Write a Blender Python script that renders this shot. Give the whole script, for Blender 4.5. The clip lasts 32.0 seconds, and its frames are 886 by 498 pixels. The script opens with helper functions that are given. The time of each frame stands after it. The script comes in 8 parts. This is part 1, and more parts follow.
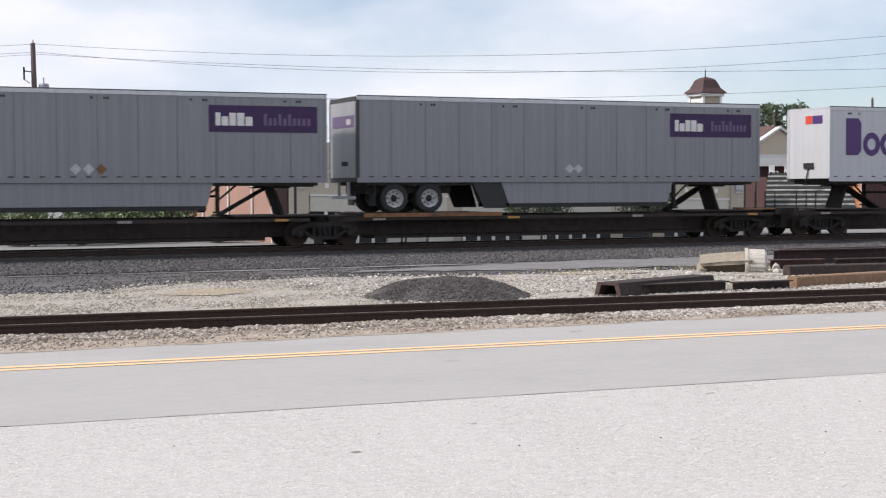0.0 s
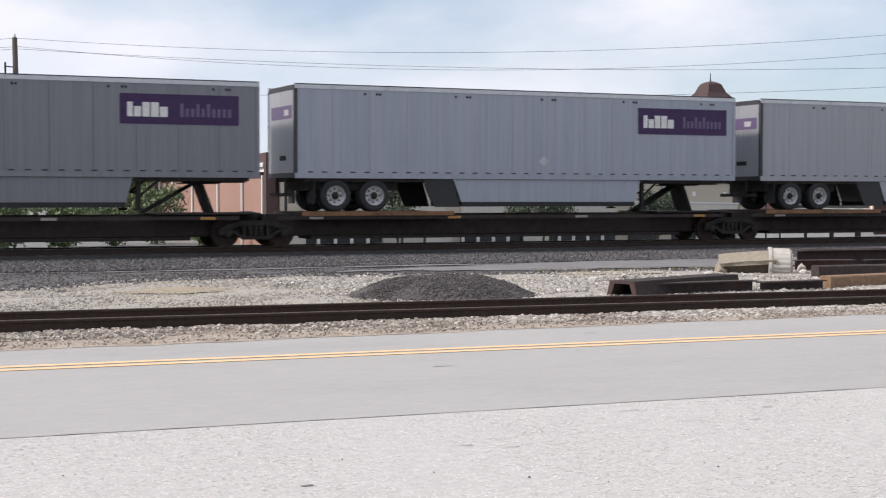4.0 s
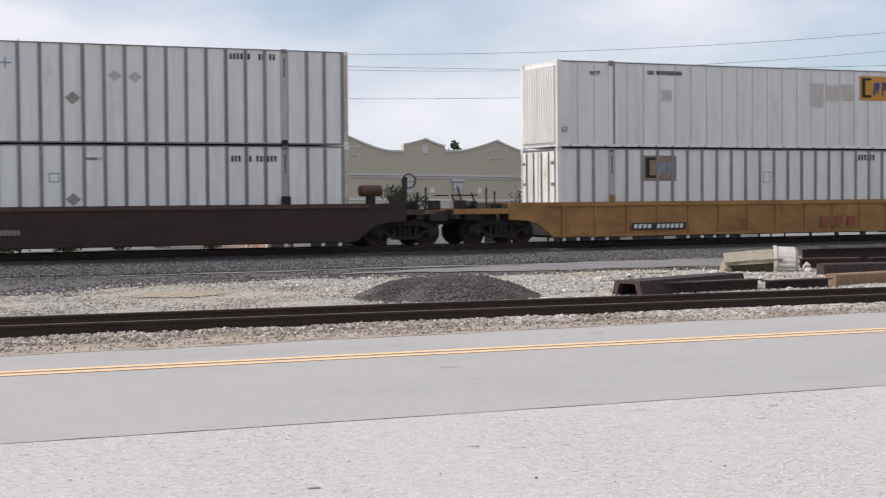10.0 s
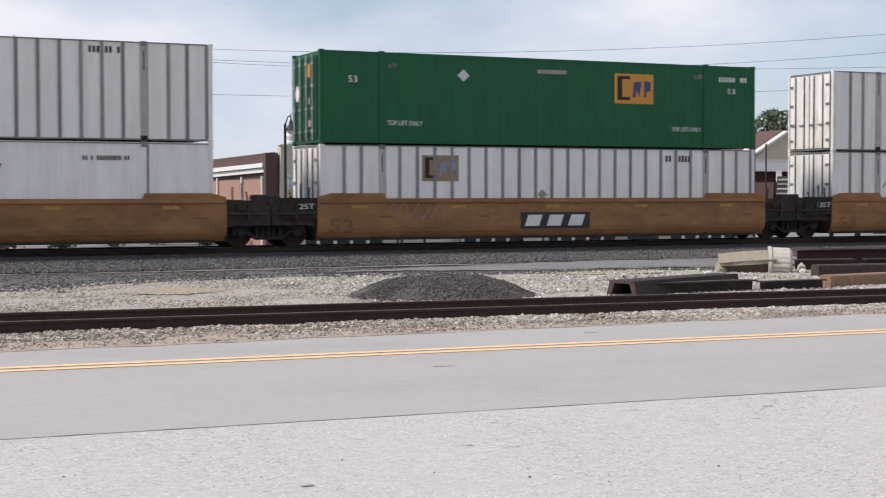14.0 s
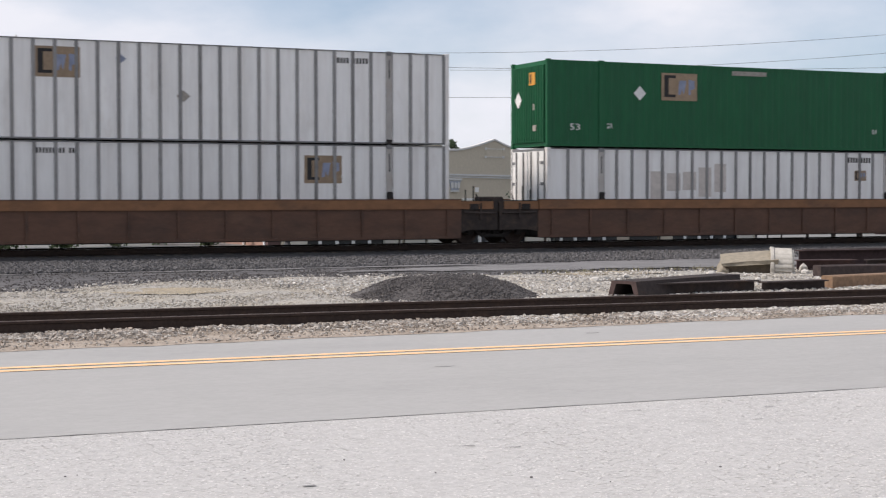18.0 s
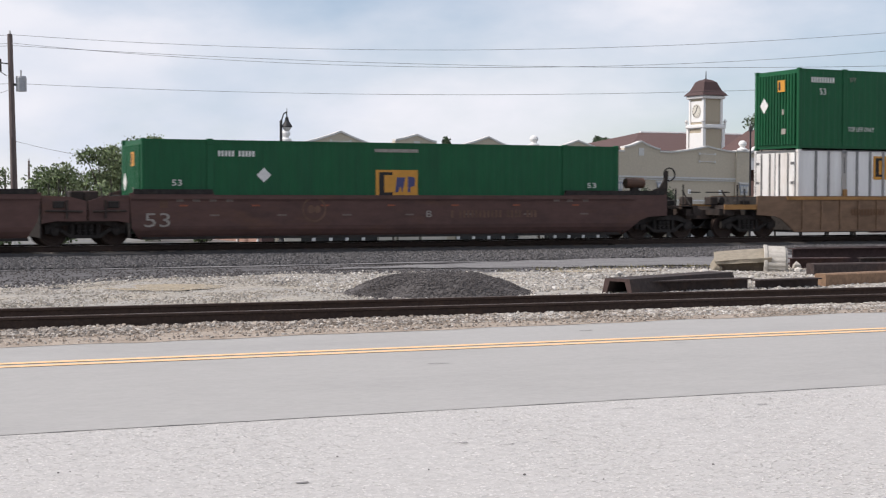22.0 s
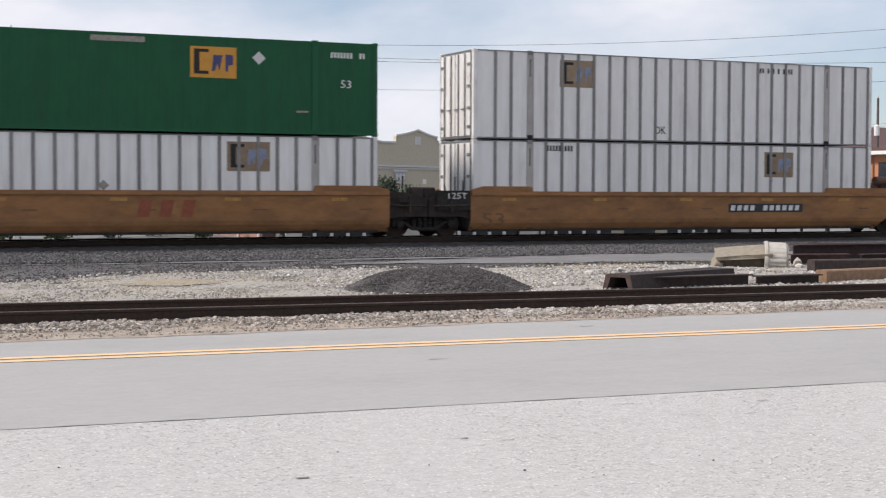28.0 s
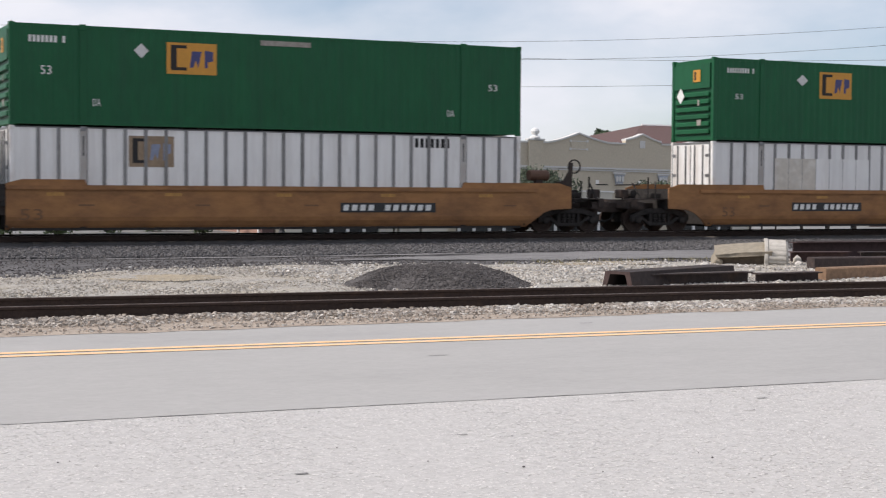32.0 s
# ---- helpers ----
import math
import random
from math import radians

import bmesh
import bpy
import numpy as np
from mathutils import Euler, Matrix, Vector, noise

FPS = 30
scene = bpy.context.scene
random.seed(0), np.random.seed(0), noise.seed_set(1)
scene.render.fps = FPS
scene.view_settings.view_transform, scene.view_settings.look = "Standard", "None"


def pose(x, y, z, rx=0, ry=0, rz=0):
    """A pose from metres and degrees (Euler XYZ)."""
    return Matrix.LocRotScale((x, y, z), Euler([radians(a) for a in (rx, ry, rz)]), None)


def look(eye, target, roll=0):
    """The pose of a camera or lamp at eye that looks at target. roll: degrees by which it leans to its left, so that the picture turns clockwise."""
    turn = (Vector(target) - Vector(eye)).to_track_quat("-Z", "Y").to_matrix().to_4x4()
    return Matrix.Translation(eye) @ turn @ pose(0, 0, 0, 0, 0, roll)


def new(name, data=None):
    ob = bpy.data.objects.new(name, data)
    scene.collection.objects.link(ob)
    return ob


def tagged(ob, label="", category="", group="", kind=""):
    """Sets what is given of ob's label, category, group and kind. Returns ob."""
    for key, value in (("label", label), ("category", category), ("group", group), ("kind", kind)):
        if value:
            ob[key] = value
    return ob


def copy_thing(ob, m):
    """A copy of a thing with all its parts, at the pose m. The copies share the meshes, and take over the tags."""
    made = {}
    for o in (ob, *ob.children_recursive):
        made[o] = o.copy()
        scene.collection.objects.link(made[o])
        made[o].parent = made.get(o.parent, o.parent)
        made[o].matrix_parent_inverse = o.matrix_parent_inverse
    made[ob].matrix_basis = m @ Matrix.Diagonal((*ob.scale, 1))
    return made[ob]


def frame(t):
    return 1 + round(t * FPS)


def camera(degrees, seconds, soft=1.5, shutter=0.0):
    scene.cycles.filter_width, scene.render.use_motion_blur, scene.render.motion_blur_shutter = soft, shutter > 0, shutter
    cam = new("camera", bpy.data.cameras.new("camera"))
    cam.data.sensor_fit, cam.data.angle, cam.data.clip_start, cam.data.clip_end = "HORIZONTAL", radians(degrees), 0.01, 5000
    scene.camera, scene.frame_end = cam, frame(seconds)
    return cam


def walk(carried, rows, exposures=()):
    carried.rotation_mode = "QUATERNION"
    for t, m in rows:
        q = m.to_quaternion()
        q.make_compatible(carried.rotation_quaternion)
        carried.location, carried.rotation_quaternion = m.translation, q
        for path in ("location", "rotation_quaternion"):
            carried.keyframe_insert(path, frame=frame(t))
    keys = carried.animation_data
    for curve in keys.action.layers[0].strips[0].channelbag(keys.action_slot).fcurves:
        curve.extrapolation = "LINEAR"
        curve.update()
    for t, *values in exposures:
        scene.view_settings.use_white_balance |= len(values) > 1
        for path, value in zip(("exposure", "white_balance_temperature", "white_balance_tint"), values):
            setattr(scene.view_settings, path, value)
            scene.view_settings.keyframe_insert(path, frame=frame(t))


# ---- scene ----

# ---- camera: held at standing height on the lot, x runs along the tracks, z = 0 on the road ----
cam = camera(32.97, 32.0, soft=1.2, shutter=0.1)
# seconds, eye x, y, z, heading from +y towards +x, tilt, lean (degrees)
VIEWS = [
    (0, -1.39, -2.83, 2.12, 24.46, -2.37, -0.22), (0.5, -0.98, -2.00, 1.99, 24.28, -2.10, -0.27), (1, -0.11, -0.22, 1.73, 24.14, -1.77, -0.30),
    (1.5, 0.00, 0.00, 1.70, 24.11, -1.75, -0.18), (2, 0.00, 0.00, 1.70, 24.16, -1.69, -0.13), (2.5, 0.00, 0.00, 1.70, 24.22, -1.74, -0.09),
    (3, 0.00, 0.00, 1.70, 24.33, -1.84, 0.10), (3.5, 0.00, 0.00, 1.70, 24.43, -1.96, 0.06), (5.5, 0.00, 0.00, 1.70, 24.46, -2.01, -0.07),
    (6, 0.00, 0.00, 1.70, 24.42, -2.01, -0.16), (6.5, 0.00, 0.00, 1.70, 24.42, -2.00, -0.19), (7, 0.00, 0.00, 1.70, 24.41, -2.00, -0.19),
    (7.5, 0.00, 0.00, 1.70, 24.38, -1.99, -0.24), (8, 0.00, 0.00, 1.70, 24.36, -1.97, -0.21), (8.5, 0.00, 0.00, 1.70, 24.39, -1.97, -0.22),
    (9, 0.00, 0.00, 1.70, 24.39, -2.00, -0.25), (9.5, 0.00, 0.00, 1.70, 24.35, -1.97, -0.35), (10, 0.00, 0.00, 1.70, 24.29, -1.93, -0.47),
    (10.5, 0.00, 0.00, 1.70, 24.42, -1.91, -0.04), (11, 0.00, 0.00, 1.70, 24.49, -1.98, -0.09), (11.5, 0.00, 0.00, 1.70, 24.48, -2.00, -0.19),
    (12, 0.00, 0.00, 1.70, 24.45, -1.97, -0.21), (12.5, 0.00, 0.00, 1.70, 24.39, -1.92, -0.38), (13, 0.00, 0.00, 1.70, 24.41, -1.96, -0.08),
    (13.5, 0.00, 0.00, 1.70, 24.49, -1.99, -0.11), (14, 0.00, 0.00, 1.70, 24.48, -1.98, -0.10), (14.5, 0.00, 0.00, 1.70, 24.47, -1.96, -0.14),
    (16.5, 0.00, 0.00, 1.70, 24.43, -1.92, -0.05), (17, 0.00, 0.00, 1.70, 24.40, -1.92, -0.10), (17.5, 0.00, 0.00, 1.70, 24.43, -1.95, 0.01),
    (18, 0.00, 0.00, 1.70, 24.41, -1.97, -0.06), (18.5, 0.00, 0.00, 1.70, 24.42, -1.99, -0.12), (19, 0.00, 0.00, 1.70, 24.45, -2.02, -0.01),
    (19.5, 0.00, 0.00, 1.70, 24.55, -2.02, 0.03), (20, 0.00, 0.00, 1.70, 24.65, -2.07, 0.13), (20.5, 0.00, 0.00, 1.70, 24.68, -2.09, 0.04),
    (21, 0.00, 0.00, 1.70, 24.65, -2.06, -0.01), (21.5, 0.00, 0.00, 1.70, 24.64, -2.06, 0.07), (22, 0.00, 0.00, 1.70, 24.65, -2.08, 0.10),
    (22.5, 0.00, 0.00, 1.70, 24.71, -2.13, 0.20), (23, 0.00, 0.00, 1.70, 24.67, -2.17, 0.22), (23.5, 0.00, 0.00, 1.70, 24.63, -2.14, 0.11),
    (24, 0.00, 0.00, 1.70, 24.62, -2.16, 0.20), (24.5, 0.00, 0.00, 1.70, 24.67, -2.22, 0.28), (25, 0.00, 0.00, 1.70, 24.64, -2.23, 0.14),
    (25.5, 0.00, 0.00, 1.70, 24.63, -2.24, 0.27), (27.5, 0.00, 0.00, 1.70, 24.64, -2.26, 0.19), (28, 0.00, 0.00, 1.70, 24.62, -2.25, 0.21),
    (28.5, 0.00, 0.00, 1.70, 24.63, -2.25, 0.30), (29, 0.00, 0.00, 1.70, 24.67, -2.30, 0.44), (29.5, 0.00, 0.00, 1.70, 24.67, -2.32, 0.40),
    (30, 0.00, 0.00, 1.70, 24.65, -2.32, 0.38), (30.5, 0.00, 0.00, 1.70, 24.63, -2.32, 0.36), (31, 0.00, 0.00, 1.70, 24.59, -2.32, 0.33),
    (31.5, 0.00, 0.00, 1.70, 24.61, -2.37, 0.44), (32, 0.00, 0.00, 1.70, 24.63, -2.39, 0.40),
]


def view(x, y, z, heading, tilt, lean):
    h, p = radians(heading), radians(tilt)
    way = Vector((math.sin(h) * math.cos(p), math.cos(h) * math.cos(p), math.sin(p)))
    return look((x, y, z), Vector((x, y, z)) + way * 10, lean)


EXPOSE = [(0.0, 0.24, 6700, 14), (3.0, 0.23, 6700, 14), (6.0, 0.09, 6700, 14), (8.0, 0.07, 6700, 14), (32.0, 0.08, 6700, 14)]
walk(cam, [(r[0], view(*r[1:])) for r in VIEWS], EXPOSE)

# ---- light: thin bright cloud, a soft high sun from beyond the tracks on the low-x side ----
SUN_EL, SUN_AZ = 46.0, -76.0   # azimuth from +y towards +x
world = bpy.data.worlds.new("sky")
scene.world = world
world.use_nodes = True
nt = world.node_tree
nt.nodes.clear()
w_out = nt.nodes.new("ShaderNodeOutputWorld")
w_bg = nt.nodes.new("ShaderNodeBackground")
w_sky = nt.nodes.new("ShaderNodeTexSky")
w_sky.sky_type, w_sky.sun_disc = "NISHITA", False
w_sky.sun_elevation, w_sky.sun_rotation = radians(SUN_EL), radians(SUN_AZ)
w_sky.air_density, w_sky.dust_density, w_sky.ozone_density = 1.0, 0.1, 5.0
w_co = nt.nodes.new("ShaderNodeTexCoord")
w_map = nt.nodes.new("ShaderNodeMapping")
w_map.inputs["Scale"].default_value = (1.0, 1.0, 2.3)
w_map.inputs["Location"].default_value = (0.35, 0.1, 0.0)
w_n1 = nt.nodes.new("ShaderNodeTexNoise")
w_n1.inputs["Scale"].default_value, w_n1.inputs["Detail"].default_value, w_n1.inputs["Roughness"].default_value = 2.6, 7.0, 0.55
w_n2 = nt.nodes.new("ShaderNodeTexNoise")
w_n2.inputs["Scale"].default_value, w_n2.inputs["Detail"].default_value = 5.0, 6.0
w_cover = nt.nodes.new("ShaderNodeValToRGB")
w_cover.color_ramp.elements[0].position, w_cover.color_ramp.elements[1].position = 0.38, 0.60
w_cover.color_ramp.elements[0].color = (0.3, 0.3, 0.3, 1)
w_shade = nt.nodes.new("ShaderNodeValToRGB")
w_shade.color_ramp.elements[0].position, w_shade.color_ramp.elements[1].position = 0.34, 0.58
w_shade.color_ramp.elements[0].color = (6.0, 6.9, 8.1, 1)
w_shade.color_ramp.elements[1].color = (7.95, 8.35, 9.1, 1)
w_mix = nt.nodes.new("ShaderNodeMixRGB")
for a, b in ((w_co.outputs["Generated"], w_map.inputs["Vector"]), (w_map.outputs[0], w_n1.inputs["Vector"]), (w_map.outputs[0], w_n2.inputs["Vector"]),
             (w_n1.outputs["Fac"], w_cover.inputs[0]), (w_n2.outputs["Fac"], w_shade.inputs[0]), (w_cover.outputs[0], w_mix.inputs[0]),
             (w_sky.outputs[0], w_mix.inputs[1]), (w_shade.outputs[0], w_mix.inputs[2]), (w_mix.outputs[0], w_bg.inputs[0]), (w_bg.outputs[0], w_out.inputs[0])):
    nt.links.new(a, b)
w_bg.inputs["Strength"].default_value = 0.10
sun = new("sun", bpy.data.lights.new("sun", "SUN"))
sun.data.energy, sun.data.angle, sun.data.color = 3.45, radians(9), (1.0, 0.955, 0.89)
sun.matrix_world = look((math.sin(radians(SUN_AZ)) * 60, math.cos(radians(SUN_AZ)) * 60, math.tan(radians(SUN_EL)) * 60), (0, 0, 0))

# ---- materials ----
def mat(name, color, rough=0.6, metal=0.0, scale=6.0, vary=0.15, bump=0.0, bscale=None, dirt=None, dirt_amt=0.0, dirt_scale=0.8, rnd=0.0, island=0.0, spec=0.5, stretch=None, streak=None, fleck=None, tint=None):
    """A surface with grain at one scale, stains at another, relief, and a change from piece to piece."""
    m = bpy.data.materials.new(name)
    m.use_nodes = True
    t = m.node_tree
    b = t.nodes["Principled BSDF"]
    b.inputs["Roughness"].default_value, b.inputs["Metallic"].default_value = rough, metal
    b.inputs["Specular IOR Level"].default_value = spec
    co = t.nodes.new("ShaderNodeTexCoord")
    src = co.outputs["Object"]
    if stretch:
        mp = t.nodes.new("ShaderNodeMapping")
        mp.inputs["Scale"].default_value = stretch
        t.links.new(src, mp.inputs["Vector"])
        src = mp.outputs[0]
    if rnd and not stretch or streak:
        # every piece shows its own stretch of the pattern
        info = t.nodes.new("ShaderNodeObjectInfo")
        far = t.nodes.new("ShaderNodeVectorMath")
        far.operation = "SCALE"
        far.inputs[0].default_value = (37.0, 11.0, 23.0)
        t.links.new(info.outputs["Random"], far.inputs["Scale"])
        add = t.nodes.new("ShaderNodeVectorMath")
        t.links.new(src, add.inputs[0]), t.links.new(far.outputs[0], add.inputs[1])
        src = add.outputs[0]
    n = t.nodes.new("ShaderNodeTexNoise")
    n.inputs["Scale"].default_value, n.inputs["Detail"].default_value, n.inputs["Roughness"].default_value = scale, 6.0, 0.65
    t.links.new(src, n.inputs["Vector"])
    r = t.nodes.new("ShaderNodeMapRange")
    r.inputs["From Min"].default_value, r.inputs["From Max"].default_value = 0.3, 0.7
    r.inputs["To Min"].default_value, r.inputs["To Max"].default_value = 1.0 - vary, 1.0 + vary
    t.links.new(n.outputs["Fac"], r.inputs["Value"])
    fac = r.outputs[0]
    for amount, node, out in ((rnd, "ShaderNodeObjectInfo", "Random"), (island, "ShaderNodeNewGeometry", "Random Per Island")):
        if amount:
            o = t.nodes.new(node)
            q = t.nodes.new("ShaderNodeMapRange")
            q.inputs["To Min"].default_value, q.inputs["To Max"].default_value = 1.0 - amount, 1.0 + amount
            t.links.new(o.outputs[out], q.inputs["Value"])
            k = t.nodes.new("ShaderNodeMath")
            k.operation = "MULTIPLY"
            t.links.new(fac, k.inputs[0]), t.links.new(q.outputs[0], k.inputs[1])
            fac = k.outputs[0]
    base = t.nodes.new("ShaderNodeRGB")
    base.outputs[0].default_value = (*color, 1)
    col = base.outputs[0]
    if fleck:
        # single grains lighter or darker than the rest
        vo = t.nodes.new("ShaderNodeTexVoronoi")
        vo.inputs["Scale"].default_value = fleck[0]
        t.links.new(src, vo.inputs["Vector"])
        vr = t.nodes.new("ShaderNodeMapRange")
        vr.inputs["To Min"].default_value, vr.inputs["To Max"].default_value = 1.0 - fleck[1], 1.0 + fleck[1]
        sp = t.nodes.new("ShaderNodeSeparateColor")
        t.links.new(vo.outputs["Color"], sp.inputs[0]), t.links.new(sp.outputs[0], vr.inputs["Value"])
        k = t.nodes.new("ShaderNodeMath")
        k.operation = "MULTIPLY"
        t.links.new(fac, k.inputs[0]), t.links.new(vr.outputs[0], k.inputs[1])
        fac = k.outputs[0]
    if tint:
        # some pieces of another colour
        geo = t.nodes.new("ShaderNodeNewGeometry")
        mm = t.nodes.new("ShaderNodeMath")
        mm.operation = "MULTIPLY"
        mm.inputs[1].default_value = 7.31
        fr = t.nodes.new("ShaderNodeMath")
        fr.operation = "FRACT"
        t.links.new(geo.outputs["Random Per Island"], mm.inputs[0]), t.links.new(mm.outputs[0], fr.inputs[0])
        tm = t.nodes.new("ShaderNodeMixRGB")
        tm.inputs[2].default_value = (*tint, 1)
        t.links.new(fr.outputs[0], tm.inputs[0]), t.links.new(col, tm.inputs[1])
        col = tm.outputs[0]
    if streak:
        # grime washed down in narrow runs
        sm = t.nodes.new("ShaderNodeMapping")
        sm.inputs["Scale"].default_value = streak[2]
        t.links.new(src, sm.inputs["Vector"])
        sn = t.nodes.new("ShaderNodeTexNoise")
        sn.inputs["Scale"].default_value, sn.inputs["Detail"].default_value, sn.inputs["Roughness"].default_value = 1.0, 7.0, 0.7
        t.links.new(sm.outputs[0], sn.inputs["Vector"])
        sr = t.nodes.new("ShaderNodeMapRange")
        sr.inputs["From Min"].default_value, sr.inputs["From Max"].default_value = 0.42, 0.72
        sr.inputs["To Max"].default_value = streak[1]
        t.links.new(sn.outputs["Fac"], sr.inputs["Value"])
        sx = t.nodes.new("ShaderNodeMixRGB")
        sx.inputs[2].default_value = (*streak[0], 1)
        t.links.new(sr.outputs[0], sx.inputs[0]), t.links.new(col, sx.inputs[1])
        col = sx.outputs[0]
    if dirt:
        dn = t.nodes.new("ShaderNodeTexNoise")
        dn.inputs["Scale"].default_value, dn.inputs["Detail"].default_value, dn.inputs["Roughness"].default_value = dirt_scale, 8.0, 0.7
        t.links.new(src, dn.inputs["Vector"])
        dr = t.nodes.new("ShaderNodeMapRange")
        dr.inputs["From Min"].default_value, dr.inputs["From Max"].default_value = 0.62 - 0.3 * dirt_amt, 0.78 - 0.2 * dirt_amt
        dr.inputs["To Max"].default_value = min(1.0, 0.35 + dirt_amt)
        t.links.new(dn.outputs["Fac"], dr.inputs["Value"])
        dm = t.nodes.new("ShaderNodeMixRGB")
        dm.inputs[2].default_value = (*dirt, 1)
        t.links.new(dr.outputs[0], dm.inputs[0]), t.links.new(col, dm.inputs[1])
        col = dm.outputs[0]
    mul = t.nodes.new("ShaderNodeVectorMath")
    mul.operation = "SCALE"
    t.links.new(col, mul.inputs[0]), t.links.new(fac, mul.inputs["Scale"])
    t.links.new(mul.outputs[0], b.inputs["Base Color"])
    if bump:
        bn = t.nodes.new("ShaderNodeTexNoise")
        bn.inputs["Scale"].default_value, bn.inputs["Detail"].default_value = bscale or scale * 3, 5.0
        t.links.new(src, bn.inputs["Vector"])
        bp = t.nodes.new("ShaderNodeBump")
        bp.inputs["Strength"].default_value, bp.inputs["Distance"].default_value = min(1.0, bump), 0.02
        t.links.new(bn.outputs["Fac"], bp.inputs["Height"]), t.links.new(bp.outputs[0], b.inputs["Normal"])
    return m


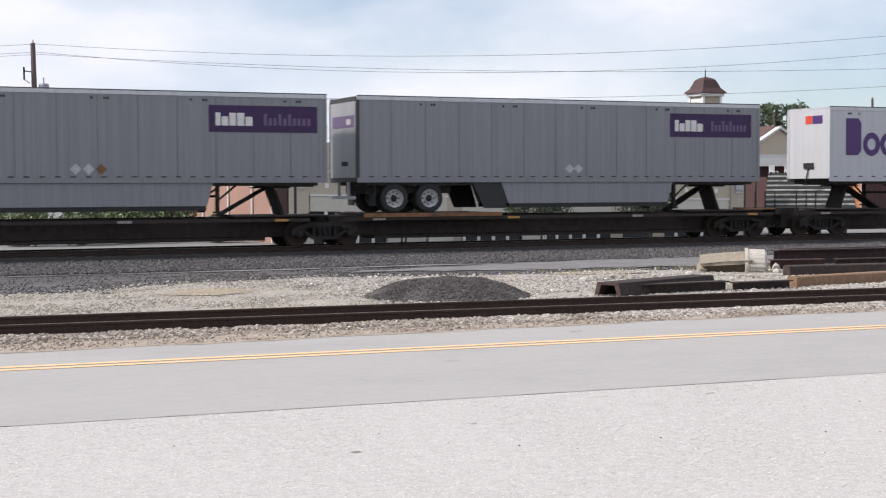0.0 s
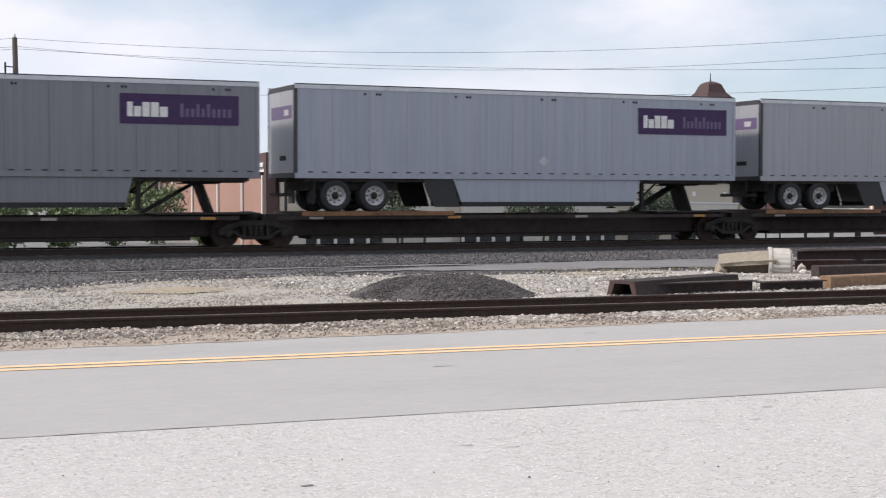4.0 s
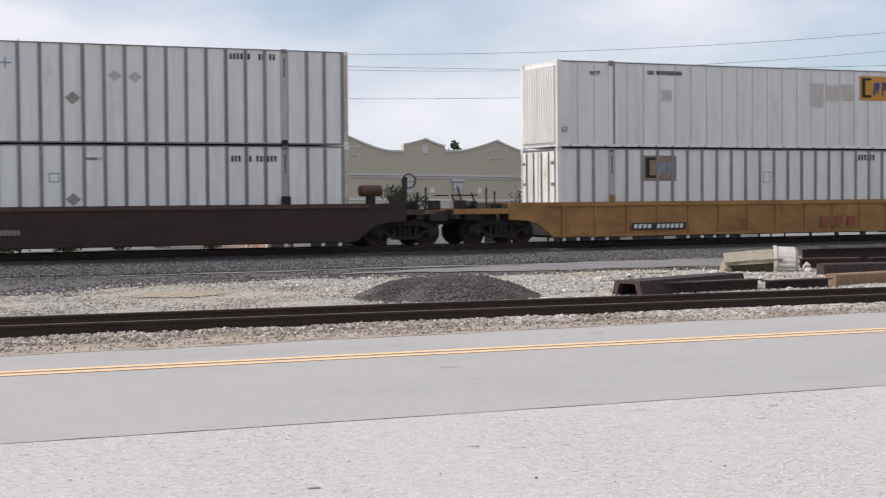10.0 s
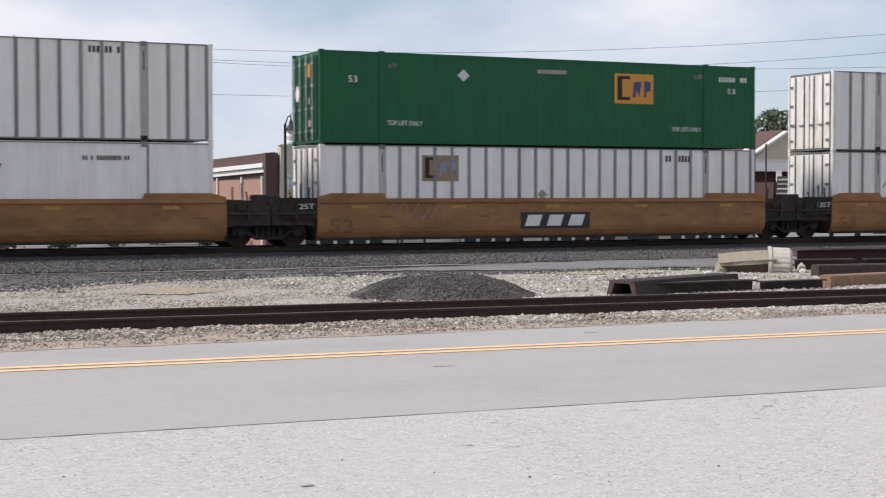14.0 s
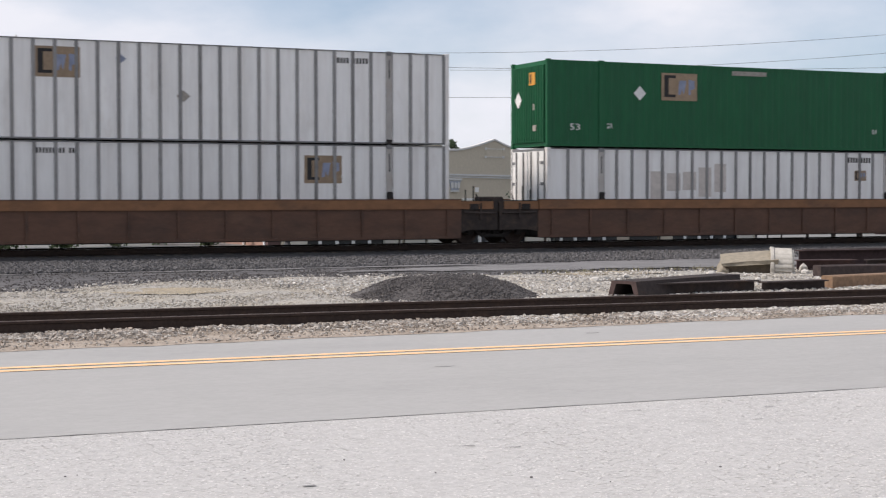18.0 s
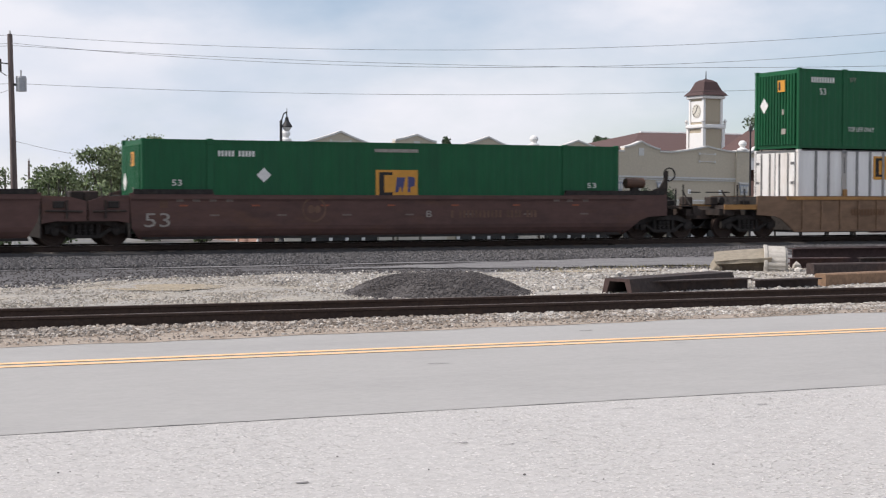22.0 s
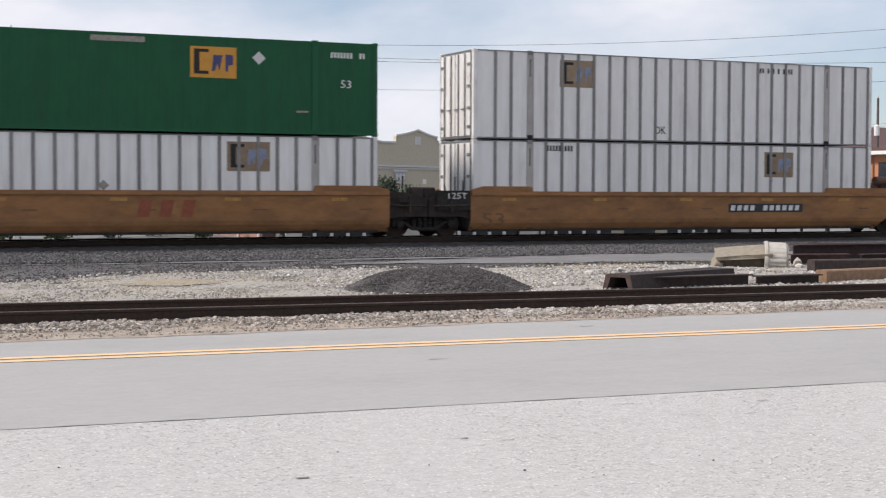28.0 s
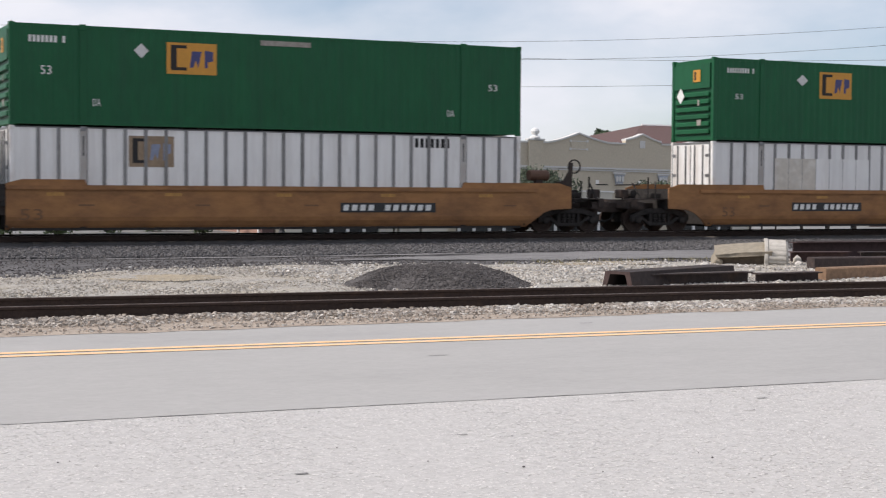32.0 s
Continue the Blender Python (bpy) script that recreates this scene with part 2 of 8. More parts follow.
M = {
    "lot": mat("pale_chipseal", (0.455, 0.44, 0.424), 0.9, scale=9, vary=0.10, bump=0.1, bscale=60, dirt=(0.36, 0.347, 0.336), dirt_amt=0.22, dirt_scale=0.5, fleck=(42, 0.08)),
    "chip": mat("pale_seal_chip", (0.53, 0.512, 0.493), 0.9, scale=30, vary=0.06, island=0.2),
    "asphalt": mat("worn_asphalt", (0.368, 0.358, 0.344), 0.85, scale=5, vary=0.03, bump=0.05, bscale=60, dirt=(0.318, 0.309, 0.298), dirt_amt=0.45, dirt_scale=0.35, stretch=(0.5, 1, 1), fleck=(30, 0.04)),
    "tar": mat("tar_seam", (0.285, 0.28, 0.272), 0.85, scale=14, vary=0.5, dirt=(0.38, 0.375, 0.365), dirt_amt=0.65, dirt_scale=2.2),
    "yellow": mat("yellow_road_paint", (0.88, 0.55, 0.29), 0.75, scale=25, vary=0.10, dirt=(0.58, 0.46, 0.32), dirt_amt=0.33, dirt_scale=3),
    "soil": mat("packed_soil", (0.25, 0.2, 0.155), 0.95, scale=8, vary=0.25, bump=0.8, bscale=30, dirt=(0.32, 0.27, 0.22), dirt_amt=0.35, dirt_scale=0.8, fleck=(38, 0.25)),
    "sand": mat("sandy_edge", (0.36, 0.30, 0.245), 0.95, scale=5, vary=0.2, bump=0.5, bscale=40, dirt=(0.25, 0.195, 0.15), dirt_amt=0.5, dirt_scale=1.6, fleck=(40, 0.2)),
    "pale_gravel": mat("pale_gravel_bed", (0.33, 0.31, 0.28), 0.95, scale=9, vary=0.2, bump=0.8, bscale=30, dirt=(0.40, 0.345, 0.26), dirt_amt=0.5, dirt_scale=0.4, fleck=(24, 0.22)),
    "pale_stone": mat("pale_gravel_stone", (0.50, 0.48, 0.455), 0.9, scale=20, vary=0.12, island=0.36, tint=(0.36, 0.32, 0.27)),
    "dusty_stone": mat("dusty_tan_stone", (0.43, 0.40, 0.36), 0.95, scale=20, vary=0.12, island=0.26, tint=(0.36, 0.32, 0.265)),
    "shoulder_stone": mat("grey_brown_shoulder_stone", (0.41, 0.38, 0.345), 0.9, scale=20, vary=0.15, island=0.42, tint=(0.27, 0.22, 0.175)),
    "cinder": mat("dark_cinder_track", (0.082, 0.077, 0.078), 0.95, scale=3, vary=0.4, bump=0.6, bscale=30, dirt=(0.155, 0.148, 0.146), dirt_amt=0.45, dirt_scale=0.8, stretch=(0.14, 1, 1), fleck=(30, 0.2)),
    "ballast": mat("grey_ballast_bed", (0.085, 0.082, 0.082), 0.95, scale=12, vary=0.4, bump=1.0, bscale=25),
    "ballast_stone": mat("grey_ballast_stone", (0.115, 0.109, 0.109), 0.9, scale=20, vary=0.15, island=0.4),
    "pile": mat("dark_gravel_heap", (0.085, 0.077, 0.075), 0.95, scale=14, vary=0.4, bump=1.0, bscale=28),
    "pile_stone": mat("dark_heap_stone", (0.100, 0.090, 0.087), 0.9, scale=20, vary=0.2, island=0.26),
    "rail": mat("rusty_rail_steel", (0.048, 0.032, 0.026), 0.75, 0.2, scale=20, vary=0.3, dirt=(0.085, 0.052, 0.037), dirt_amt=0.3, dirt_scale=3, spec=0.3),
    "rail_top": mat("worn_rail_head", (0.30, 0.29, 0.28), 0.35, 0.9, scale=20, vary=0.15),
    "rail_dull": mat("dull_rail_head", (0.17, 0.13, 0.11), 0.55, 0.5, scale=20, vary=0.25),
    "tie": mat("weathered_tie", (0.09, 0.075, 0.062), 0.95, scale=10, vary=0.3, bump=0.6, rnd=0.25),
    "rust_beam": mat("rusted_steel_beam", (0.050, 0.036, 0.033), 0.85, 0.2, scale=9, vary=0.35, dirt=(0.10, 0.055, 0.036), dirt_amt=0.28, dirt_scale=2, rnd=0.3),
    "red_steel": mat("red_brown_steel", (0.060, 0.034, 0.032), 0.85, 0.1, scale=9, vary=0.3, dirt=(0.10, 0.055, 0.042), dirt_amt=0.3, dirt_scale=2, rnd=0.15),
    "rust_tan": mat("tan_rusted_beam", (0.25, 0.155, 0.095), 0.85, 0.1, scale=9, vary=0.3, rnd=0.1),
    "concrete": mat("weathered_concrete", (0.28, 0.242, 0.185), 0.92, scale=7, vary=0.2, bump=0.6, dirt=(0.20, 0.165, 0.12), dirt_amt=0.4, dirt_scale=3),
    "concrete_shaded": mat("shaded_brown_concrete_core", (0.12, 0.092, 0.065), 0.95, scale=7, vary=0.3, bump=0.6),
    "concrete_pale": mat("pale_concrete_pipe", (0.46, 0.43, 0.385), 0.9, scale=7, vary=0.15, bump=0.5, dirt=(0.28, 0.25, 0.2), dirt_amt=0.3, dirt_scale=3),
    "white_cont": mat("white_container_paint", (0.795, 0.778, 0.752), 0.45, scale=3, vary=0.05, dirt=(0.54, 0.49, 0.44), dirt_amt=0.14, dirt_scale=1.6, rnd=0.05, stretch=(1, 1, 0.35), streak=((0.50, 0.45, 0.41), 0.42, (2.6, 2.6, 0.35))),
    "post": mat("dull_aluminium_post", (0.225, 0.217, 0.212), 0.5, 0.3, scale=5, vary=0.15, dirt=(0.12, 0.10, 0.085), dirt_amt=0.25, dirt_scale=2, rnd=0.18),
    "rail_alu": mat("dirty_aluminium_rail", (0.19, 0.188, 0.19), 0.5, 0.3, scale=4, vary=0.2, dirt=(0.08, 0.068, 0.06), dirt_amt=0.4, dirt_scale=1.4, rnd=0.15),
    "beige_sheet": mat("beige_stained_sheet", (0.56, 0.51, 0.44), 0.5, scale=3, vary=0.12, dirt=(0.70, 0.67, 0.62), dirt_amt=0.4, dirt_scale=2),
    "door_grimy": mat("grimy_white_door", (0.66, 0.63, 0.59), 0.5, scale=4, vary=0.1, dirt=(0.30, 0.20, 0.13), dirt_amt=0.45, dirt_scale=1.6, stretch=(1, 1, 0.4), streak=((0.30, 0.19, 0.12), 0.75, (2.5, 2.5, 0.7))),
    "door_white": mat("stained_white_door", (0.80, 0.785, 0.76), 0.5, scale=4, vary=0.07, dirt=(0.36, 0.24, 0.155), dirt_amt=0.22, dirt_scale=1.6, stretch=(1, 1, 0.4), rnd=0.06, streak=((0.33, 0.21, 0.13), 0.42, (2.5, 2.5, 0.7))),
    "lift_grime": mat("stained_lifting_post", (0.40, 0.375, 0.35), 0.6, scale=5, vary=0.2, dirt=(0.26, 0.19, 0.14), dirt_amt=0.4, dirt_scale=2.5, stretch=(1, 1, 0.5), rnd=0.15),
    "green": mat("green_container_paint", (0.008, 0.098, 0.038), 0.5, scale=3, vary=0.10, dirt=(0.014, 0.078, 0.036), dirt_amt=0.2, dirt_scale=0.9, rnd=0.10, spec=0.25, stretch=(1, 1, 0.4), streak=((0.012, 0.066, 0.034), 0.5, (2.5, 2.5, 0.5))),
    "trailer_grey": mat("grey_trailer_skin", (0.205, 0.21, 0.229), 0.42, 0.15, scale=2, vary=0.05, dirt=(0.165, 0.168, 0.18), dirt_amt=0.2, dirt_scale=0.8, rnd=0.06, stretch=(2.5, 1, 0.25), streak=((0.15, 0.15, 0.16), 0.6, (5.0, 5.0, 0.35))),
    "trailer_light": mat("light_grey_trailer_skin", (0.46, 0.466, 0.488), 0.42, 0.12, scale=2, vary=0.04, dirt=(0.37, 0.375, 0.39), dirt_amt=0.15, dirt_scale=0.8, rnd=0.05, stretch=(2.5, 1, 0.25), streak=((0.34, 0.34, 0.35), 0.6, (4.0, 4.0, 0.35))),
    "trailer_white": mat("white_trailer_skin", (0.52, 0.53, 0.55), 0.38, scale=2, vary=0.03, dirt=(0.44, 0.44, 0.45), dirt_amt=0.12, dirt_scale=1, stretch=(1, 1, 0.3), streak=((0.40, 0.40, 0.41), 0.5, (3.0, 3.0, 0.4))),
    "alu": mat("bare_aluminium_rail", (0.50, 0.51, 0.53), 0.4, 0.6, scale=6, vary=0.12, dirt=(0.2, 0.19, 0.18), dirt_amt=0.2, dirt_scale=2),
    "black": mat("black_paint", (0.018, 0.018, 0.02), 0.5, scale=8, vary=0.2),
    "under": mat("grimy_black_running_gear", (0.034, 0.030, 0.028), 0.9, 0.0, scale=8, vary=0.4, dirt=(0.048, 0.037, 0.030), dirt_amt=0.3, dirt_scale=3, spec=0.2),
    "tyre": mat("black_tyre_rubber", (0.025, 0.025, 0.026), 0.85, scale=15, vary=0.25, dirt=(0.08, 0.075, 0.07), dirt_amt=0.2, dirt_scale=4),
    "rim": mat("grey_steel_rim", (0.56, 0.555, 0.55), 0.45, 0.2, scale=12, vary=0.12, dirt=(0.16, 0.13, 0.11), dirt_amt=0.35, dirt_scale=6),
    "spine": mat("grimy_brown_spine", (0.036, 0.027, 0.023), 0.85, 0.1, scale=5, vary=0.35, dirt=(0.06, 0.038, 0.026), dirt_amt=0.3, dirt_scale=1.5),
    "orange_edge": mat("faded_orange_deck_edge", (0.235, 0.112, 0.05), 0.75, scale=6, vary=0.25, dirt=(0.07, 0.045, 0.03), dirt_amt=0.5, dirt_scale=1.6),
    "well_yellow": mat("faded_yellow_well", (0.39, 0.20, 0.068), 0.7, scale=4, vary=0.14, dirt=(0.20, 0.115, 0.055), dirt_amt=0.28, dirt_scale=0.9, rnd=0.07, spec=0.3, stretch=(0.5, 1, 1.3), streak=((0.15, 0.085, 0.04), 0.7, (1.3, 1.3, 1.0))),
    "well_dull": mat("dull_yellow_brown_well", (0.27, 0.160, 0.072), 0.7, scale=4, vary=0.16, dirt=(0.13, 0.08, 0.045), dirt_amt=0.35, dirt_scale=0.7, rnd=0.07, spec=0.3, stretch=(0.4, 1, 1.5), streak=((0.11, 0.068, 0.04), 0.7, (0.8, 0.8, 1.2))),
    "well_orange": mat("sooty_orange_well", (0.335, 0.161, 0.064), 0.7, scale=4, vary=0.14, dirt=(0.20, 0.10, 0.05), dirt_amt=0.28, dirt_scale=0.9, rnd=0.07, spec=0.3, stretch=(0.5, 1, 1.3), streak=((0.13, 0.065, 0.037), 0.7, (1.3, 1.3, 1.0))),
    "well_tan": mat("dusty_tan_well", (0.25, 0.152, 0.094), 0.7, scale=4, vary=0.14, dirt=(0.17, 0.105, 0.06), dirt_amt=0.28, dirt_scale=0.9, rnd=0.07, spec=0.3, stretch=(0.5, 1, 1.3), streak=((0.11, 0.07, 0.045), 0.7, (1.3, 1.3, 1.0))),
    "well_maroon": mat("faded_maroon_well", (0.112, 0.060, 0.051), 0.7, scale=4, vary=0.14, dirt=(0.14, 0.07, 0.04), dirt_amt=0.28, dirt_scale=0.9, rnd=0.07, spec=0.3, stretch=(0.5, 1, 1.3), streak=((0.055, 0.034, 0.03), 0.6, (1.3, 1.3, 1.0))),
    "well_brown": mat("rusty_brown_well", (0.118, 0.062, 0.041), 0.7, scale=4, vary=0.14, dirt=(0.15, 0.085, 0.055), dirt_amt=0.3, dirt_scale=0.9, rnd=0.07, spec=0.3, stretch=(0.5, 1, 1.3), streak=((0.045, 0.032, 0.027), 0.7, (1.3, 1.3, 1.0))),
    "well_brown_top": mat("orange_brown_sill", (0.22, 0.10, 0.042), 0.7, scale=4, vary=0.2, dirt=(0.10, 0.055, 0.035), dirt_amt=0.35, dirt_scale=1.2, stretch=(0.5, 1, 1)),
    "reflector": mat("yellow_reflector", (0.42, 0.21, 0.05), 0.5, scale=10, vary=0.25),
    "white_paint": mat("white_lettering", (0.72, 0.71, 0.68), 0.6, scale=12, vary=0.12),
    "faint_paint": mat("worn_white_lettering", (0.30, 0.27, 0.235), 0.7, scale=12, vary=0.3),
    "dark_paint": mat("dark_lettering", (0.032, 0.03, 0.03), 0.7, scale=12, vary=0.2, spec=0.2),
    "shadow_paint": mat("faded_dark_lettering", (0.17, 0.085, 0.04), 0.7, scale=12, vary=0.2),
    "purple": mat("purple_panel", (0.050, 0.024, 0.082), 0.5, scale=6, vary=0.12, spec=0.3),
    "purple_deep": mat("deep_purple_mark", (0.065, 0.022, 0.14), 0.45, scale=6, vary=0.06),
    "red_mark": mat("orange_red_mark", (0.62, 0.06, 0.025), 0.45, scale=6, vary=0.06),
    "lilac": mat("faded_lilac_mark", (0.13, 0.09, 0.18), 0.5, scale=6, vary=0.1),
    "gold": mat("golden_panel", (0.58, 0.265, 0.03), 0.5, scale=6, vary=0.08, rnd=0.08),
    "gold_faded": mat("faded_brown_panel", (0.27, 0.19, 0.12), 0.6, scale=5, vary=0.2, rnd=0.12),
    "blue_mark": mat("blue_mark", (0.045, 0.047, 0.15), 0.5, scale=6, vary=0.1),
    "blue_pale": mat("faded_blue_mark", (0.22, 0.25, 0.34), 0.6, scale=5, vary=0.2),
    "navy": mat("navy_mark", (0.035, 0.035, 0.075), 0.5, scale=6, vary=0.1),
    "graffiti_pink": mat("faded_pink_spray", (0.38, 0.20, 0.20), 0.7, scale=6, vary=0.2),
    "cream": mat("cream_brick_wall", (0.515, 0.455, 0.36), 0.9, scale=10, vary=0.08, bump=0.3, bscale=40, dirt=(0.45, 0.395, 0.31), dirt_amt=0.25, dirt_scale=0.7),
    "trim": mat("grey_white_trim", (0.60, 0.59, 0.57), 0.75, scale=8, vary=0.08),
    "white_trim": mat("white_trim_paint", (0.78, 0.77, 0.75), 0.6, scale=8, vary=0.05),
    "blue_grey": mat("blue_grey_sign_wall", (0.40, 0.43, 0.48), 0.8, scale=8, vary=0.12, rnd=0.15),
    "brick_pink": mat("pink_brick_panel", (0.36, 0.215, 0.17), 0.9, scale=14, vary=0.15, bump=0.3, rnd=0.06),
    "brick_dark": mat("dark_brick_parapet", (0.095, 0.056, 0.052), 0.9, scale=14, vary=0.15, bump=0.3),
    "glass": mat("dark_shop_glass", (0.03, 0.034, 0.038), 0.08, scale=3, vary=0.2, rnd=0.3),
    "shop_panel": mat("pale_shop_panel", (0.60, 0.57, 0.50), 0.7, scale=4, vary=0.06, rnd=0.1),
    "roof": mat("red_brown_shingle_roof", (0.105, 0.058, 0.052), 0.85, scale=10, vary=0.15, bump=0.4, stretch=(0.4, 1, 2.5)),
    "dome": mat("brown_tower_roof", (0.065, 0.033, 0.031), 0.7, scale=8, vary=0.15),
    "tan_wall": mat("tan_tower_wall", (0.42, 0.36, 0.27), 0.85, scale=8, vary=0.06),
    "iron": mat("black_iron", (0.02, 0.02, 0.022), 0.6, scale=10, vary=0.2),
    "wood_pole": mat("weathered_pole_wood", (0.13, 0.10, 0.095), 0.9, scale=8, vary=0.25, stretch=(3, 3, 0.2)),
    "steel_grey": mat("grey_painted_steel", (0.33, 0.34, 0.36), 0.5, 0.3, scale=8, vary=0.12),
    "wire": mat("dark_wire", (0.08, 0.08, 0.085), 0.6),
    "bark": mat("brown_bark", (0.10, 0.08, 0.065), 0.9, scale=12, vary=0.3),
    "leaf": mat("green_foliage", (0.138, 0.182, 0.082), 0.6, scale=2, vary=0.3, island=0.55),
    "leaf_far": mat("far_green_foliage", (0.065, 0.098, 0.05), 0.7, scale=1, vary=0.3, island=0.45),
    "weed": mat("dry_weeds", (0.30, 0.26, 0.14), 0.9, scale=5, vary=0.3, island=0.4),
    "far_ground": mat("far_paved_ground", (0.20, 0.20, 0.195), 0.9, scale=2, vary=0.2, dirt=(0.10, 0.12, 0.06), dirt_amt=0.3, dirt_scale=0.05),
    "seam": mat("plate_seam", (0.22, 0.23, 0.25), 0.5, 0.2, scale=6, vary=0.2),
    "dusty": mat("pale_dusty_path", (0.185, 0.178, 0.177), 0.95, scale=4, vary=0.25, bump=0.5, bscale=30, dirt=(0.11, 0.108, 0.11), dirt_amt=0.45, dirt_scale=0.7, stretch=(0.2, 1, 1), fleck=(30, 0.2)),
    "warm_sand": mat("warm_dry_sand", (0.33, 0.275, 0.195), 0.95, scale=6, vary=0.25, bump=0.6, bscale=30, dirt=(0.25, 0.22, 0.175), dirt_amt=0.5, dirt_scale=1.5, fleck=(30, 0.25)),
    "crack": mat("grey_crack", (0.22, 0.215, 0.21), 0.9, scale=10, vary=0.4),
    "dark_frame": mat("dark_steel_door_frame", (0.05, 0.05, 0.055), 0.6, 0.2, scale=8, vary=0.25),
    "placard_pale": mat("pale_placard", (0.46, 0.46, 0.47), 0.6, scale=6, vary=0.15),
    "worn_patch": mat("greyed_emblem_trace", (0.54, 0.485, 0.44), 0.6, scale=5, vary=0.12),
    "faded_red": mat("faded_red_paint", (0.27, 0.075, 0.035), 0.7, scale=5, vary=0.2),
    "faded_disc": mat("faded_brown_disc", (0.125, 0.066, 0.042), 0.7, scale=2.5, vary=0.4),
    "cut_steel": mat("red_brown_cut_steel", (0.069, 0.043, 0.039), 0.9, scale=9, vary=0.3),
    "terracotta": mat("orange_stucco_wall", (0.50, 0.225, 0.12), 0.9, scale=8, vary=0.08),
    "dark_red": mat("dark_red_board_fence", (0.075, 0.037, 0.034), 0.85, scale=8, vary=0.25, rnd=0.15),
    "dim_red": mat("dark_red_mark", (0.10, 0.014, 0.016), 0.5, scale=6, vary=0.15),
    "worn_reflector": mat("worn_reflector_strip", (0.16, 0.12, 0.10), 0.6, scale=10, vary=0.3),
    "reefer_white": mat("bright_white_panel_skin", (0.78, 0.785, 0.79), 0.38, scale=2, vary=0.03, dirt=(0.64, 0.64, 0.64), dirt_amt=0.12, dirt_scale=1, stretch=(1, 1, 0.3), streak=((0.58, 0.57, 0.56), 0.4, (3.0, 3.0, 0.4))),
    "bleacher_dark": mat("dull_brown_grey_riser", (0.058, 0.056, 0.05), 0.7, 0.1, scale=3, vary=0.5),
    "worn_bench": mat("mottled_silver_bench", (0.42, 0.43, 0.42), 0.6, 0.1, scale=1.4, vary=0.5, dirt=(0.07, 0.065, 0.055), dirt_amt=0.42, dirt_scale=1.5),
    "trailer_mid": mat("mid_grey_trailer_skin", (0.235, 0.24, 0.258), 0.42, 0.15, scale=2, vary=0.05, dirt=(0.19, 0.192, 0.2), dirt_amt=0.2, dirt_scale=0.8, rnd=0.05, stretch=(2.5, 1, 0.25), streak=((0.165, 0.165, 0.172), 0.65, (5.0, 5.0, 0.35))),
    "grime": mat("brown_grimy_end_steel", (0.042, 0.030, 0.025), 0.85, 0.1, scale=5, vary=0.4, dirt=(0.10, 0.062, 0.042), dirt_amt=0.35, dirt_scale=3, rnd=0.3),
    "ballast_shade": mat("shade_darkened_ballast", (0.045, 0.042, 0.041), 0.95, scale=12, vary=0.4, bump=1.0, bscale=25),
    "maroon_panel": mat("dark_maroon_panel", (0.075, 0.03, 0.032), 0.45, scale=6, vary=0.15),
    "dark_sill": mat("red_brown_well_sill", (0.085, 0.043, 0.032), 0.7, scale=5, vary=0.25, dirt=(0.04, 0.026, 0.022), dirt_amt=0.4, dirt_scale=1.3),
    "well_dark": mat("dark_brown_maroon_well", (0.056, 0.030, 0.025), 0.7, scale=4, vary=0.14, dirt=(0.075, 0.045, 0.032), dirt_amt=0.25, dirt_scale=0.9, rnd=0.07, spec=0.3, stretch=(0.5, 1, 1.3), streak=((0.026, 0.018, 0.017), 0.7, (1.3, 1.3, 1.0))),
    "seam_light": mat("pale_plate_seam", (0.37, 0.37, 0.385), 0.5, 0.2, scale=6, vary=0.2),
    "seam_dark": mat("grey_plate_seam", (0.13, 0.132, 0.142), 0.5, 0.2, scale=6, vary=0.2),
    "trailer_soft": mat("soft_grey_trailer_skin", (0.35, 0.356, 0.378), 0.42, 0.12, scale=2, vary=0.04, dirt=(0.28, 0.283, 0.3), dirt_amt=0.15, dirt_scale=0.8, rnd=0.05, stretch=(2.5, 1, 0.25), streak=((0.26, 0.26, 0.272), 0.6, (4.0, 4.0, 0.35))),
    "panel_line": mat("grey_panel_line", (0.40, 0.39, 0.38), 0.6, scale=6, vary=0.3, rnd=0.2),
    "trailer_blue": mat("blue_grey_trailer_skin", (0.34, 0.365, 0.418), 0.42, 0.12, scale=2, vary=0.04, dirt=(0.25, 0.27, 0.315), dirt_amt=0.15, dirt_scale=0.8, rnd=0.04, stretch=(2.5, 1, 0.25), streak=((0.24, 0.255, 0.30), 0.55, (4.0, 4.0, 0.35))),
    "dull_leaf": mat("grey_green_foliage", (0.075, 0.098, 0.062), 0.7, scale=2, vary=0.3, island=0.5),
    "bulb": mat("milky_lamp_glass", (0.55, 0.55, 0.55), 0.3, scale=5, vary=0.1),
}


# ---- building blocks ----
def box(bm, x0, x1, y0, y1, z0, z1):
    v = [bm.verts.new((x, y, z)) for x in (x0, x1) for y in (y0, y1) for z in (z0, z1)]
    for q in ((0, 1, 3, 2), (4, 6, 7, 5), (0, 4, 5, 1), (2, 3, 7, 6), (0, 2, 6, 4), (1, 5, 7, 3)):
        bm.faces.new([v[i] for i in q])
    return bm


def prism(bm, poly, a, b, axis="y"):
    """A polygon in the xz plane (axis y), the yz plane (axis x) or the xy plane (axis z), pulled from a to b."""
    put = {"y": lambda p, w: (p[0], w, p[1]), "x": lambda p, w: (w, p[0], p[1]), "z": lambda p, w: (p[0], p[1], w)}[axis]
    lo, hi = [bm.verts.new(put(p, a)) for p in poly], [bm.verts.new(put(p, b)) for p in poly]
    n = len(poly)
    bm.faces.new(lo), bm.faces.new(hi)
    for i in range(n):
        bm.faces.new((lo[i], lo[(i + 1) % n], hi[(i + 1) % n], hi[i]))
    return bm


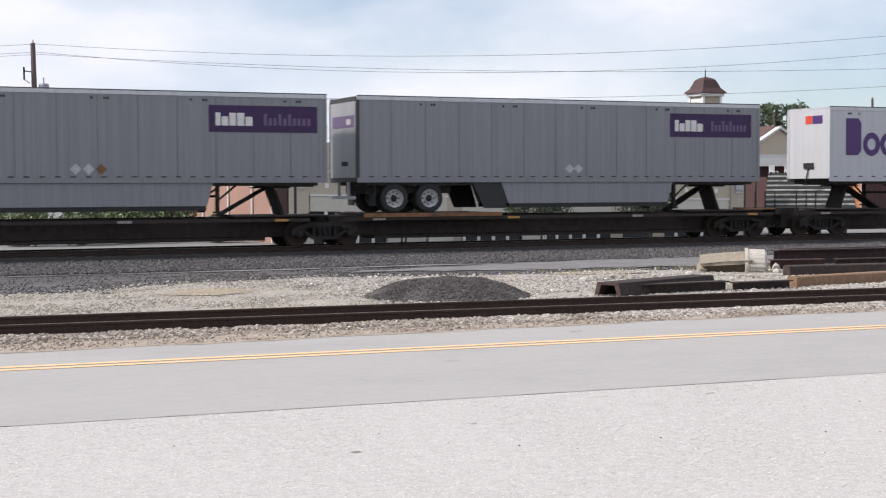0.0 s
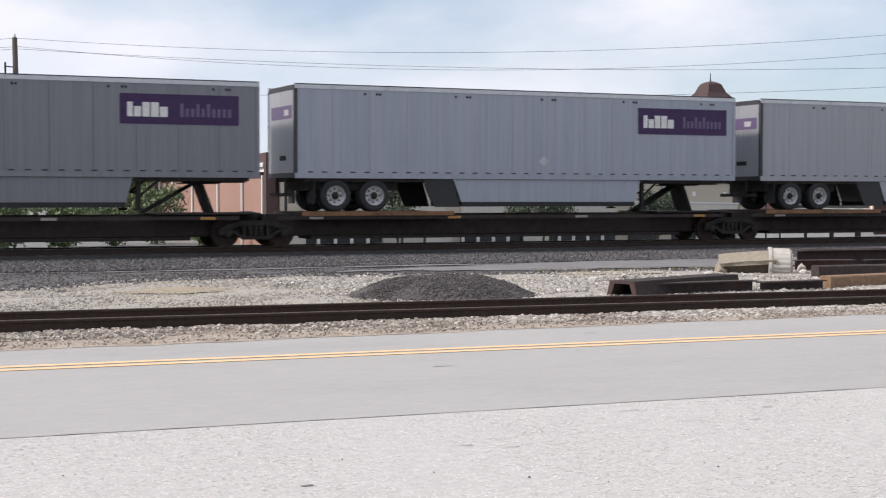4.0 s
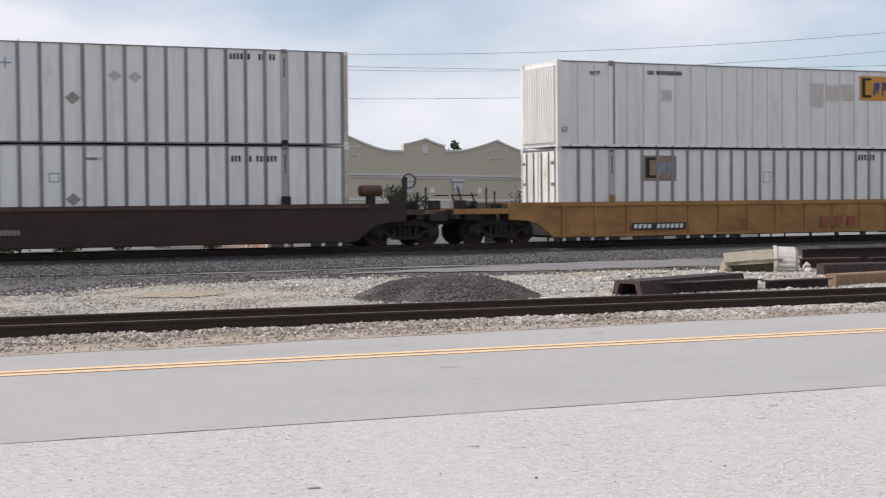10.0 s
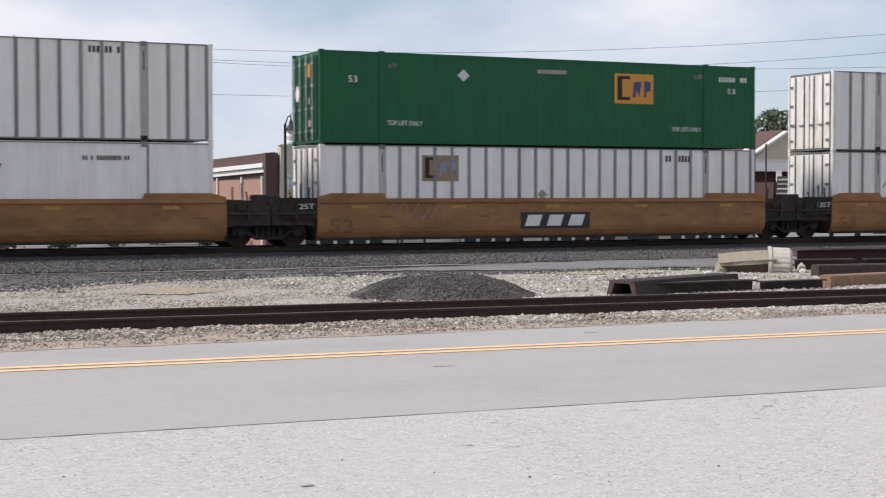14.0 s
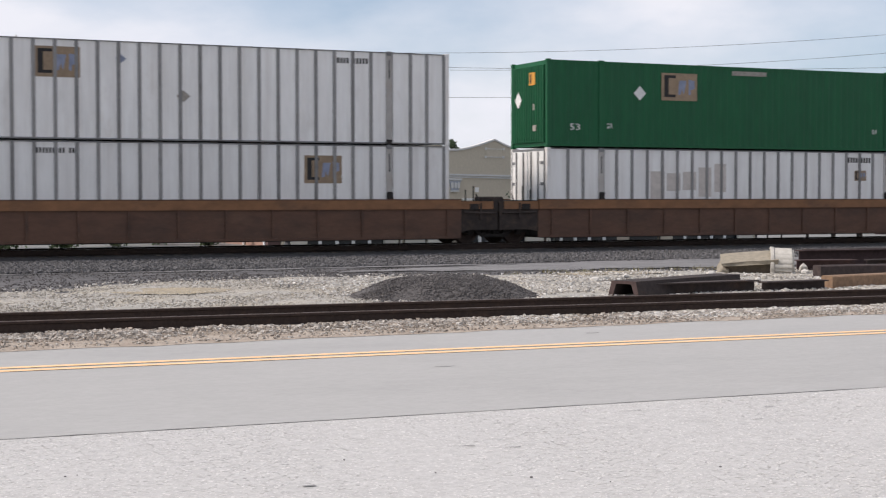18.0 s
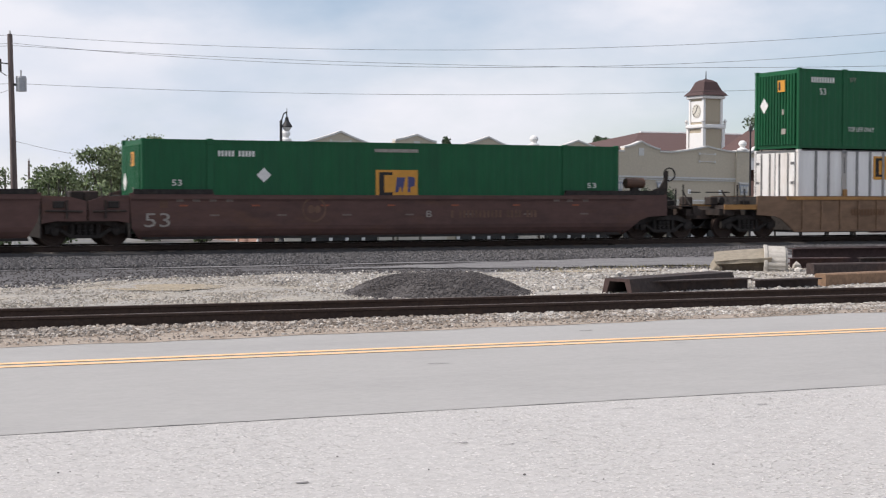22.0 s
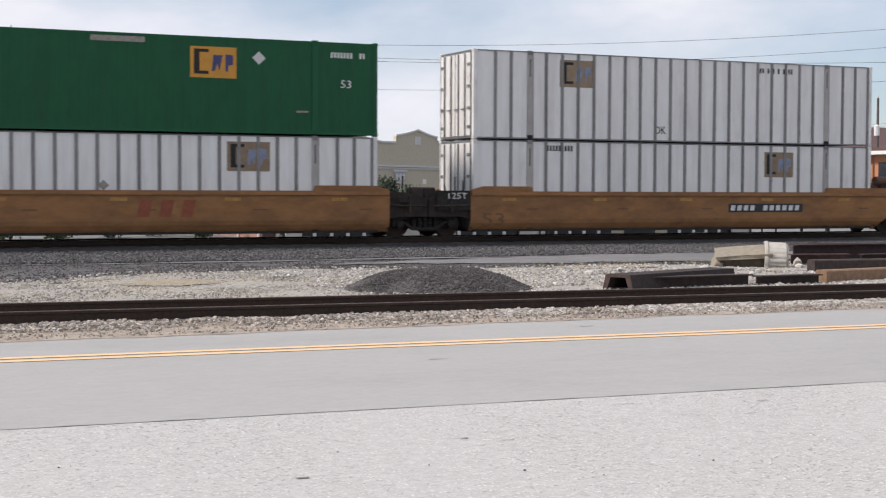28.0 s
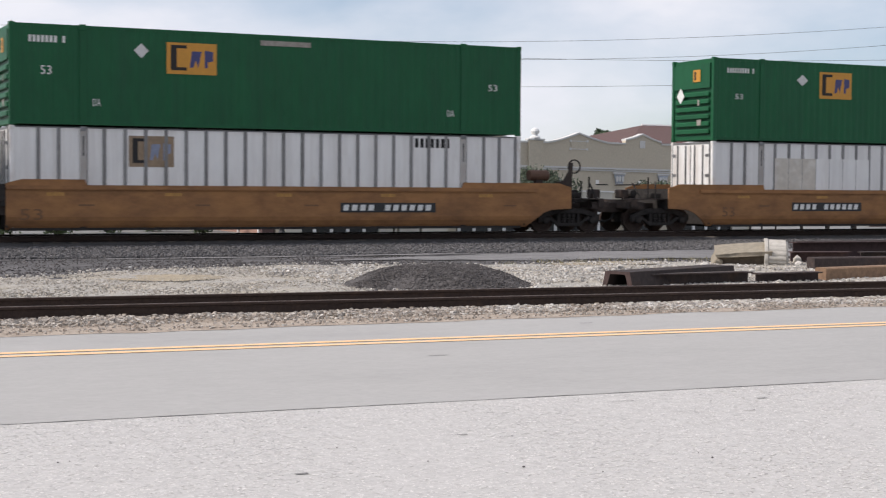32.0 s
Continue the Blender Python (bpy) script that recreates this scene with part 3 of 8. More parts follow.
def rod(bm, a, b, r0, r1=None, seg=8):
    """A round bar from a to b."""
    a, b = Vector(a), Vector(b)
    turn = (b - a).to_track_quat("Z", "Y").to_matrix()
    rings = []
    for c, r in ((a, r0), (b, r0 if r1 is None else r1)):
        rings.append([bm.verts.new(c + turn @ Vector((math.cos(2 * math.pi * i / seg) * r, math.sin(2 * math.pi * i / seg) * r, 0))) for i in range(seg)])
    bm.faces.new(rings[0][::-1]), bm.faces.new(rings[1])
    for i in range(seg):
        bm.faces.new((rings[0][i], rings[0][(i + 1) % seg], rings[1][(i + 1) % seg], rings[1][i]))
    return bm


def lathe(bm, profile, center=(0, 0, 0), seg=12, axis="z", cap=True):
    """A turned form: profile of (radius, height) pairs."""
    put = {"z": lambda r, h, c, s: (r * c, r * s, h), "y": lambda r, h, c, s: (r * c, h, r * s)}[axis]
    rings = []
    for r, h in profile:
        rings.append([bm.verts.new(Vector(put(r, h, math.cos(2 * math.pi * i / seg), math.sin(2 * math.pi * i / seg))) + Vector(center)) for i in range(seg)])
    for lo, hi in zip(rings, rings[1:]):
        for i in range(seg):
            bm.faces.new((lo[i], lo[(i + 1) % seg], hi[(i + 1) % seg], hi[i]))
    if cap:
        bm.faces.new(rings[0][::-1]), bm.faces.new(rings[-1])
    return bm


def soften(bm, width=0.02, segments=1):
    bmesh.ops.bevel(bm, geom=list(bm.edges), offset=width, segments=segments, affect="EDGES", clamp_overlap=True)
    return bm


def to_mesh(name, bm, material):
    bmesh.ops.recalc_face_normals(bm, faces=bm.faces)
    me = bpy.data.meshes.new(name)
    bm.to_mesh(me)
    bm.free()
    me.materials.append(M[material])
    return me


def part(name, bm, material, parent, label="", at=None):
    """One mesh object under a thing or a part; bm may also be a ready mesh."""
    me = bm if isinstance(bm, bpy.types.Mesh) else to_mesh(name, bm, material)
    ob = new(name, me)
    ob.parent = parent
    if at is not None:
        ob.matrix_basis = at
    if label:
        ob["label"] = label
    return ob


def thing(name, label, category, m=None, group="", kind=""):
    ob = new(name)
    ob.empty_display_size = 0.3
    if m is not None:
        ob.matrix_basis = m
    return tagged(ob, label, category, group, kind)


def solid(name, bm, material, label, category, m=None, group="", kind=""):
    ob = new(name, bm if isinstance(bm, bpy.types.Mesh) else to_mesh(name, bm, material))
    if m is not None:
        ob.matrix_basis = m
    return tagged(ob, label, category, group, kind)


def setting(name, bm, material, label=""):
    return tagged(new(name, to_mesh(name, bm, material)), label, kind="structure")


def B():
    return bmesh.new()


def cloud_mesh(name, verts, faces, material):
    me = bpy.data.meshes.new(name)
    me.from_pydata([tuple(v) for v in verts], [], faces)
    me.materials.append(M[material])
    return me


LETTERS = {}


def letters(text, height):
    """Flat raised lettering, standing in the xz plane, facing -y, left end at the origin."""
    key = (text, height)
    if key not in LETTERS:
        cu = bpy.data.curves.new("lettering", "FONT")
        cu.body, cu.size, cu.extrude, cu.resolution_u = text, height * 1.37, 0.004, 2
        ob = bpy.data.objects.new("lettering", cu)
        scene.collection.objects.link(ob)
        me = bpy.data.meshes.new_from_object(ob.evaluated_get(bpy.context.evaluated_depsgraph_get()))
        bpy.data.objects.remove(ob)
        me.transform(Matrix.Rotation(radians(90), 4, "X"))
        LETTERS[key] = me
    return LETTERS[key]


def word(parent, text, height, x, y, z, material, stretch=1.0):
    me = letters(text, height).copy()
    me.materials.clear()
    me.materials.append(M[material])
    ob = part("lettering", me, material, parent, at=Matrix.Translation((x, y, z)) @ Matrix.Diagonal((stretch, 1, 1, 1)))
    return ob

# ---- ground, road and tracks ----
def lean(x, y0, k, x0=7.5):
    """Lines of the road and the siding run a few degrees off the main track."""
    return y0 + k * (x - x0)


LOT_EDGE = lambda x: lean(x, 10.55, -0.042)
ROAD_EDGE = lambda x: lean(x, 17.30, -0.030)
STRIPE = lambda x: lean(x, 14.98, -0.036)
EDGE_X, EDGE_Y = (2.0, 4.4, 7.5, 12.0, 15.0, 17.5, 21.0, 34.0), (28.2, 28.5, 30.6, 31.0, 29.5, 30.3, 29.4, 29.2)
YARD_EDGE = lambda x: float(np.interp(x, EDGE_X, EDGE_Y))
SIDING = lambda x: lean(x, 19.98, -0.064)
TRACK_Y, RAIL_Z = 44.604, 0.20


def strip(bm, xs, near, far, z, rows=1, rough=0.0, edge=0.0, seed=0.0):
    """A sheet between two lines, with an uneven far and near edge and a slightly rough face."""
    grid = []
    for x in xs:
        line = []
        for j in range(rows + 1):
            k = j / rows
            y = near(x) * (1 - k) + far(x) * k
            if edge and j in (0, rows):
                y += edge * noise.noise((x * 1.1, seed + j, 0)) + edge * 0.5 * noise.noise((x * 4.0, seed + j, 7))
            h = z(x, y) if callable(z) else z
            line.append(bm.verts.new((x, y, h + rough * noise.noise((x * 0.9, y * 0.9, seed)))))
        grid.append(line)
    for a, b in zip(grid, grid[1:]):
        for j in range(rows):
            bm.faces.new((a[j], b[j], b[j + 1], a[j + 1]))
    return bm


def span(a, b, step):
    return [a + (b - a) * i / max(1, round((b - a) / step)) for i in range(max(1, round((b - a) / step)) + 1)]


def height(x, y):
    """The lie of the land: flat by the road, a low bank under the main track, lower beyond it."""
    pts = [(-900, -0.16), (17.0, -0.16), (17.4, -0.05), (18.6, -0.02), (21.5, -0.05), (30, -0.06), (35.2, -0.06), (37.0, -0.06), (40.5, -0.10), (42.4, -0.11), (47.0, -0.11), (50, -0.35), (56, -0.62), (60, -0.66), (4000, -0.66)]
    y += 0.03 * (x - 7.5) if y < 24 else 0
    for (a, za), (b, zb) in zip(pts, pts[1:]):
        if y <= b:
            k = max(0.0, (y - a) / (b - a))
            return za + (zb - za) * k
    return pts[-1][1]


bm = B()
gx = [-2500, -600, -200, -80] + span(-40, 80, 5) + [120, 220, 600, 2500]
gy = [-900, -200, -60, 0, 10, 16.6, 17.2, 18, 19, 20.4, 21.8, 24, 27, 30, 33, 35.2, 37, 40, 42.4, 44.6, 47, 50, 56, 60, 90, 200, 800, 3500]
rows_ = [[bm.verts.new((x, y, height(x, y) - 0.03)) for y in gy] for x in gx]
for a, b in zip(rows_, rows_[1:]):
    for j in range(len(gy) - 1):
        bm.faces.new((a[j], b[j], b[j + 1], a[j + 1]))
setting("ground", bm, "far_ground", "flat paved and earthen town ground")

WIDE = span(-60, 90, 1.0)
setting("parking_lot", strip(B(), WIDE, lambda x: -60, lambda x: LOT_EDGE(x) + 0.035, 0.0, 40, 0.002, 0.0, 3.0), "lot", "pale worn chip-seal lot beside the road")
setting("road", strip(B(), span(-60, 90, 0.4), lambda x: LOT_EDGE(x) + 0.02, ROAD_EDGE, lambda x, y: 0.003 + 0.004 * min(1.0, max(0.0, y - LOT_EDGE(x) - 0.1)), 10, 0.001, 0.012, 5.0), "asphalt", "worn grey two-lane asphalt road")
setting("road_edge_seam", strip(B(), span(-30, 60, 0.25), lambda x: LOT_EDGE(x) + 0.016 + 0.012 * noise.noise((x * 2.3, 0, 1)), lambda x: LOT_EDGE(x) + 0.024 + 0.02 * noise.noise((x * 3.1, 4, 1)), 0.0055, 1, 0.0, 0.008, 9.0), "tar", "ragged dark seam along the road edge")
for k, off in enumerate((-0.14, 0.14)):
    setting("road_line_%d" % (k + 1), strip(B(), span(-60, 90, 0.5), lambda x: STRIPE(x) + off - 0.072, lambda x: STRIPE(x) + off + 0.072, 0.0125, 1, 0.0, 0.012, 20.0 + k), "yellow", "worn yellow centre line")
# short cracks in the lot and the road
for cx, cy, ln, wd in ((6.25, 10.18, 0.20, 0.018), (4.35, 9.2, 0.12, 0.012), (4.62, 9.02, 0.11, 0.010), (9.4, 16.2, 0.18, 0.03), (6.2, 13.6, 0.22, 0.02), (9.6, 14.4, 0.14, 0.025), (2.9, 8.3, 0.08, 0.012), (6.9, 9.4, 0.10, 0.012), (7.4, 9.9, 0.09, 0.012)):
    z = 0.006 if cy < 10.4 else 0.0125
    setting("crack", strip(B(), span(cx - ln / 2, cx + ln / 2, 0.08), lambda x: cy - wd * 0.5 - 0.05 * (x - cx) + 0.02 * noise.noise((x * 6, cy, 0)), lambda x: cy + wd * 0.5 - 0.05 * (x - cx) + 0.03 * noise.noise((x * 7, cy, 3)), z), "crack", "thin dark crack")
setting("gravel_shoulder", strip(B(), span(-50, 80, 0.5), lambda x: ROAD_EDGE(x) + 0.35, lambda x: SIDING(x) + 2.2, lambda x, y: height(x, y) + 0.01, 6, 0.02, 0.25, 11.0), "soil", "stony earth shoulder along the siding")
setting("sandy_verge", strip(B(), span(-50, 80, 0.5), lambda x: ROAD_EDGE(x) - 0.08 - 0.042 * min(12, max(0, 13 - x)), lambda x: ROAD_EDGE(x) + 0.75, lambda x, y: 0.0112 - 0.03 * max(0, y - ROAD_EDGE(x)), 6, 0.0008, 0.22, 13.0), "sand", "drifted sand along the road edge")
setting("gravel_yard", strip(B(), span(-50, 80, 0.6), lambda x: SIDING(x) + 1.9, lambda x: YARD_EDGE(x) + 0.3 * noise.noise((x * 0.33, 3.3, 0)), lambda x, y: height(x, y) + 0.02, 10, 0.04, 0.4, 15.0), "pale_gravel", "pale dusty gravel between the tracks")
setting("service_track", strip(B(), span(-50, 80, 0.6), lambda x: 25.5, lambda x: 36.2, lambda x, y: height(x, y) + 0.005 - 0.03 * (y < 26.5), 8, 0.02, 0.5, 17.0), "cinder", "dark cinder service track beside the main line")
setting("dusty_rut_1", strip(B(), span(-50, 80, 0.6), lambda x: 34.7 + 0.5 * noise.noise((x * 0.25, 2, 0)), lambda x: 35.05 + 0.45 * noise.noise((x * 0.3, 5, 0)), lambda x, y: height(x, y) + 0.028, 3, 0.004, 0.3, 23.0), "dusty", "pale dusty wheel rut along the ballast")
setting("dusty_rut_2", strip(B(), span(12.2, 80, 0.6), lambda x: 32.6 - 1.3 * min(1, (x - 12) / 8) + 0.5 * noise.noise((x * 0.2, 9, 0)), lambda x: 32.9 + 2.6 * min(1, (x - 12) / 9) + 0.4 * noise.noise((x * 0.25, 3, 0)), lambda x, y: height(x, y) + 0.028, 4, 0.004, 0.7, 25.0), "dusty", "pale dusty wheel track on the cinders")
for k, (xa, xb, ya, yb) in enumerate(((16.2, 19.4, 28.9, 30.2), (5.7, 8.0, 26.4, 28.2))):
    xm, xw = (xa + xb) / 2, (xb - xa) / 2
    setting("sand_patch_%d" % (k + 1), strip(B(), span(xa, xb, 0.3), lambda x: (ya + yb) / 2 - (yb - ya) / 2 * math.sqrt(max(0.0, 1 - ((x - xm) / xw) ** 2)) - 0.02, lambda x: (ya + yb) / 2 + (yb - ya) / 2 * math.sqrt(max(0.0, 1 - ((x - xm) / xw) ** 2)) + 0.02, lambda x, y: height(x, y) + 0.034, 4, 0.01, 0.3, 31.0 + k), "warm_sand", "warm dry sand among the gravel")
setting("ballast_bed", strip(B(), span(-60, 100, 0.8), lambda x: 35.4, lambda x: 50.0, lambda x, y: height(x, y) + 0.02, 14, 0.03, 0.25, 19.0), "ballast", "grey crushed-stone ballast of the main track")


def broken(n, size, flat, r, seat=0.35, tilt=0.35):
    """Corner points of n small broken stones (eight each) round the origin."""
    cube = np.array([(x, y, z) for x in (-1, 1) for y in (-1, 1) for z in (-1, 1)], float) * 0.62
    p = cube[None] * r.uniform(0.45, 1.15, (n, 8, 3)) * (size * r.uniform(0.45, 1.0, (n, 1, 1)) ** 1.6 * 1.7)
    p[:, :, 2] *= flat
    ang, tip = r.uniform(0, 6.28, n), r.normal(0, tilt, n)
    c, q, ct, st = np.cos(ang)[:, None], np.sin(ang)[:, None], np.cos(tip)[:, None], np.sin(tip)[:, None]
    x, z = p[:, :, 0] * ct - p[:, :, 2] * st, p[:, :, 0] * st + p[:, :, 2] * ct
    out = np.stack([x * c - p[:, :, 1] * q, x * q + p[:, :, 1] * c, z], 2)
    out[:, :, 2] += size * flat * seat
    return out


def stone_mesh(name, p, material):
    n = len(p)
    quads = np.array([(0, 1, 3, 2), (4, 6, 7, 5), (0, 4, 5, 1), (2, 3, 7, 6), (0, 2, 6, 4), (1, 5, 7, 3)])
    faces = (np.arange(n)[:, None, None] * 8 + quads[None]).reshape(-1, 4)
    return cloud_mesh(name, p.reshape(-1, 3).tolist(), faces.tolist(), material)


def stones(name, count, xr, yline, zfun, size, material, label, seed, flat=0.75, patchy=0.0, tilt=0.35):
    """Many small broken stones in one mesh."""
    r = np.random.RandomState(seed)
    p = broken(count, size, flat, r, 0.35, tilt)
    keep = []
    for i in range(count):
        x = r.uniform(*xr)
        a, b = yline(x)
        y = a + (b - a) * r.uniform()
        if patchy and noise.noise((x * 0.7, y * 1.1, seed)) + 0.4 * noise.noise((x * 2.3, y * 2.7, seed)) < patchy * r.uniform(-1, 1) - 0.12:
            continue
        p[i] += (x, y, zfun(x, y))
        keep.append(i)
    return tagged(new(name, stone_mesh(name, p[keep], material)), label, "gravel", kind="stuff")


stones("pale_shoulder_gravel", 9000, (9.5, 22), lambda x: (ROAD_EDGE(x) + 0.6, SIDING(x) - 0.82), lambda x, y: height(x, y) + 0.012, 0.034, "pale_stone", "pale broken stones beside the siding rail", 33, 0.7, 0.25)
stones("shoulder_gravel", 18000, (0.5, 22), lambda x: (ROAD_EDGE(x) + 0.7, SIDING(x) - 0.82), lambda x, y: height(x, y) + 0.012, 0.030, "shoulder_stone", "grey and tan broken stones beside the siding rail", 3, 0.7, 0.25)
stones("verge_gravel", 5200, (0.5, 22), lambda x: (ROAD_EDGE(x) - 0.05 - 0.03 * max(0, 13 - x), ROAD_EDGE(x) + 0.8), lambda x, y: 0.014, 0.019, "shoulder_stone", "loose tan stones on the sandy verge", 13, 0.6, 0.6)
stones("dusty_yard_gravel", 15000, (1, 10), lambda x: (SIDING(x) + 0.85, YARD_EDGE(x) - 0.1), lambda x, y: height(x, y) + 0.02, 0.024, "dusty_stone", "dusty tan-grey gravel between the tracks", 44, 0.6, 0.7)
stones("yard_gravel", 40000, (9.2, 34), lambda x: (SIDING(x) + 0.85, YARD_EDGE(x) - 0.1), lambda x, y: height(x, y) + 0.02, 0.031, "pale_stone", "pale loose gravel between the tracks", 4, 0.7, 0.3)
stones("cinder_gravel", 4500, (1, 15), lambda x: (YARD_EDGE(x) - 0.2, 35.0), lambda x, y: height(x, y) + 0.012, 0.022, "pile_stone", "small dark cinders on the service track", 16, 0.6, 0.45)
stones("cinder_grit", 4000, (2, 34), lambda x: (YARD_EDGE(x) - 0.6, YARD_EDGE(x) + 2.0), lambda x, y: height(x, y) + 0.015, 0.022, "pile_stone", "dark cinders strewn over the edge of the gravel", 14, 0.6, 0.5)
stones("edge_gravel", 1500, (2, 34), lambda x: (YARD_EDGE(x) - 0.6, YARD_EDGE(x) + 0.9), lambda x, y: height(x, y) + 0.025, 0.032, "pale_stone", "pale stones strewn over the cinder track", 15, 0.6, 0.5)
stones("track_ballast", 36000, (3, 42), lambda x: (35.2, 43.6), lambda x, y: height(x, y) + 0.03, 0.034, "ballast_stone", "grey crushed-stone ballast", 5)

stones("seal_chips", 70000, (-0.8, 11.5), lambda x: (max(5.2, 6.4 - 0.35 * x), LOT_EDGE(x) - 0.015), lambda x, y: -0.0012, 0.0115, "chip", "small pale stone chips set in the lot surface", 51, 0.22, 0.0, 0.05)

# Dark sheet carries the shade along the rails and tie ends in its colour
setting("stained_ballast", strip(B(), span(-60, 100, 0.8), lambda x: 42.75, lambda x: 46.4, lambda x, y: -0.10 + 0.12 * min(1, max(0, (y - 42.75) / 0.5)), 10, 0.02, 0.12, 41.0), "ballast_shade", "ballast under the main track, coloured dark for the train's shade")


def rail_mesh(a, b):
    """A flat-bottomed rail along x between a and b, head at z = 0."""
    half = [(0.07, -0.17), (0.07, -0.155), (0.012, -0.135), (0.010, -0.045), (0.035, -0.035), (0.036, -0.008), (0.028, 0.0)]
    return prism(B(), half + [(-y, z) for y, z in half[::-1]], a, b, "x")


def track(name, centre, z, turn, label, head, x0, x1):
    t = thing(name, label, "railway track", pose(7.5, centre, z, 0, 0, turn), kind="structure")
    me = to_mesh("rail", rail_mesh(x0 - 7.5, x1 - 7.5), "rail")
    top = to_mesh("rail_head", box(B(), x0 - 7.5, x1 - 7.5, -0.026, 0.026, 0.0005, 0.003), head)
    for side in (-0.753, 0.753):
        r = part("rail", me, "rail", t, at=Matrix.Translation((0, side, 0)))
        part("rail_head", top, head, r)
    tie = to_mesh("tie", soften(box(B(), -0.11, 0.11, -1.28, 1.28, -0.30, -0.172), 0.015), "tie")
    n = 0
    for i in range(int((x1 - x0) / 0.55)):
        x = x0 - 7.5 + 0.55 * i
        if -10 < x < 45 and n < 110:
            n += 1
            part("tie", tie, "tie", t, at=pose(x + 0.03 * math.sin(i * 7.3), 0.04 * math.sin(i * 3.1), 0, 0, 0, 1.2 * math.sin(i * 5.7)))
    return t


track("siding_track", 19.98, 0.135, math.degrees(math.atan(-0.064)), "rusty siding rails on buried wooden ties", "rail_dull", -60, 80)
track("main_track", TRACK_Y, RAIL_Z, 0, "main line rails with shiny worn heads on ballast", "rail_top", -160, 200)


# ---- the yard: heap, beams, concrete block ----
def rise(k):
    """Height of the heap from its rim (k = 0) to its flattened top (k = 1)."""
    return 0.40 * math.sin(0.5 * math.pi * min(1.0, k / 0.72)) ** 1.25


def heap():
    bm = B()
    n, rings = 64, 14
    grid = []
    for j in range(rings + 1):
        k = j / rings
        line = []
        for i in range(n):
            a = 2 * math.pi * i / n
            wob = 1 + 0.07 * noise.noise((math.cos(a) * 2, math.sin(a) * 2, 1))
            r = (1 - k) * wob
            x, y = 1.88 * r * math.cos(a), 1.88 * r * math.sin(a)
            h = rise(k) + 0.035 * noise.noise((x * 2.2, y * 2.2, 4)) * min(1, 4 * k)
            line.append(bm.verts.new((x, y, h - 0.05)))
        grid.append(line)
    for a, b in zip(grid, grid[1:]):
        for i in range(n):
            bm.faces.new((a[i], a[(i + 1) % n], b[(i + 1) % n], b[i]))
    t = thing("gravel_heap", "low heap of dark crushed stone behind the siding", "gravel heap", pose(10.92, 24.0, height(11, 24)))
    part("heap_body", bm, "pile", t)
    r = np.random.RandomState(8)
    n = 11000
    p = broken(n, 0.019, 0.8, r, 0.2)
    for i in range(n):
        a, q = r.uniform(0, 2 * math.pi), math.sqrt(r.uniform()) * 1.05
        k = max(0.0, 1 - q)
        p[i] += (1.88 * q * math.cos(a), 1.88 * q * math.sin(a), max(-0.02, rise(k) + 0.035 * noise.noise((1.88 * q * math.cos(a) * 2.2, 1.88 * q * math.sin(a) * 2.2, 4)) * min(1, 4 * k) - 0.045))
    tagged(part("stone_scatter", stone_mesh("stone_scatter", p, "pile_stone"), "", t), kind="stuff")


heap()

rp_ = np.random.RandomState(77)
for k in range(16):
    x, y = rp_.uniform(1.2, 9.0), rp_.uniform(6.2, 10.2)
    bm = B()
    bmesh.ops.create_icosphere(bm, subdivisions=1, radius=rp_.uniform(0.005, 0.011))
    for v in bm.verts:
        v.co.z *= 0.6
    solid("pebble", bm, "pile_stone", "small dark pebble on the pale lot", "pebble", pose(x, y, 0.008), "pebbles on the lot")


def beam(name, a, b, w, h, material, label, z0=0.0, shape="H"):
    """A rolled beam lying on the ground between two points."""
    a, b = Vector((*a, 0)), Vector((*b, 0))
    n = (b - a).length
    turn = math.degrees(math.atan2(b.y - a.y, b.x - a.x))
    t = 0.025
    if shape == "H":
        poly = [(-w / 2, 0), (w / 2, 0), (w / 2, t), (0.012, t), (0.012, h - t), (w / 2, h - t), (w / 2, h), (-w / 2, h), (-w / 2, h - t), (-0.012, h - t), (-0.012, t), (-w / 2, t)]
    elif shape == "U":
        poly = [(-w / 2 - 0.03, 0), (-w / 2 + 0.06, 0), (-w / 2 + 0.14, h - 0.05), (w / 2 - 0.14, h - 0.05), (w / 2 - 0.06, 0), (w / 2 + 0.03, 0), (w / 2 - 0.04, h), (-w / 2 + 0.04, h)]
    else:
        poly = [(-w / 2, 0), (w / 2, 0), (w / 2, h * 0.9), (w / 2 - 0.03, h), (-w / 2 + 0.03, h), (-w / 2, h * 0.9)]
    return solid(name, prism(B(), poly, 0, n, "x"), material, label, "steel beam", pose(a.x, a.y, z0, 0, 0, turn), "scrap beams beside the siding")


Z0 = -0.05
channel = beam("steel_beam", (13.65, 22.45), (16.75, 23.75), 0.6, 0.29, "rust_beam", "rusty open channel beam lying on gravel behind the siding", Z0, "U")
part("cut_end", prism(B(), [(-0.33, 0), (-0.24, 0), (-0.16, 0.24), (0.16, 0.24), (0.24, 0), (0.33, 0), (0.26, 0.29), (-0.26, 0.29)], -0.006, -0.001, "x"), "cut_steel", channel, "red-brown cut end")
beam("steel_beam", (13.92, 22.55), (16.6, 22.72), 0.30, 0.23, "rust_beam", "short dark rusty beam lying along the siding rail", Z0)
beam("steel_beam", (16.8, 22.74), (18.3, 22.83), 0.26, 0.19, "rust_beam", "short dark rusty beam on pale gravel", Z0)
beam("timber_beam", (18.5, 23.0), (25.5, 24.25), 0.28, 0.25, "rust_tan", "tan rust-stained timber lying on gravel", Z0, "B")
beam("steel_beam", (20.96, 26.4), (27.5, 25.9), 0.3, 0.26, "rust_beam", "long dark rusty beam on the yard", Z0, "B")
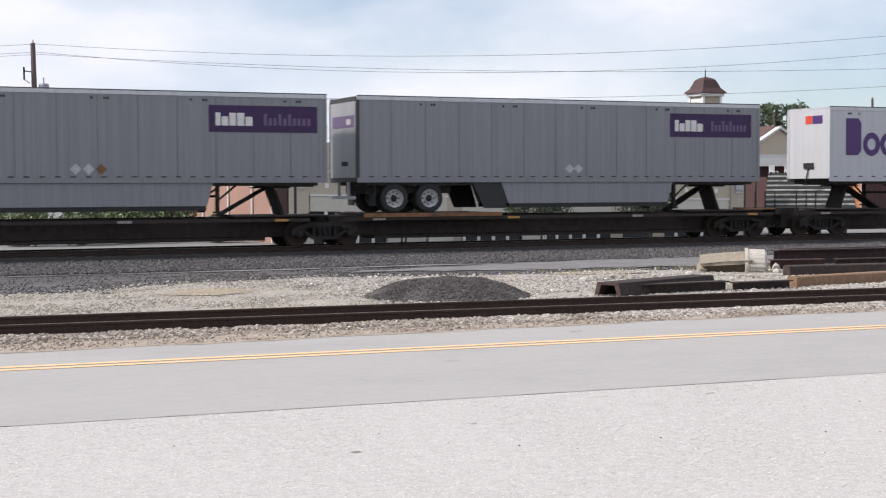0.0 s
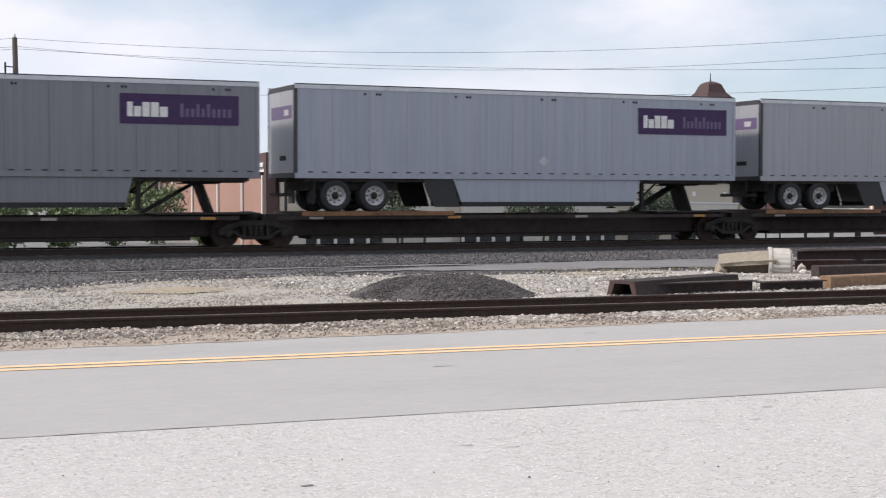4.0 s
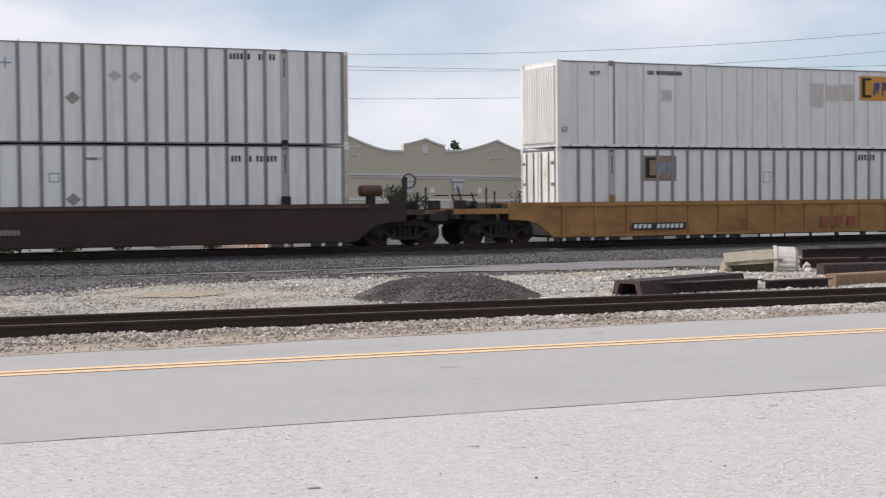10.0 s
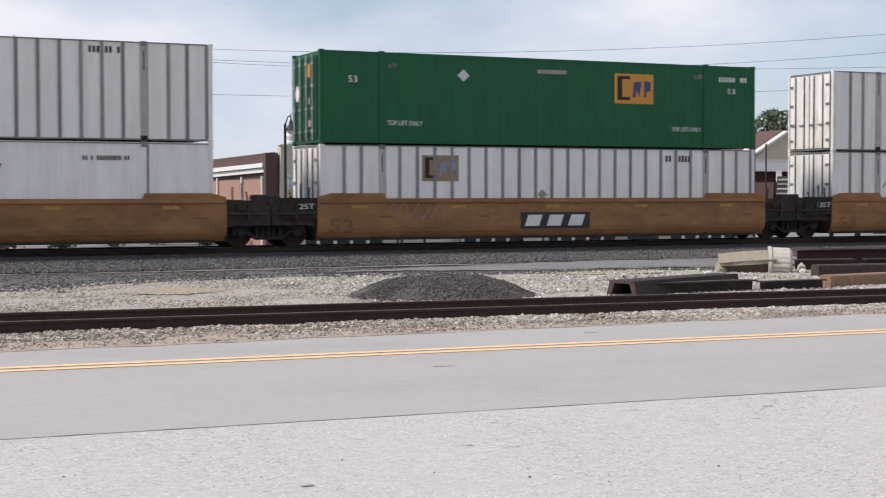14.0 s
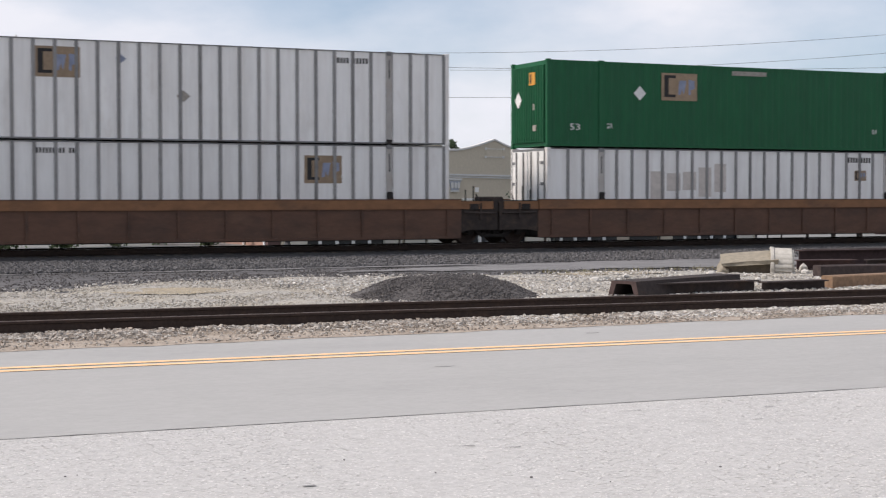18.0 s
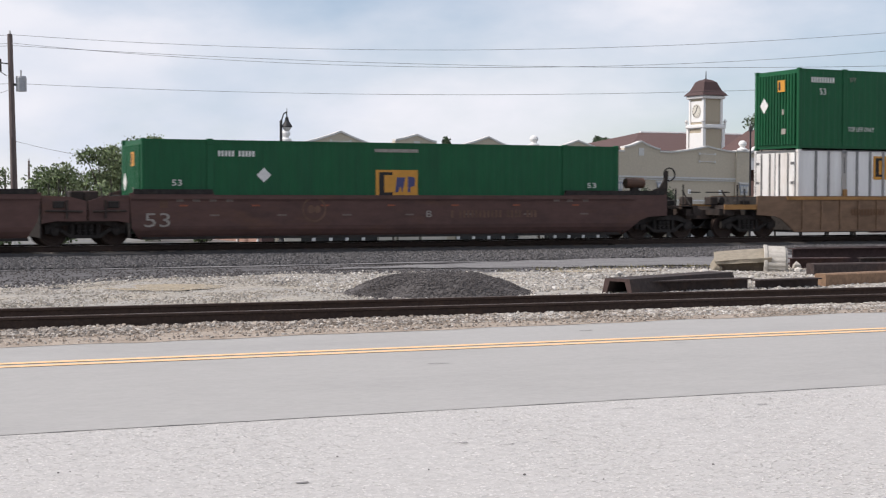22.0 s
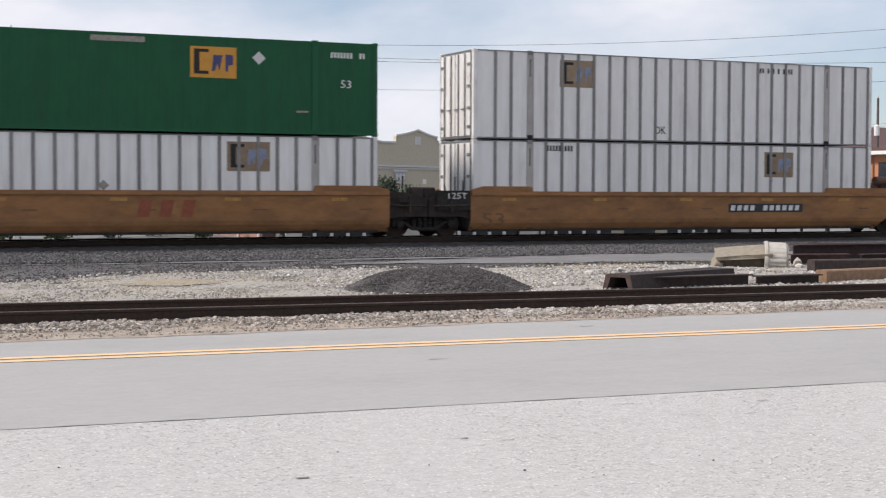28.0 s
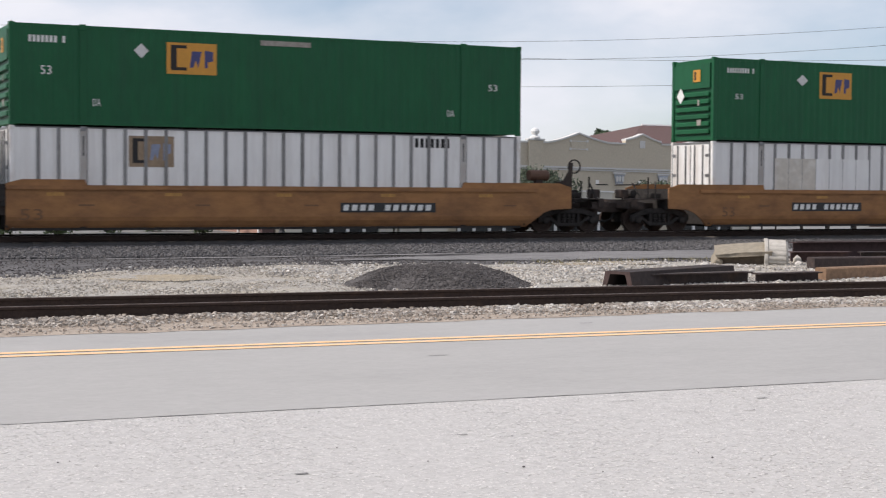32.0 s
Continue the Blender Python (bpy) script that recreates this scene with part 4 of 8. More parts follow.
beam("steel_beam", (22.5, 29.1), (24.0, 28.8), 0.3, 0.25, "red_steel", "short red-brown beam behind the concrete block", Z0)
beam("steel_beam", (24.7, 29.2), (32.0, 28.4), 0.26, 0.22, "rust_beam", "brown rusty beam lying on the yard", Z0)
beam("steel_beam", (24.0, 30.95), (34.0, 30.4), 0.34, 0.40, "red_steel", "deep red-brown rusty beam on the yard", Z0)
beam("steel_beam", (25.2, 32.2), (36.0, 32.0), 0.36, 0.37, "rust_beam", "deep dark rusty beam at the back of the yard", Z0)

# broken concrete block with a pipe collar, tipped towards the road
blk = thing("concrete_block", "broken pale concrete block with a round collar on the gravel", "concrete block", pose(20.22, 28.85, Z0 - 0.02, 13, 2, -33))
bm = prism(B(), [(-0.02, 0.29), (0.25, 0.315), (0.6, 0.335), (0.9, 0.375), (1.2, 0.40), (1.2, 0.50), (0.9, 0.475), (0.5, 0.43), (0.1, 0.385), (-0.08, 0.35)], -0.42, 0.42)
for v in bm.verts:
    v.co += Vector((noise.noise(v.co * 3), noise.noise(v.co * 3 + Vector((5, 0, 0))), 0)) * 0.05
part("slab", bm, "concrete", blk, "chipped overhanging slab")
bm = prism(B(), [(0.06, 0.0), (1.2, 0.0), (1.2, 0.39), (0.6, 0.33), (0.2, 0.30), (0.0, 0.275), (-0.1, 0.12)], -0.30, 0.36)
# Brown core, its colour darkened further for the shade beneath the slab
part("core", bm, "concrete_shaded", blk)
part("broken_end", soften(prism(B(), [(-0.16, 0.05), (0.06, 0.0), (0.12, 0.21), (-0.06, 0.25)], -0.40, 0.36), 0.03), "concrete", blk)
ring = [(0.30 * math.cos(a), 0.30 * math.sin(a)) for a in [2 * math.pi * i / 20 for i in range(20)]]
bm = prism(B(), [(y * 1.5, 0.28 + z * (0.95 if z < 0 else 1.25)) for y, z in ring], 1.08, 1.56, "x")
part("collar", soften(bm, 0.05, 2), "concrete_pale", blk, "pale rounded concrete collar")
arc = [2 * math.pi * (0.14 + 0.44 * i / 10) for i in range(11)]
hook = [(0.465 * math.cos(q), 0.28 + 0.395 * math.sin(q)) for q in arc] + [(0.43 * math.cos(q), 0.28 + 0.35 * math.sin(q)) for q in arc[::-1]]
part("lip", soften(prism(B(), hook, 1.03, 1.12, "x"), 0.015), "concrete_pale", blk)
rw = np.random.RandomState(21)
for k in range(9):
    x, y = rw.uniform(15.2, 23), rw.uniform(23.5, 28.5)
    bm = B()
    bmesh.ops.create_icosphere(bm, subdivisions=1, radius=rw.uniform(0.05, 0.13))
    for v in bm.verts:
        v.co *= rw.uniform(0.7, 1.2)
        v.co.z *= 0.7
    solid("stone", bm, "pale_stone", "pale loose stone on the gravel yard", "stone", pose(x, y, Z0 + 0.06), "loose stones in the yard")
for x, y, s in ((9.0, 22.2, 0.06), (21.7, 28.25, 0.10), (22.15, 28.4, 0.12), (22.9, 28.55, 0.09), (17.0, 22.3, 0.07), (19.4, 26.2, 0.08)):
    bm = B()
    bmesh.ops.create_icosphere(bm, subdivisions=1, radius=s)
    for v in bm.verts:
        v.co *= rw.uniform(0.7, 1.2)
    solid("stone", bm, "pile_stone" if x < 12 else "concrete_pale", "loose stone lying on the yard", "stone", pose(x, y, Z0 + s * 0.6), "loose stones in the yard")


def blades(name, n, xr, yr, h, material, label, seed):
    """Dry tufts: thin upright blades in one mesh."""
    r = np.random.RandomState(seed)
    vs, fs = [], []
    for i in range(n):
        cx, cy = r.uniform(*xr), r.uniform(*yr)
        if noise.noise((cx * 0.8, cy * 0.8, seed)) < 0.05:
            continue
        for j in range(5):
            a, hh = r.uniform(0, 6.28), h * r.uniform(0.4, 1.2)
            x, y = cx + r.normal() * 0.06, cy + r.normal() * 0.06
            z = height(x, y) + 0.02
            k = len(vs)
            vs += [(x - 0.008, y, z), (x + 0.008, y, z), (x + 0.05 * math.cos(a), y + 0.05 * math.sin(a), z + hh)]
            fs.append((k, k + 1, k + 2))
    return tagged(new(name, cloud_mesh(name, vs, fs, material)), label, "grass", kind="stuff")


blades("dry_grass", 170, (15, 22), (29.6, 30.8), 0.09, "weed", "dry grass along the service track", 9)


# ---- the town beyond the tracks ----
GZ = -0.66


def swell(a, b, n=7):
    """A slope between a valley and a peak: nearly straight, hollow towards the valley."""
    up = b[1] > a[1]
    return [(a[0] + (b[0] - a[0]) * i / n, a[1] + (b[1] - a[1]) * ((i / n) ** 1.35 if up else 1 - (1 - i / n) ** 1.35)) for i in range(n)]


def finial(parent, x, z, s=1.0, y=0.0, at=None):
    bm = B()
    lathe(bm, [(0.02, 0), (0.34 * s, 0), (0.34 * s, 0.10 * s), (0.2 * s, 0.16 * s), (0.15 * s, 0.24 * s), (0.24 * s, 0.32 * s), (0.27 * s, 0.44 * s), (0.22 * s, 0.56 * s), (0.1 * s, 0.64 * s), (0.01, 0.66 * s)], (x, y, z), 12)
    return part("finial", bm, "white_trim", parent)


shop = thing("shop_building", "long cream brick shop row with curved gables and pale trim", "shop building", pose(22.4, 68.0, 0, 0, 0.86, 0))
PEAKS = [((23.4, 4.10), (25.67, 4.74), (27.79, 4.09), 28.54), ((28.54, 4.44), (29.7, 4.73), (30.77, 4.40), 30.77), ((31.54, 4.17), (33.65, 4.74), (35.36, 4.18), 35.85), ((37.0, 4.2), (38.83, 4.72), (40.71, 4.27), 41.67), ((41.67, 4.48), (42.72, 4.80), (43.89, 4.42), 43.89), ((44.6, 4.30), (46.92, 4.66), (48.6, 4.42), 48.75)]
outline = [(22.4, 4.05)]
for a, p, b, e in PEAKS:
    outline += swell(a, p) + swell(p, b) + [b] + ([(e, b[1])] if e > b[0] else [])
    if e == 28.54:
        outline.append((28.54, 4.10))
    if e == 30.77:
        outline.append((30.77, 4.15))
    if e == 41.67:
        outline.append((41.67, 4.28))
    if e == 43.89:
        outline.append((43.89, 4.30))
outline += [(49.7, 4.42)]
clean = [outline[0]]
for q in outline[1:]:
    if q[0] > clean[-1][0] + 1e-4 or abs(q[1] - clean[-1][1]) > 1e-3:
        clean.append((max(q[0], clean[-1][0]), q[1]))
loc = [(x - 22.4, z) for x, z in clean]
bm = B()
for (xa, za), (xb, zb) in zip(loc, loc[1:]):
    if xb - xa > 1e-3:
        prism(bm, [(xa, -0.7), (xb, -0.7), (xb, zb), (xa, za)], 0.0, 0.35)
bmesh.ops.remove_doubles(bm, verts=bm.verts, dist=0.0005)
part("front_wall", bm, "cream", shop)
bm = B()
for (xa, za), (xb, zb) in zip(loc, loc[1:]):
    if xb - xa > 1e-3:
        prism(bm, [(xa, za + 0.004), (xb, zb + 0.004), (xb, zb + 0.09), (xa, za + 0.09)], -0.07, 0.42)
part("coping", bm, "trim", shop, "grey-white stone coping along the curved gables")
part("rear_block", box(B(), 0.2, 27.2, 0.36, 16.0, -0.7, 3.7), "cream", shop)
bm = box(B(), 0.0, 27.3, -0.10, -0.003, 2.93, 3.02)
box(bm, 0.0, 27.3, -0.06, -0.003, 2.83, 2.90)
part("cornice", bm, "trim", shop, "thin blue-grey cornice line")
for a, b, top in ((0.0, 1.0, 4.14), (13.45, 14.27, 4.3), (26.35, 27.3, 4.45)):
    p = part("pilaster", box(B(), a, b, -0.16, -0.004, -0.7, top), "cream", shop)
    part("pilaster_cap", soften(box(B(), a - 0.08, b + 0.08, -0.22, 0.2, top + 0.004, top + 0.10), 0.02), "trim", p)
    finial(shop, (a + b) / 2, top + 0.10, 0.85)
for x in (0.55, 6.35, 9.05, 13.85, 18.9, 21.6, 26.8):
    y1 = -0.165 if x in (0.55, 13.85, 26.8) else -0.004
    c = part("capital", prism(B(), [(x - 0.19, 2.20), (x + 0.19, 2.20), (x + 0.30, 2.68), (x - 0.30, 2.68)], y1 - 0.12, y1), "blue_grey", shop, "blue-grey carved pilaster capital")
    part("abacus", soften(box(B(), x - 0.36, x + 0.36, y1 - 0.17, y1, 2.684, 2.79), 0.015), "trim", c)
    for sx in (-0.17, 0.0, 0.17):
        part("leaf_carving", soften(prism(B(), [(x + sx - 0.06, 2.30), (x + sx + 0.06, 2.30), (x + sx + 0.08, 2.52), (x + sx, 2.62), (x + sx - 0.08, 2.52)], y1 - 0.165, y1 - 0.121), 0.012), "trim", c)
    part("collar_band", box(B(), x - 0.22, x + 0.22, y1 - 0.14, y1, 2.12, 2.195), "trim", c)
for x in (2.0, 4.6, 7.7, 10.3, 12.6, 15.4, 17.6, 20.2, 23.4, 25.4):
    part("tile_inset", box(B(), x - 0.10, x + 0.10, -0.025, -0.003, 2.12, 2.36), "white_trim", shop)
for x, z in ((3.27, 4.15), (11.25, 4.15), (16.43, 4.18), (24.5, 4.12)):
    f = part("gable_panel", box(B(), x - 0.45, x + 0.45, -0.03, -0.003, z - 0.22, z + 0.16), "cream", shop)
    bm = B()
    for sx in (-0.5, 0.5):
        for sz in (-0.24, 0.18):
            box(bm, x + sx - 0.06, x + sx + 0.06, -0.06, -0.032, z + sz - 0.06, z + sz + 0.06)
    box(bm, x - 0.44, x + 0.44, -0.045, -0.032, z + 0.15, z + 0.19), box(bm, x - 0.44, x + 0.44, -0.045, -0.032, z - 0.26, z - 0.22)
    part("panel_frame", bm, "trim", f)
for x, z in ((7.3, 4.25), (20.32, 4.3)):
    part("gable_vent", box(B(), x - 0.16, x + 0.16, -0.03, -0.003, z - 0.2, z + 0.2), "trim", shop)
# shop fronts: white fascia boards, dark glass, white posts
for a, b in ((1.1, 5.9), (6.8, 8.6), (9.5, 13.3), (14.4, 18.5), (19.3, 21.2), (22.0, 26.2)):
    part("fascia", box(B(), a, b, -0.09, -0.003, 0.95, 1.72), "shop_panel", shop, "pale fascia board over the shop front")
    part("fascia_lip", box(B(), a - 0.05, b + 0.05, -0.15, -0.004, 1.724, 1.80), "white_trim", shop)
    part("shop_glass", box(B(), a, b, -0.04, -0.003, -0.66, 0.945), "glass", shop, "dark shop window glass")
for x in (24.34, 25.21, 26.05, 26.9, 32.01, 32.86, 33.72, 34.55, 37.53, 38.36, 39.21, 40.1, 45.11, 46.02, 46.82, 47.67):
    part("window_post", box(B(), x - 22.4 - 0.08, x - 22.4 + 0.08, -0.12, -0.045, -0.66, 0.94), "white_trim", shop)
for a, b in ((22.81, 23.63), (27.64, 28.54), (28.69, 29.76), (29.91, 31.3), (35.36, 36.8), (48.41, 49.42)):
    part("base_panel", box(B(), a - 22.4, b - 22.4, -0.30, -0.17 if b - 22.4 < 1.3 or 12.9 < a - 22.4 < 14 or a > 48 else -0.05, -0.66, 0.6), "shop_panel", shop, "pale panel at the foot of the front")

# brick side wall running back from the corner
wing = thing("brick_building", "pink brick building with dark parapet and white cornice", "brick building", pose(22.2, 68.0, 0))
bm = prism(B(), [(0.35, -0.7), (24.4, -0.7), (24.4, 3.62), (0.35, 3.86)], 0.0, 0.16, "x")
part("parapet_wall", bm, "brick_dark", wing)
part("corner_return", box(B(), -0.45, 0.16, 0.0, 0.34, -0.7, 3.82), "brick_dark", wing, "dark brown brick corner")
part("back_block", prism(B(), [(0.36, -0.7), (24.3, -0.7), (24.3, 3.5), (0.36, 3.7)], 0.17, 12.0, "x"), "brick_dark", wing)
bm = prism(B(), [(1.0, 3.16), (24.5, 2.86), (24.5, 3.10), (1.0, 3.36)], -0.30, -0.004, "x")
prism(bm, [(1.0, 2.92), (24.5, 2.62), (24.5, 2.84), (1.0, 3.13)], -0.18, -0.004, "x")
part("cornice", bm, "white_trim", wing, "sloping white cornice")
ys = [1.6, 5.0, 9.4, 14.6, 19.0, 22.2, 24.3]
for a, b in zip(ys, ys[1:]):
    part("brick_panel", box(B(), -0.05, -0.003, a, b, -0.7, 2.6), "brick_pink", wing)
for y in ys:
    part("downpipe", rod(B(), (-0.12, y, -0.68), (-0.12, y, 2.75), 0.07), "white_trim", wing)
part("base_block", box(B(), -0.35, -0.06, 15.5, 16.6, -0.66, 0.3), "concrete_pale", wing)

# street lamp
lampp = thing("street_lamp", "black iron street lamp with a hooked arm and bell shade", "street lamp", pose(20.72, 62.0, GZ))
bm = lathe(B(), [(0.17, 0), (0.17, 0.3), (0.12, 0.4), (0.10, 1.0), (0.07, 1.1), (0.06, 5.45), (0.075, 5.5), (0.01, 5.6)], seg=10)
part("post", bm, "iron", lampp)
bm = B()
pts = [(0, 0, 5.25), (0.04, 0, 5.6), (0.12, 0, 5.85), (0.26, 0, 5.93), (0.27, 0, 5.7)]
for a, b in zip(pts, pts[1:]):
    rod(bm, a, b, 0.028)
rod(bm, (0.27, 0, 5.9), (0.27, 0, 6.1), 0.02, 0.008)
part("arm", bm, "iron", lampp)
part("shade", lathe(B(), [(0.03, 5.72), (0.07, 5.68), (0.09, 5.55), (0.12, 5.5), (0.24, 5.3), (0.23, 5.27)], (0.27, 0, 0), 14), "iron", lampp)
part("globe", lathe(B(), [(0.02, 5.1), (0.1, 5.12), (0.17, 5.2), (0.2, 5.27)], (0.27, 0, 0), 12), "bulb", lampp, "milky glass globe")

# clock tower
tower = thing("clock_tower", "square tan clock tower with white trim, low-x panels whitened as sunlit, bell-shaped brown roof", "clock tower", pose(79.55, 115.45, GZ, 0, 0, 3))
S = 0.98
part("shaft", box(B(), -S - 0.12, S + 0.12, -S - 0.12, S + 0.12, 0, 8.4), "tan_wall", tower)
part("clock_stage", box(B(), -S, S, -S, S, 8.85, 11.15), "tan_wall", tower)
part("ledge", soften(box(B(), -S - 0.36, S + 0.36, -S - 0.36, S + 0.36, 8.45, 8.82), 0.08), "white_trim", tower)
part("roof_cornice", soften(box(B(), -S - 0.3, S + 0.3, -S - 0.3, S + 0.3, 11.16, 11.45), 0.06), "white_trim", tower)
for sx in (-1, 1):
    for sy in (-1, 1):
        part("corner_post", box(B(), sx * S - 0.12, sx * S + 0.12, sy * S - 0.12, sy * S + 0.12, 8.83, 11.15), "white_trim", tower)
        part("corner_post", box(B(), sx * (S + 0.12) - 0.15, sx * (S + 0.12) + 0.15, sy * (S + 0.12) - 0.15, sy * (S + 0.12) + 0.15, 0, 8.44), "white_trim", tower)
        part("urn", lathe(B(), [(0.02, 8.82), (0.14, 8.83), (0.1, 8.95), (0.17, 9.1), (0.05, 9.3)], (sx * (S + 0.26), sy * (S + 0.26), 0), 8), "trim", tower)
bm = B()
prof = [(S + 0.47, 11.46), (S + 0.35, 11.62), (S + 0.05, 11.95), (S - 0.12, 12.35), (S - 0.28, 12.72), (S - 0.55, 12.9), (0.12, 13.0)]
rings = [[bm.verts.new((sx * r, sy * r, z)) for sx, sy in ((-1, -1), (1, -1), (1, 1), (-1, 1))] for r, z in prof]
for lo, hi in zip(rings, rings[1:]):
    for i in range(4):
        bm.faces.new((lo[i], lo[(i + 1) % 4], hi[(i + 1) % 4], hi[i]))
bm.faces.new(rings[0][::-1]), bm.faces.new(rings[-1])
part("roof", bm, "dome", tower, "bell-shaped brown roof")
part("spire", rod(B(), (0, 0, 13.0), (0, 0, 13.75), 0.06, 0.03), "iron", tower)
for face in range(2):
    turn = pose(0, 0, 0, 0, 0, -90 * face)
    for zc, hh, hw in ((10.0, 0.95, 0.82), (7.2, 0.85, 0.9)):
        bm = box(B(), -hw, hw, -S - 0.17 if zc < 8 else -S - 0.05, -S - 0.125 if zc < 8 else -S - 0.005, zc - hh, zc + hh)
        # Sunlight is put into the colour: low-x panels white, front panels tan
        part("wall_panel", bm, "tan_wall" if not face else "white_trim", tower, at=turn)
    if face:
        part("clock_face", lathe(B(), [(0.02, -S - 0.10), (0.62, -S - 0.10), (0.62, -S - 0.055), (0.02, -S - 0.055)], (0, 0, 10.05), 24, "y"), "shop_panel", tower, "pale round clock face", at=turn)
    bm = B()
    for k in range(12):
        a = math.pi * k / 6
        rod(bm, (0.47 * math.cos(a), -S - 0.115, 10.05 + 0.47 * math.sin(a)), (0.57 * math.cos(a), -S - 0.115, 10.05 + 0.57 * math.sin(a)), 0.03, seg=6)
    rod(bm, (0, -S - 0.12, 10.05), (0.2, -S - 0.12, 10.5), 0.03, seg=6), rod(bm, (0, -S - 0.12, 10.05), (-0.42, -S - 0.12, 9.7), 0.025, seg=6)
    if face:
        part("clock_marks", bm, "dark_paint", tower, at=turn)
    else:
        bm.free()


def hipped(parent, x0, x1, y0, y1, z0, z1, inset, name="roof", material="roof"):
    bm = B()
    ym = (y0 + y1) / 2
    v = [bm.verts.new(p) for p in ((x0, y0, z0), (x1, y0, z0), (x1, y1, z0), (x0, y1, z0), (x0 + inset, ym, z1), (x1 - inset, ym, z1))]
    for q in ((0, 1, 5, 4), (1, 2, 5), (2, 3, 4, 5), (3, 0, 4), (3, 2, 1, 0)):
        bm.faces.new([v[i] for i in q])
    return part(name, bm, material, parent)


def ridge_cap(parent, a, b):
    return part("ridge_cap", rod(B(), a, b, 0.14, seg=6), "white_trim", parent)


hall = thing("town_hall", "long hall with a red-brown hipped roof and tan walls", "hall", pose(0, 0, GZ))
part("wall", box(B(), 72.5, 104, 117, 133, 0, 6.1), "dark_red", hall)
part("eave_board", box(B(), 71.7, 104.8, 116.2, 133.8, 6.12, 6.41), "white_trim", hall)
hipped(hall, 71.5, 105, 116, 134, 6.42, 8.45, 7.0)
ridge_cap(hall, (78.5, 125, 8.47), (98, 125, 8.47))
house = thing("gabled_hall", "tan gabled hall front with white trim and red-brown roof", "hall", pose(-0.42, 0.17, GZ))
part("wall", box(B(), 73.9, 80.0, 100.4, 104.4, 0, 5.2), "dark_red", house)
part("eave_band", box(B(), 73.2, 80.6, 99.7, 100.3, 5.13, 5.4), "trim", house)
part("gable", prism(B(), [(73.5, 5.41), (80.2, 5.41), (76.85, 7.5)], 99.9, 100.2), "cream", house)
for a, b in (((73.1, 5.41), (76.85, 7.55)), ((80.7, 5.41), (76.85, 7.55))):
    part("rake_board", prism(B(), [a, b, (b[0], b[1] + 0.2), (a[0], a[1] + 0.2)], 99.6, 100.3), "trim", house)
part("frieze", box(B(), 73.5, 79.9, 99.5, 100.3, 4.42, 5.12), "white_trim", house, "white porch awning")
bm = prism(B(), [(73.0, 5.55), (76.85, 7.84), (80.8, 5.55), (80.5, 5.42), (76.85, 7.6), (73.3, 5.42)], 100.35, 104.5)
part("roof", bm, "roof", house)
right = thing("brick_hall", "broad red-brown roofed hall with brick walls and white eaves", "hall", pose(0, 0, GZ))
part("wall", box(B(), 96, 140, 132, 150, 0, 6.0), "brick_pink", right)
hipped(right, 105.5, 142, 129, 153, 6.3, 10.0, 5.0)
hipped(right, 92, 111, 126, 146, 6.5, 8.9, 6.0, "side_roof")
part("eave_board", box(B(), 105.2, 142, 128.7, 129.0, 5.9, 6.3), "white_trim", right)
ridge_cap(right, (110.5, 141, 10.02), (137, 141, 10.02))
part("metal_roof", prism(B(), [(99.5, 8.0), (111.0, 8.0), (108.5, 9.3), (101.5, 9.3)], 147, 149), "white_trim", right, "pale metal roof behind")
for k in range(6):
    w = part("window", box(B(), 107 + 3.2 * k, 108.6 + 3.2 * k, 131.9, 131.995, 3.2, 5.2), "glass", right)
    part("window_frame", box(B(), 106.85 + 3.2 * k, 108.75 + 3.2 * k, 131.93, 131.99, 3.05, 3.19), "white_trim", w)

BOARD = []


def shared_board():
    if not BOARD:
        BOARD.append(to_mesh("board", box(B(), -0.096, 0.096, -0.02, 0.02, 0.0, 2.92), "dark_red"))
    return BOARD[0]


# bleachers beside the shop row
ble = thing("bleachers", "grey metal bleachers in rising tiers behind the tracks", "bleachers", pose(50.1, 66.6, GZ, 0, 0, -37))
for k in range(10):
    z = 0.84 + 0.27 * k
    part("bench", soften(box(B(), 0.02 * k, 5.2 - 0.05 * k, 0.5 * k, 0.5 * k + 0.3, z, z + 0.11), 0.02), "worn_bench", ble)
    part("riser", box(B(), 0.02 * k, 5.2 - 0.05 * k, 0.5 * k + 0.31, 0.5 * k + 0.34, z - 0.05, z + 0.25), "bleacher_dark", ble)
for x in (0.3, 1.7, 3.1, 4.5):
    part("support", prism(B(), [(0.0, 0.0), (4.7, 0.0), (4.7, 3.0), (0.0, 0.6)], x - 0.04, x + 0.04, "x"), "under", ble)
for k in range(4):
    ch = thing("garden_chair", "white garden chair on the porch of the gabled hall", "chair", pose(73.9 + 1.5 * k, 97.4, GZ + 3.5, 0, 0, 30 * k), "white porch chairs")
    part("seat", soften(box(B(), -0.28, 0.28, -0.28, 0.28, 0.42, 0.47), 0.02), "white_trim", ch)
    part("backrest", soften(box(B(), -0.28, 0.28, 0.23, 0.28, 0.48, 0.95), 0.02), "white_trim", ch)
    for sx in (-0.24, 0.24):
        for sy in (-0.24, 0.24):
            part("leg", box(B(), sx - 0.03, sx + 0.03, sy - 0.03, sy + 0.03, 0.0, 0.415), "white_trim", ch)
part("porch_deck", box(B(), 73.0, 81.0, 96.4, 99.45, 0.0, 3.5), "dark_red", house, "dark red raised porch")
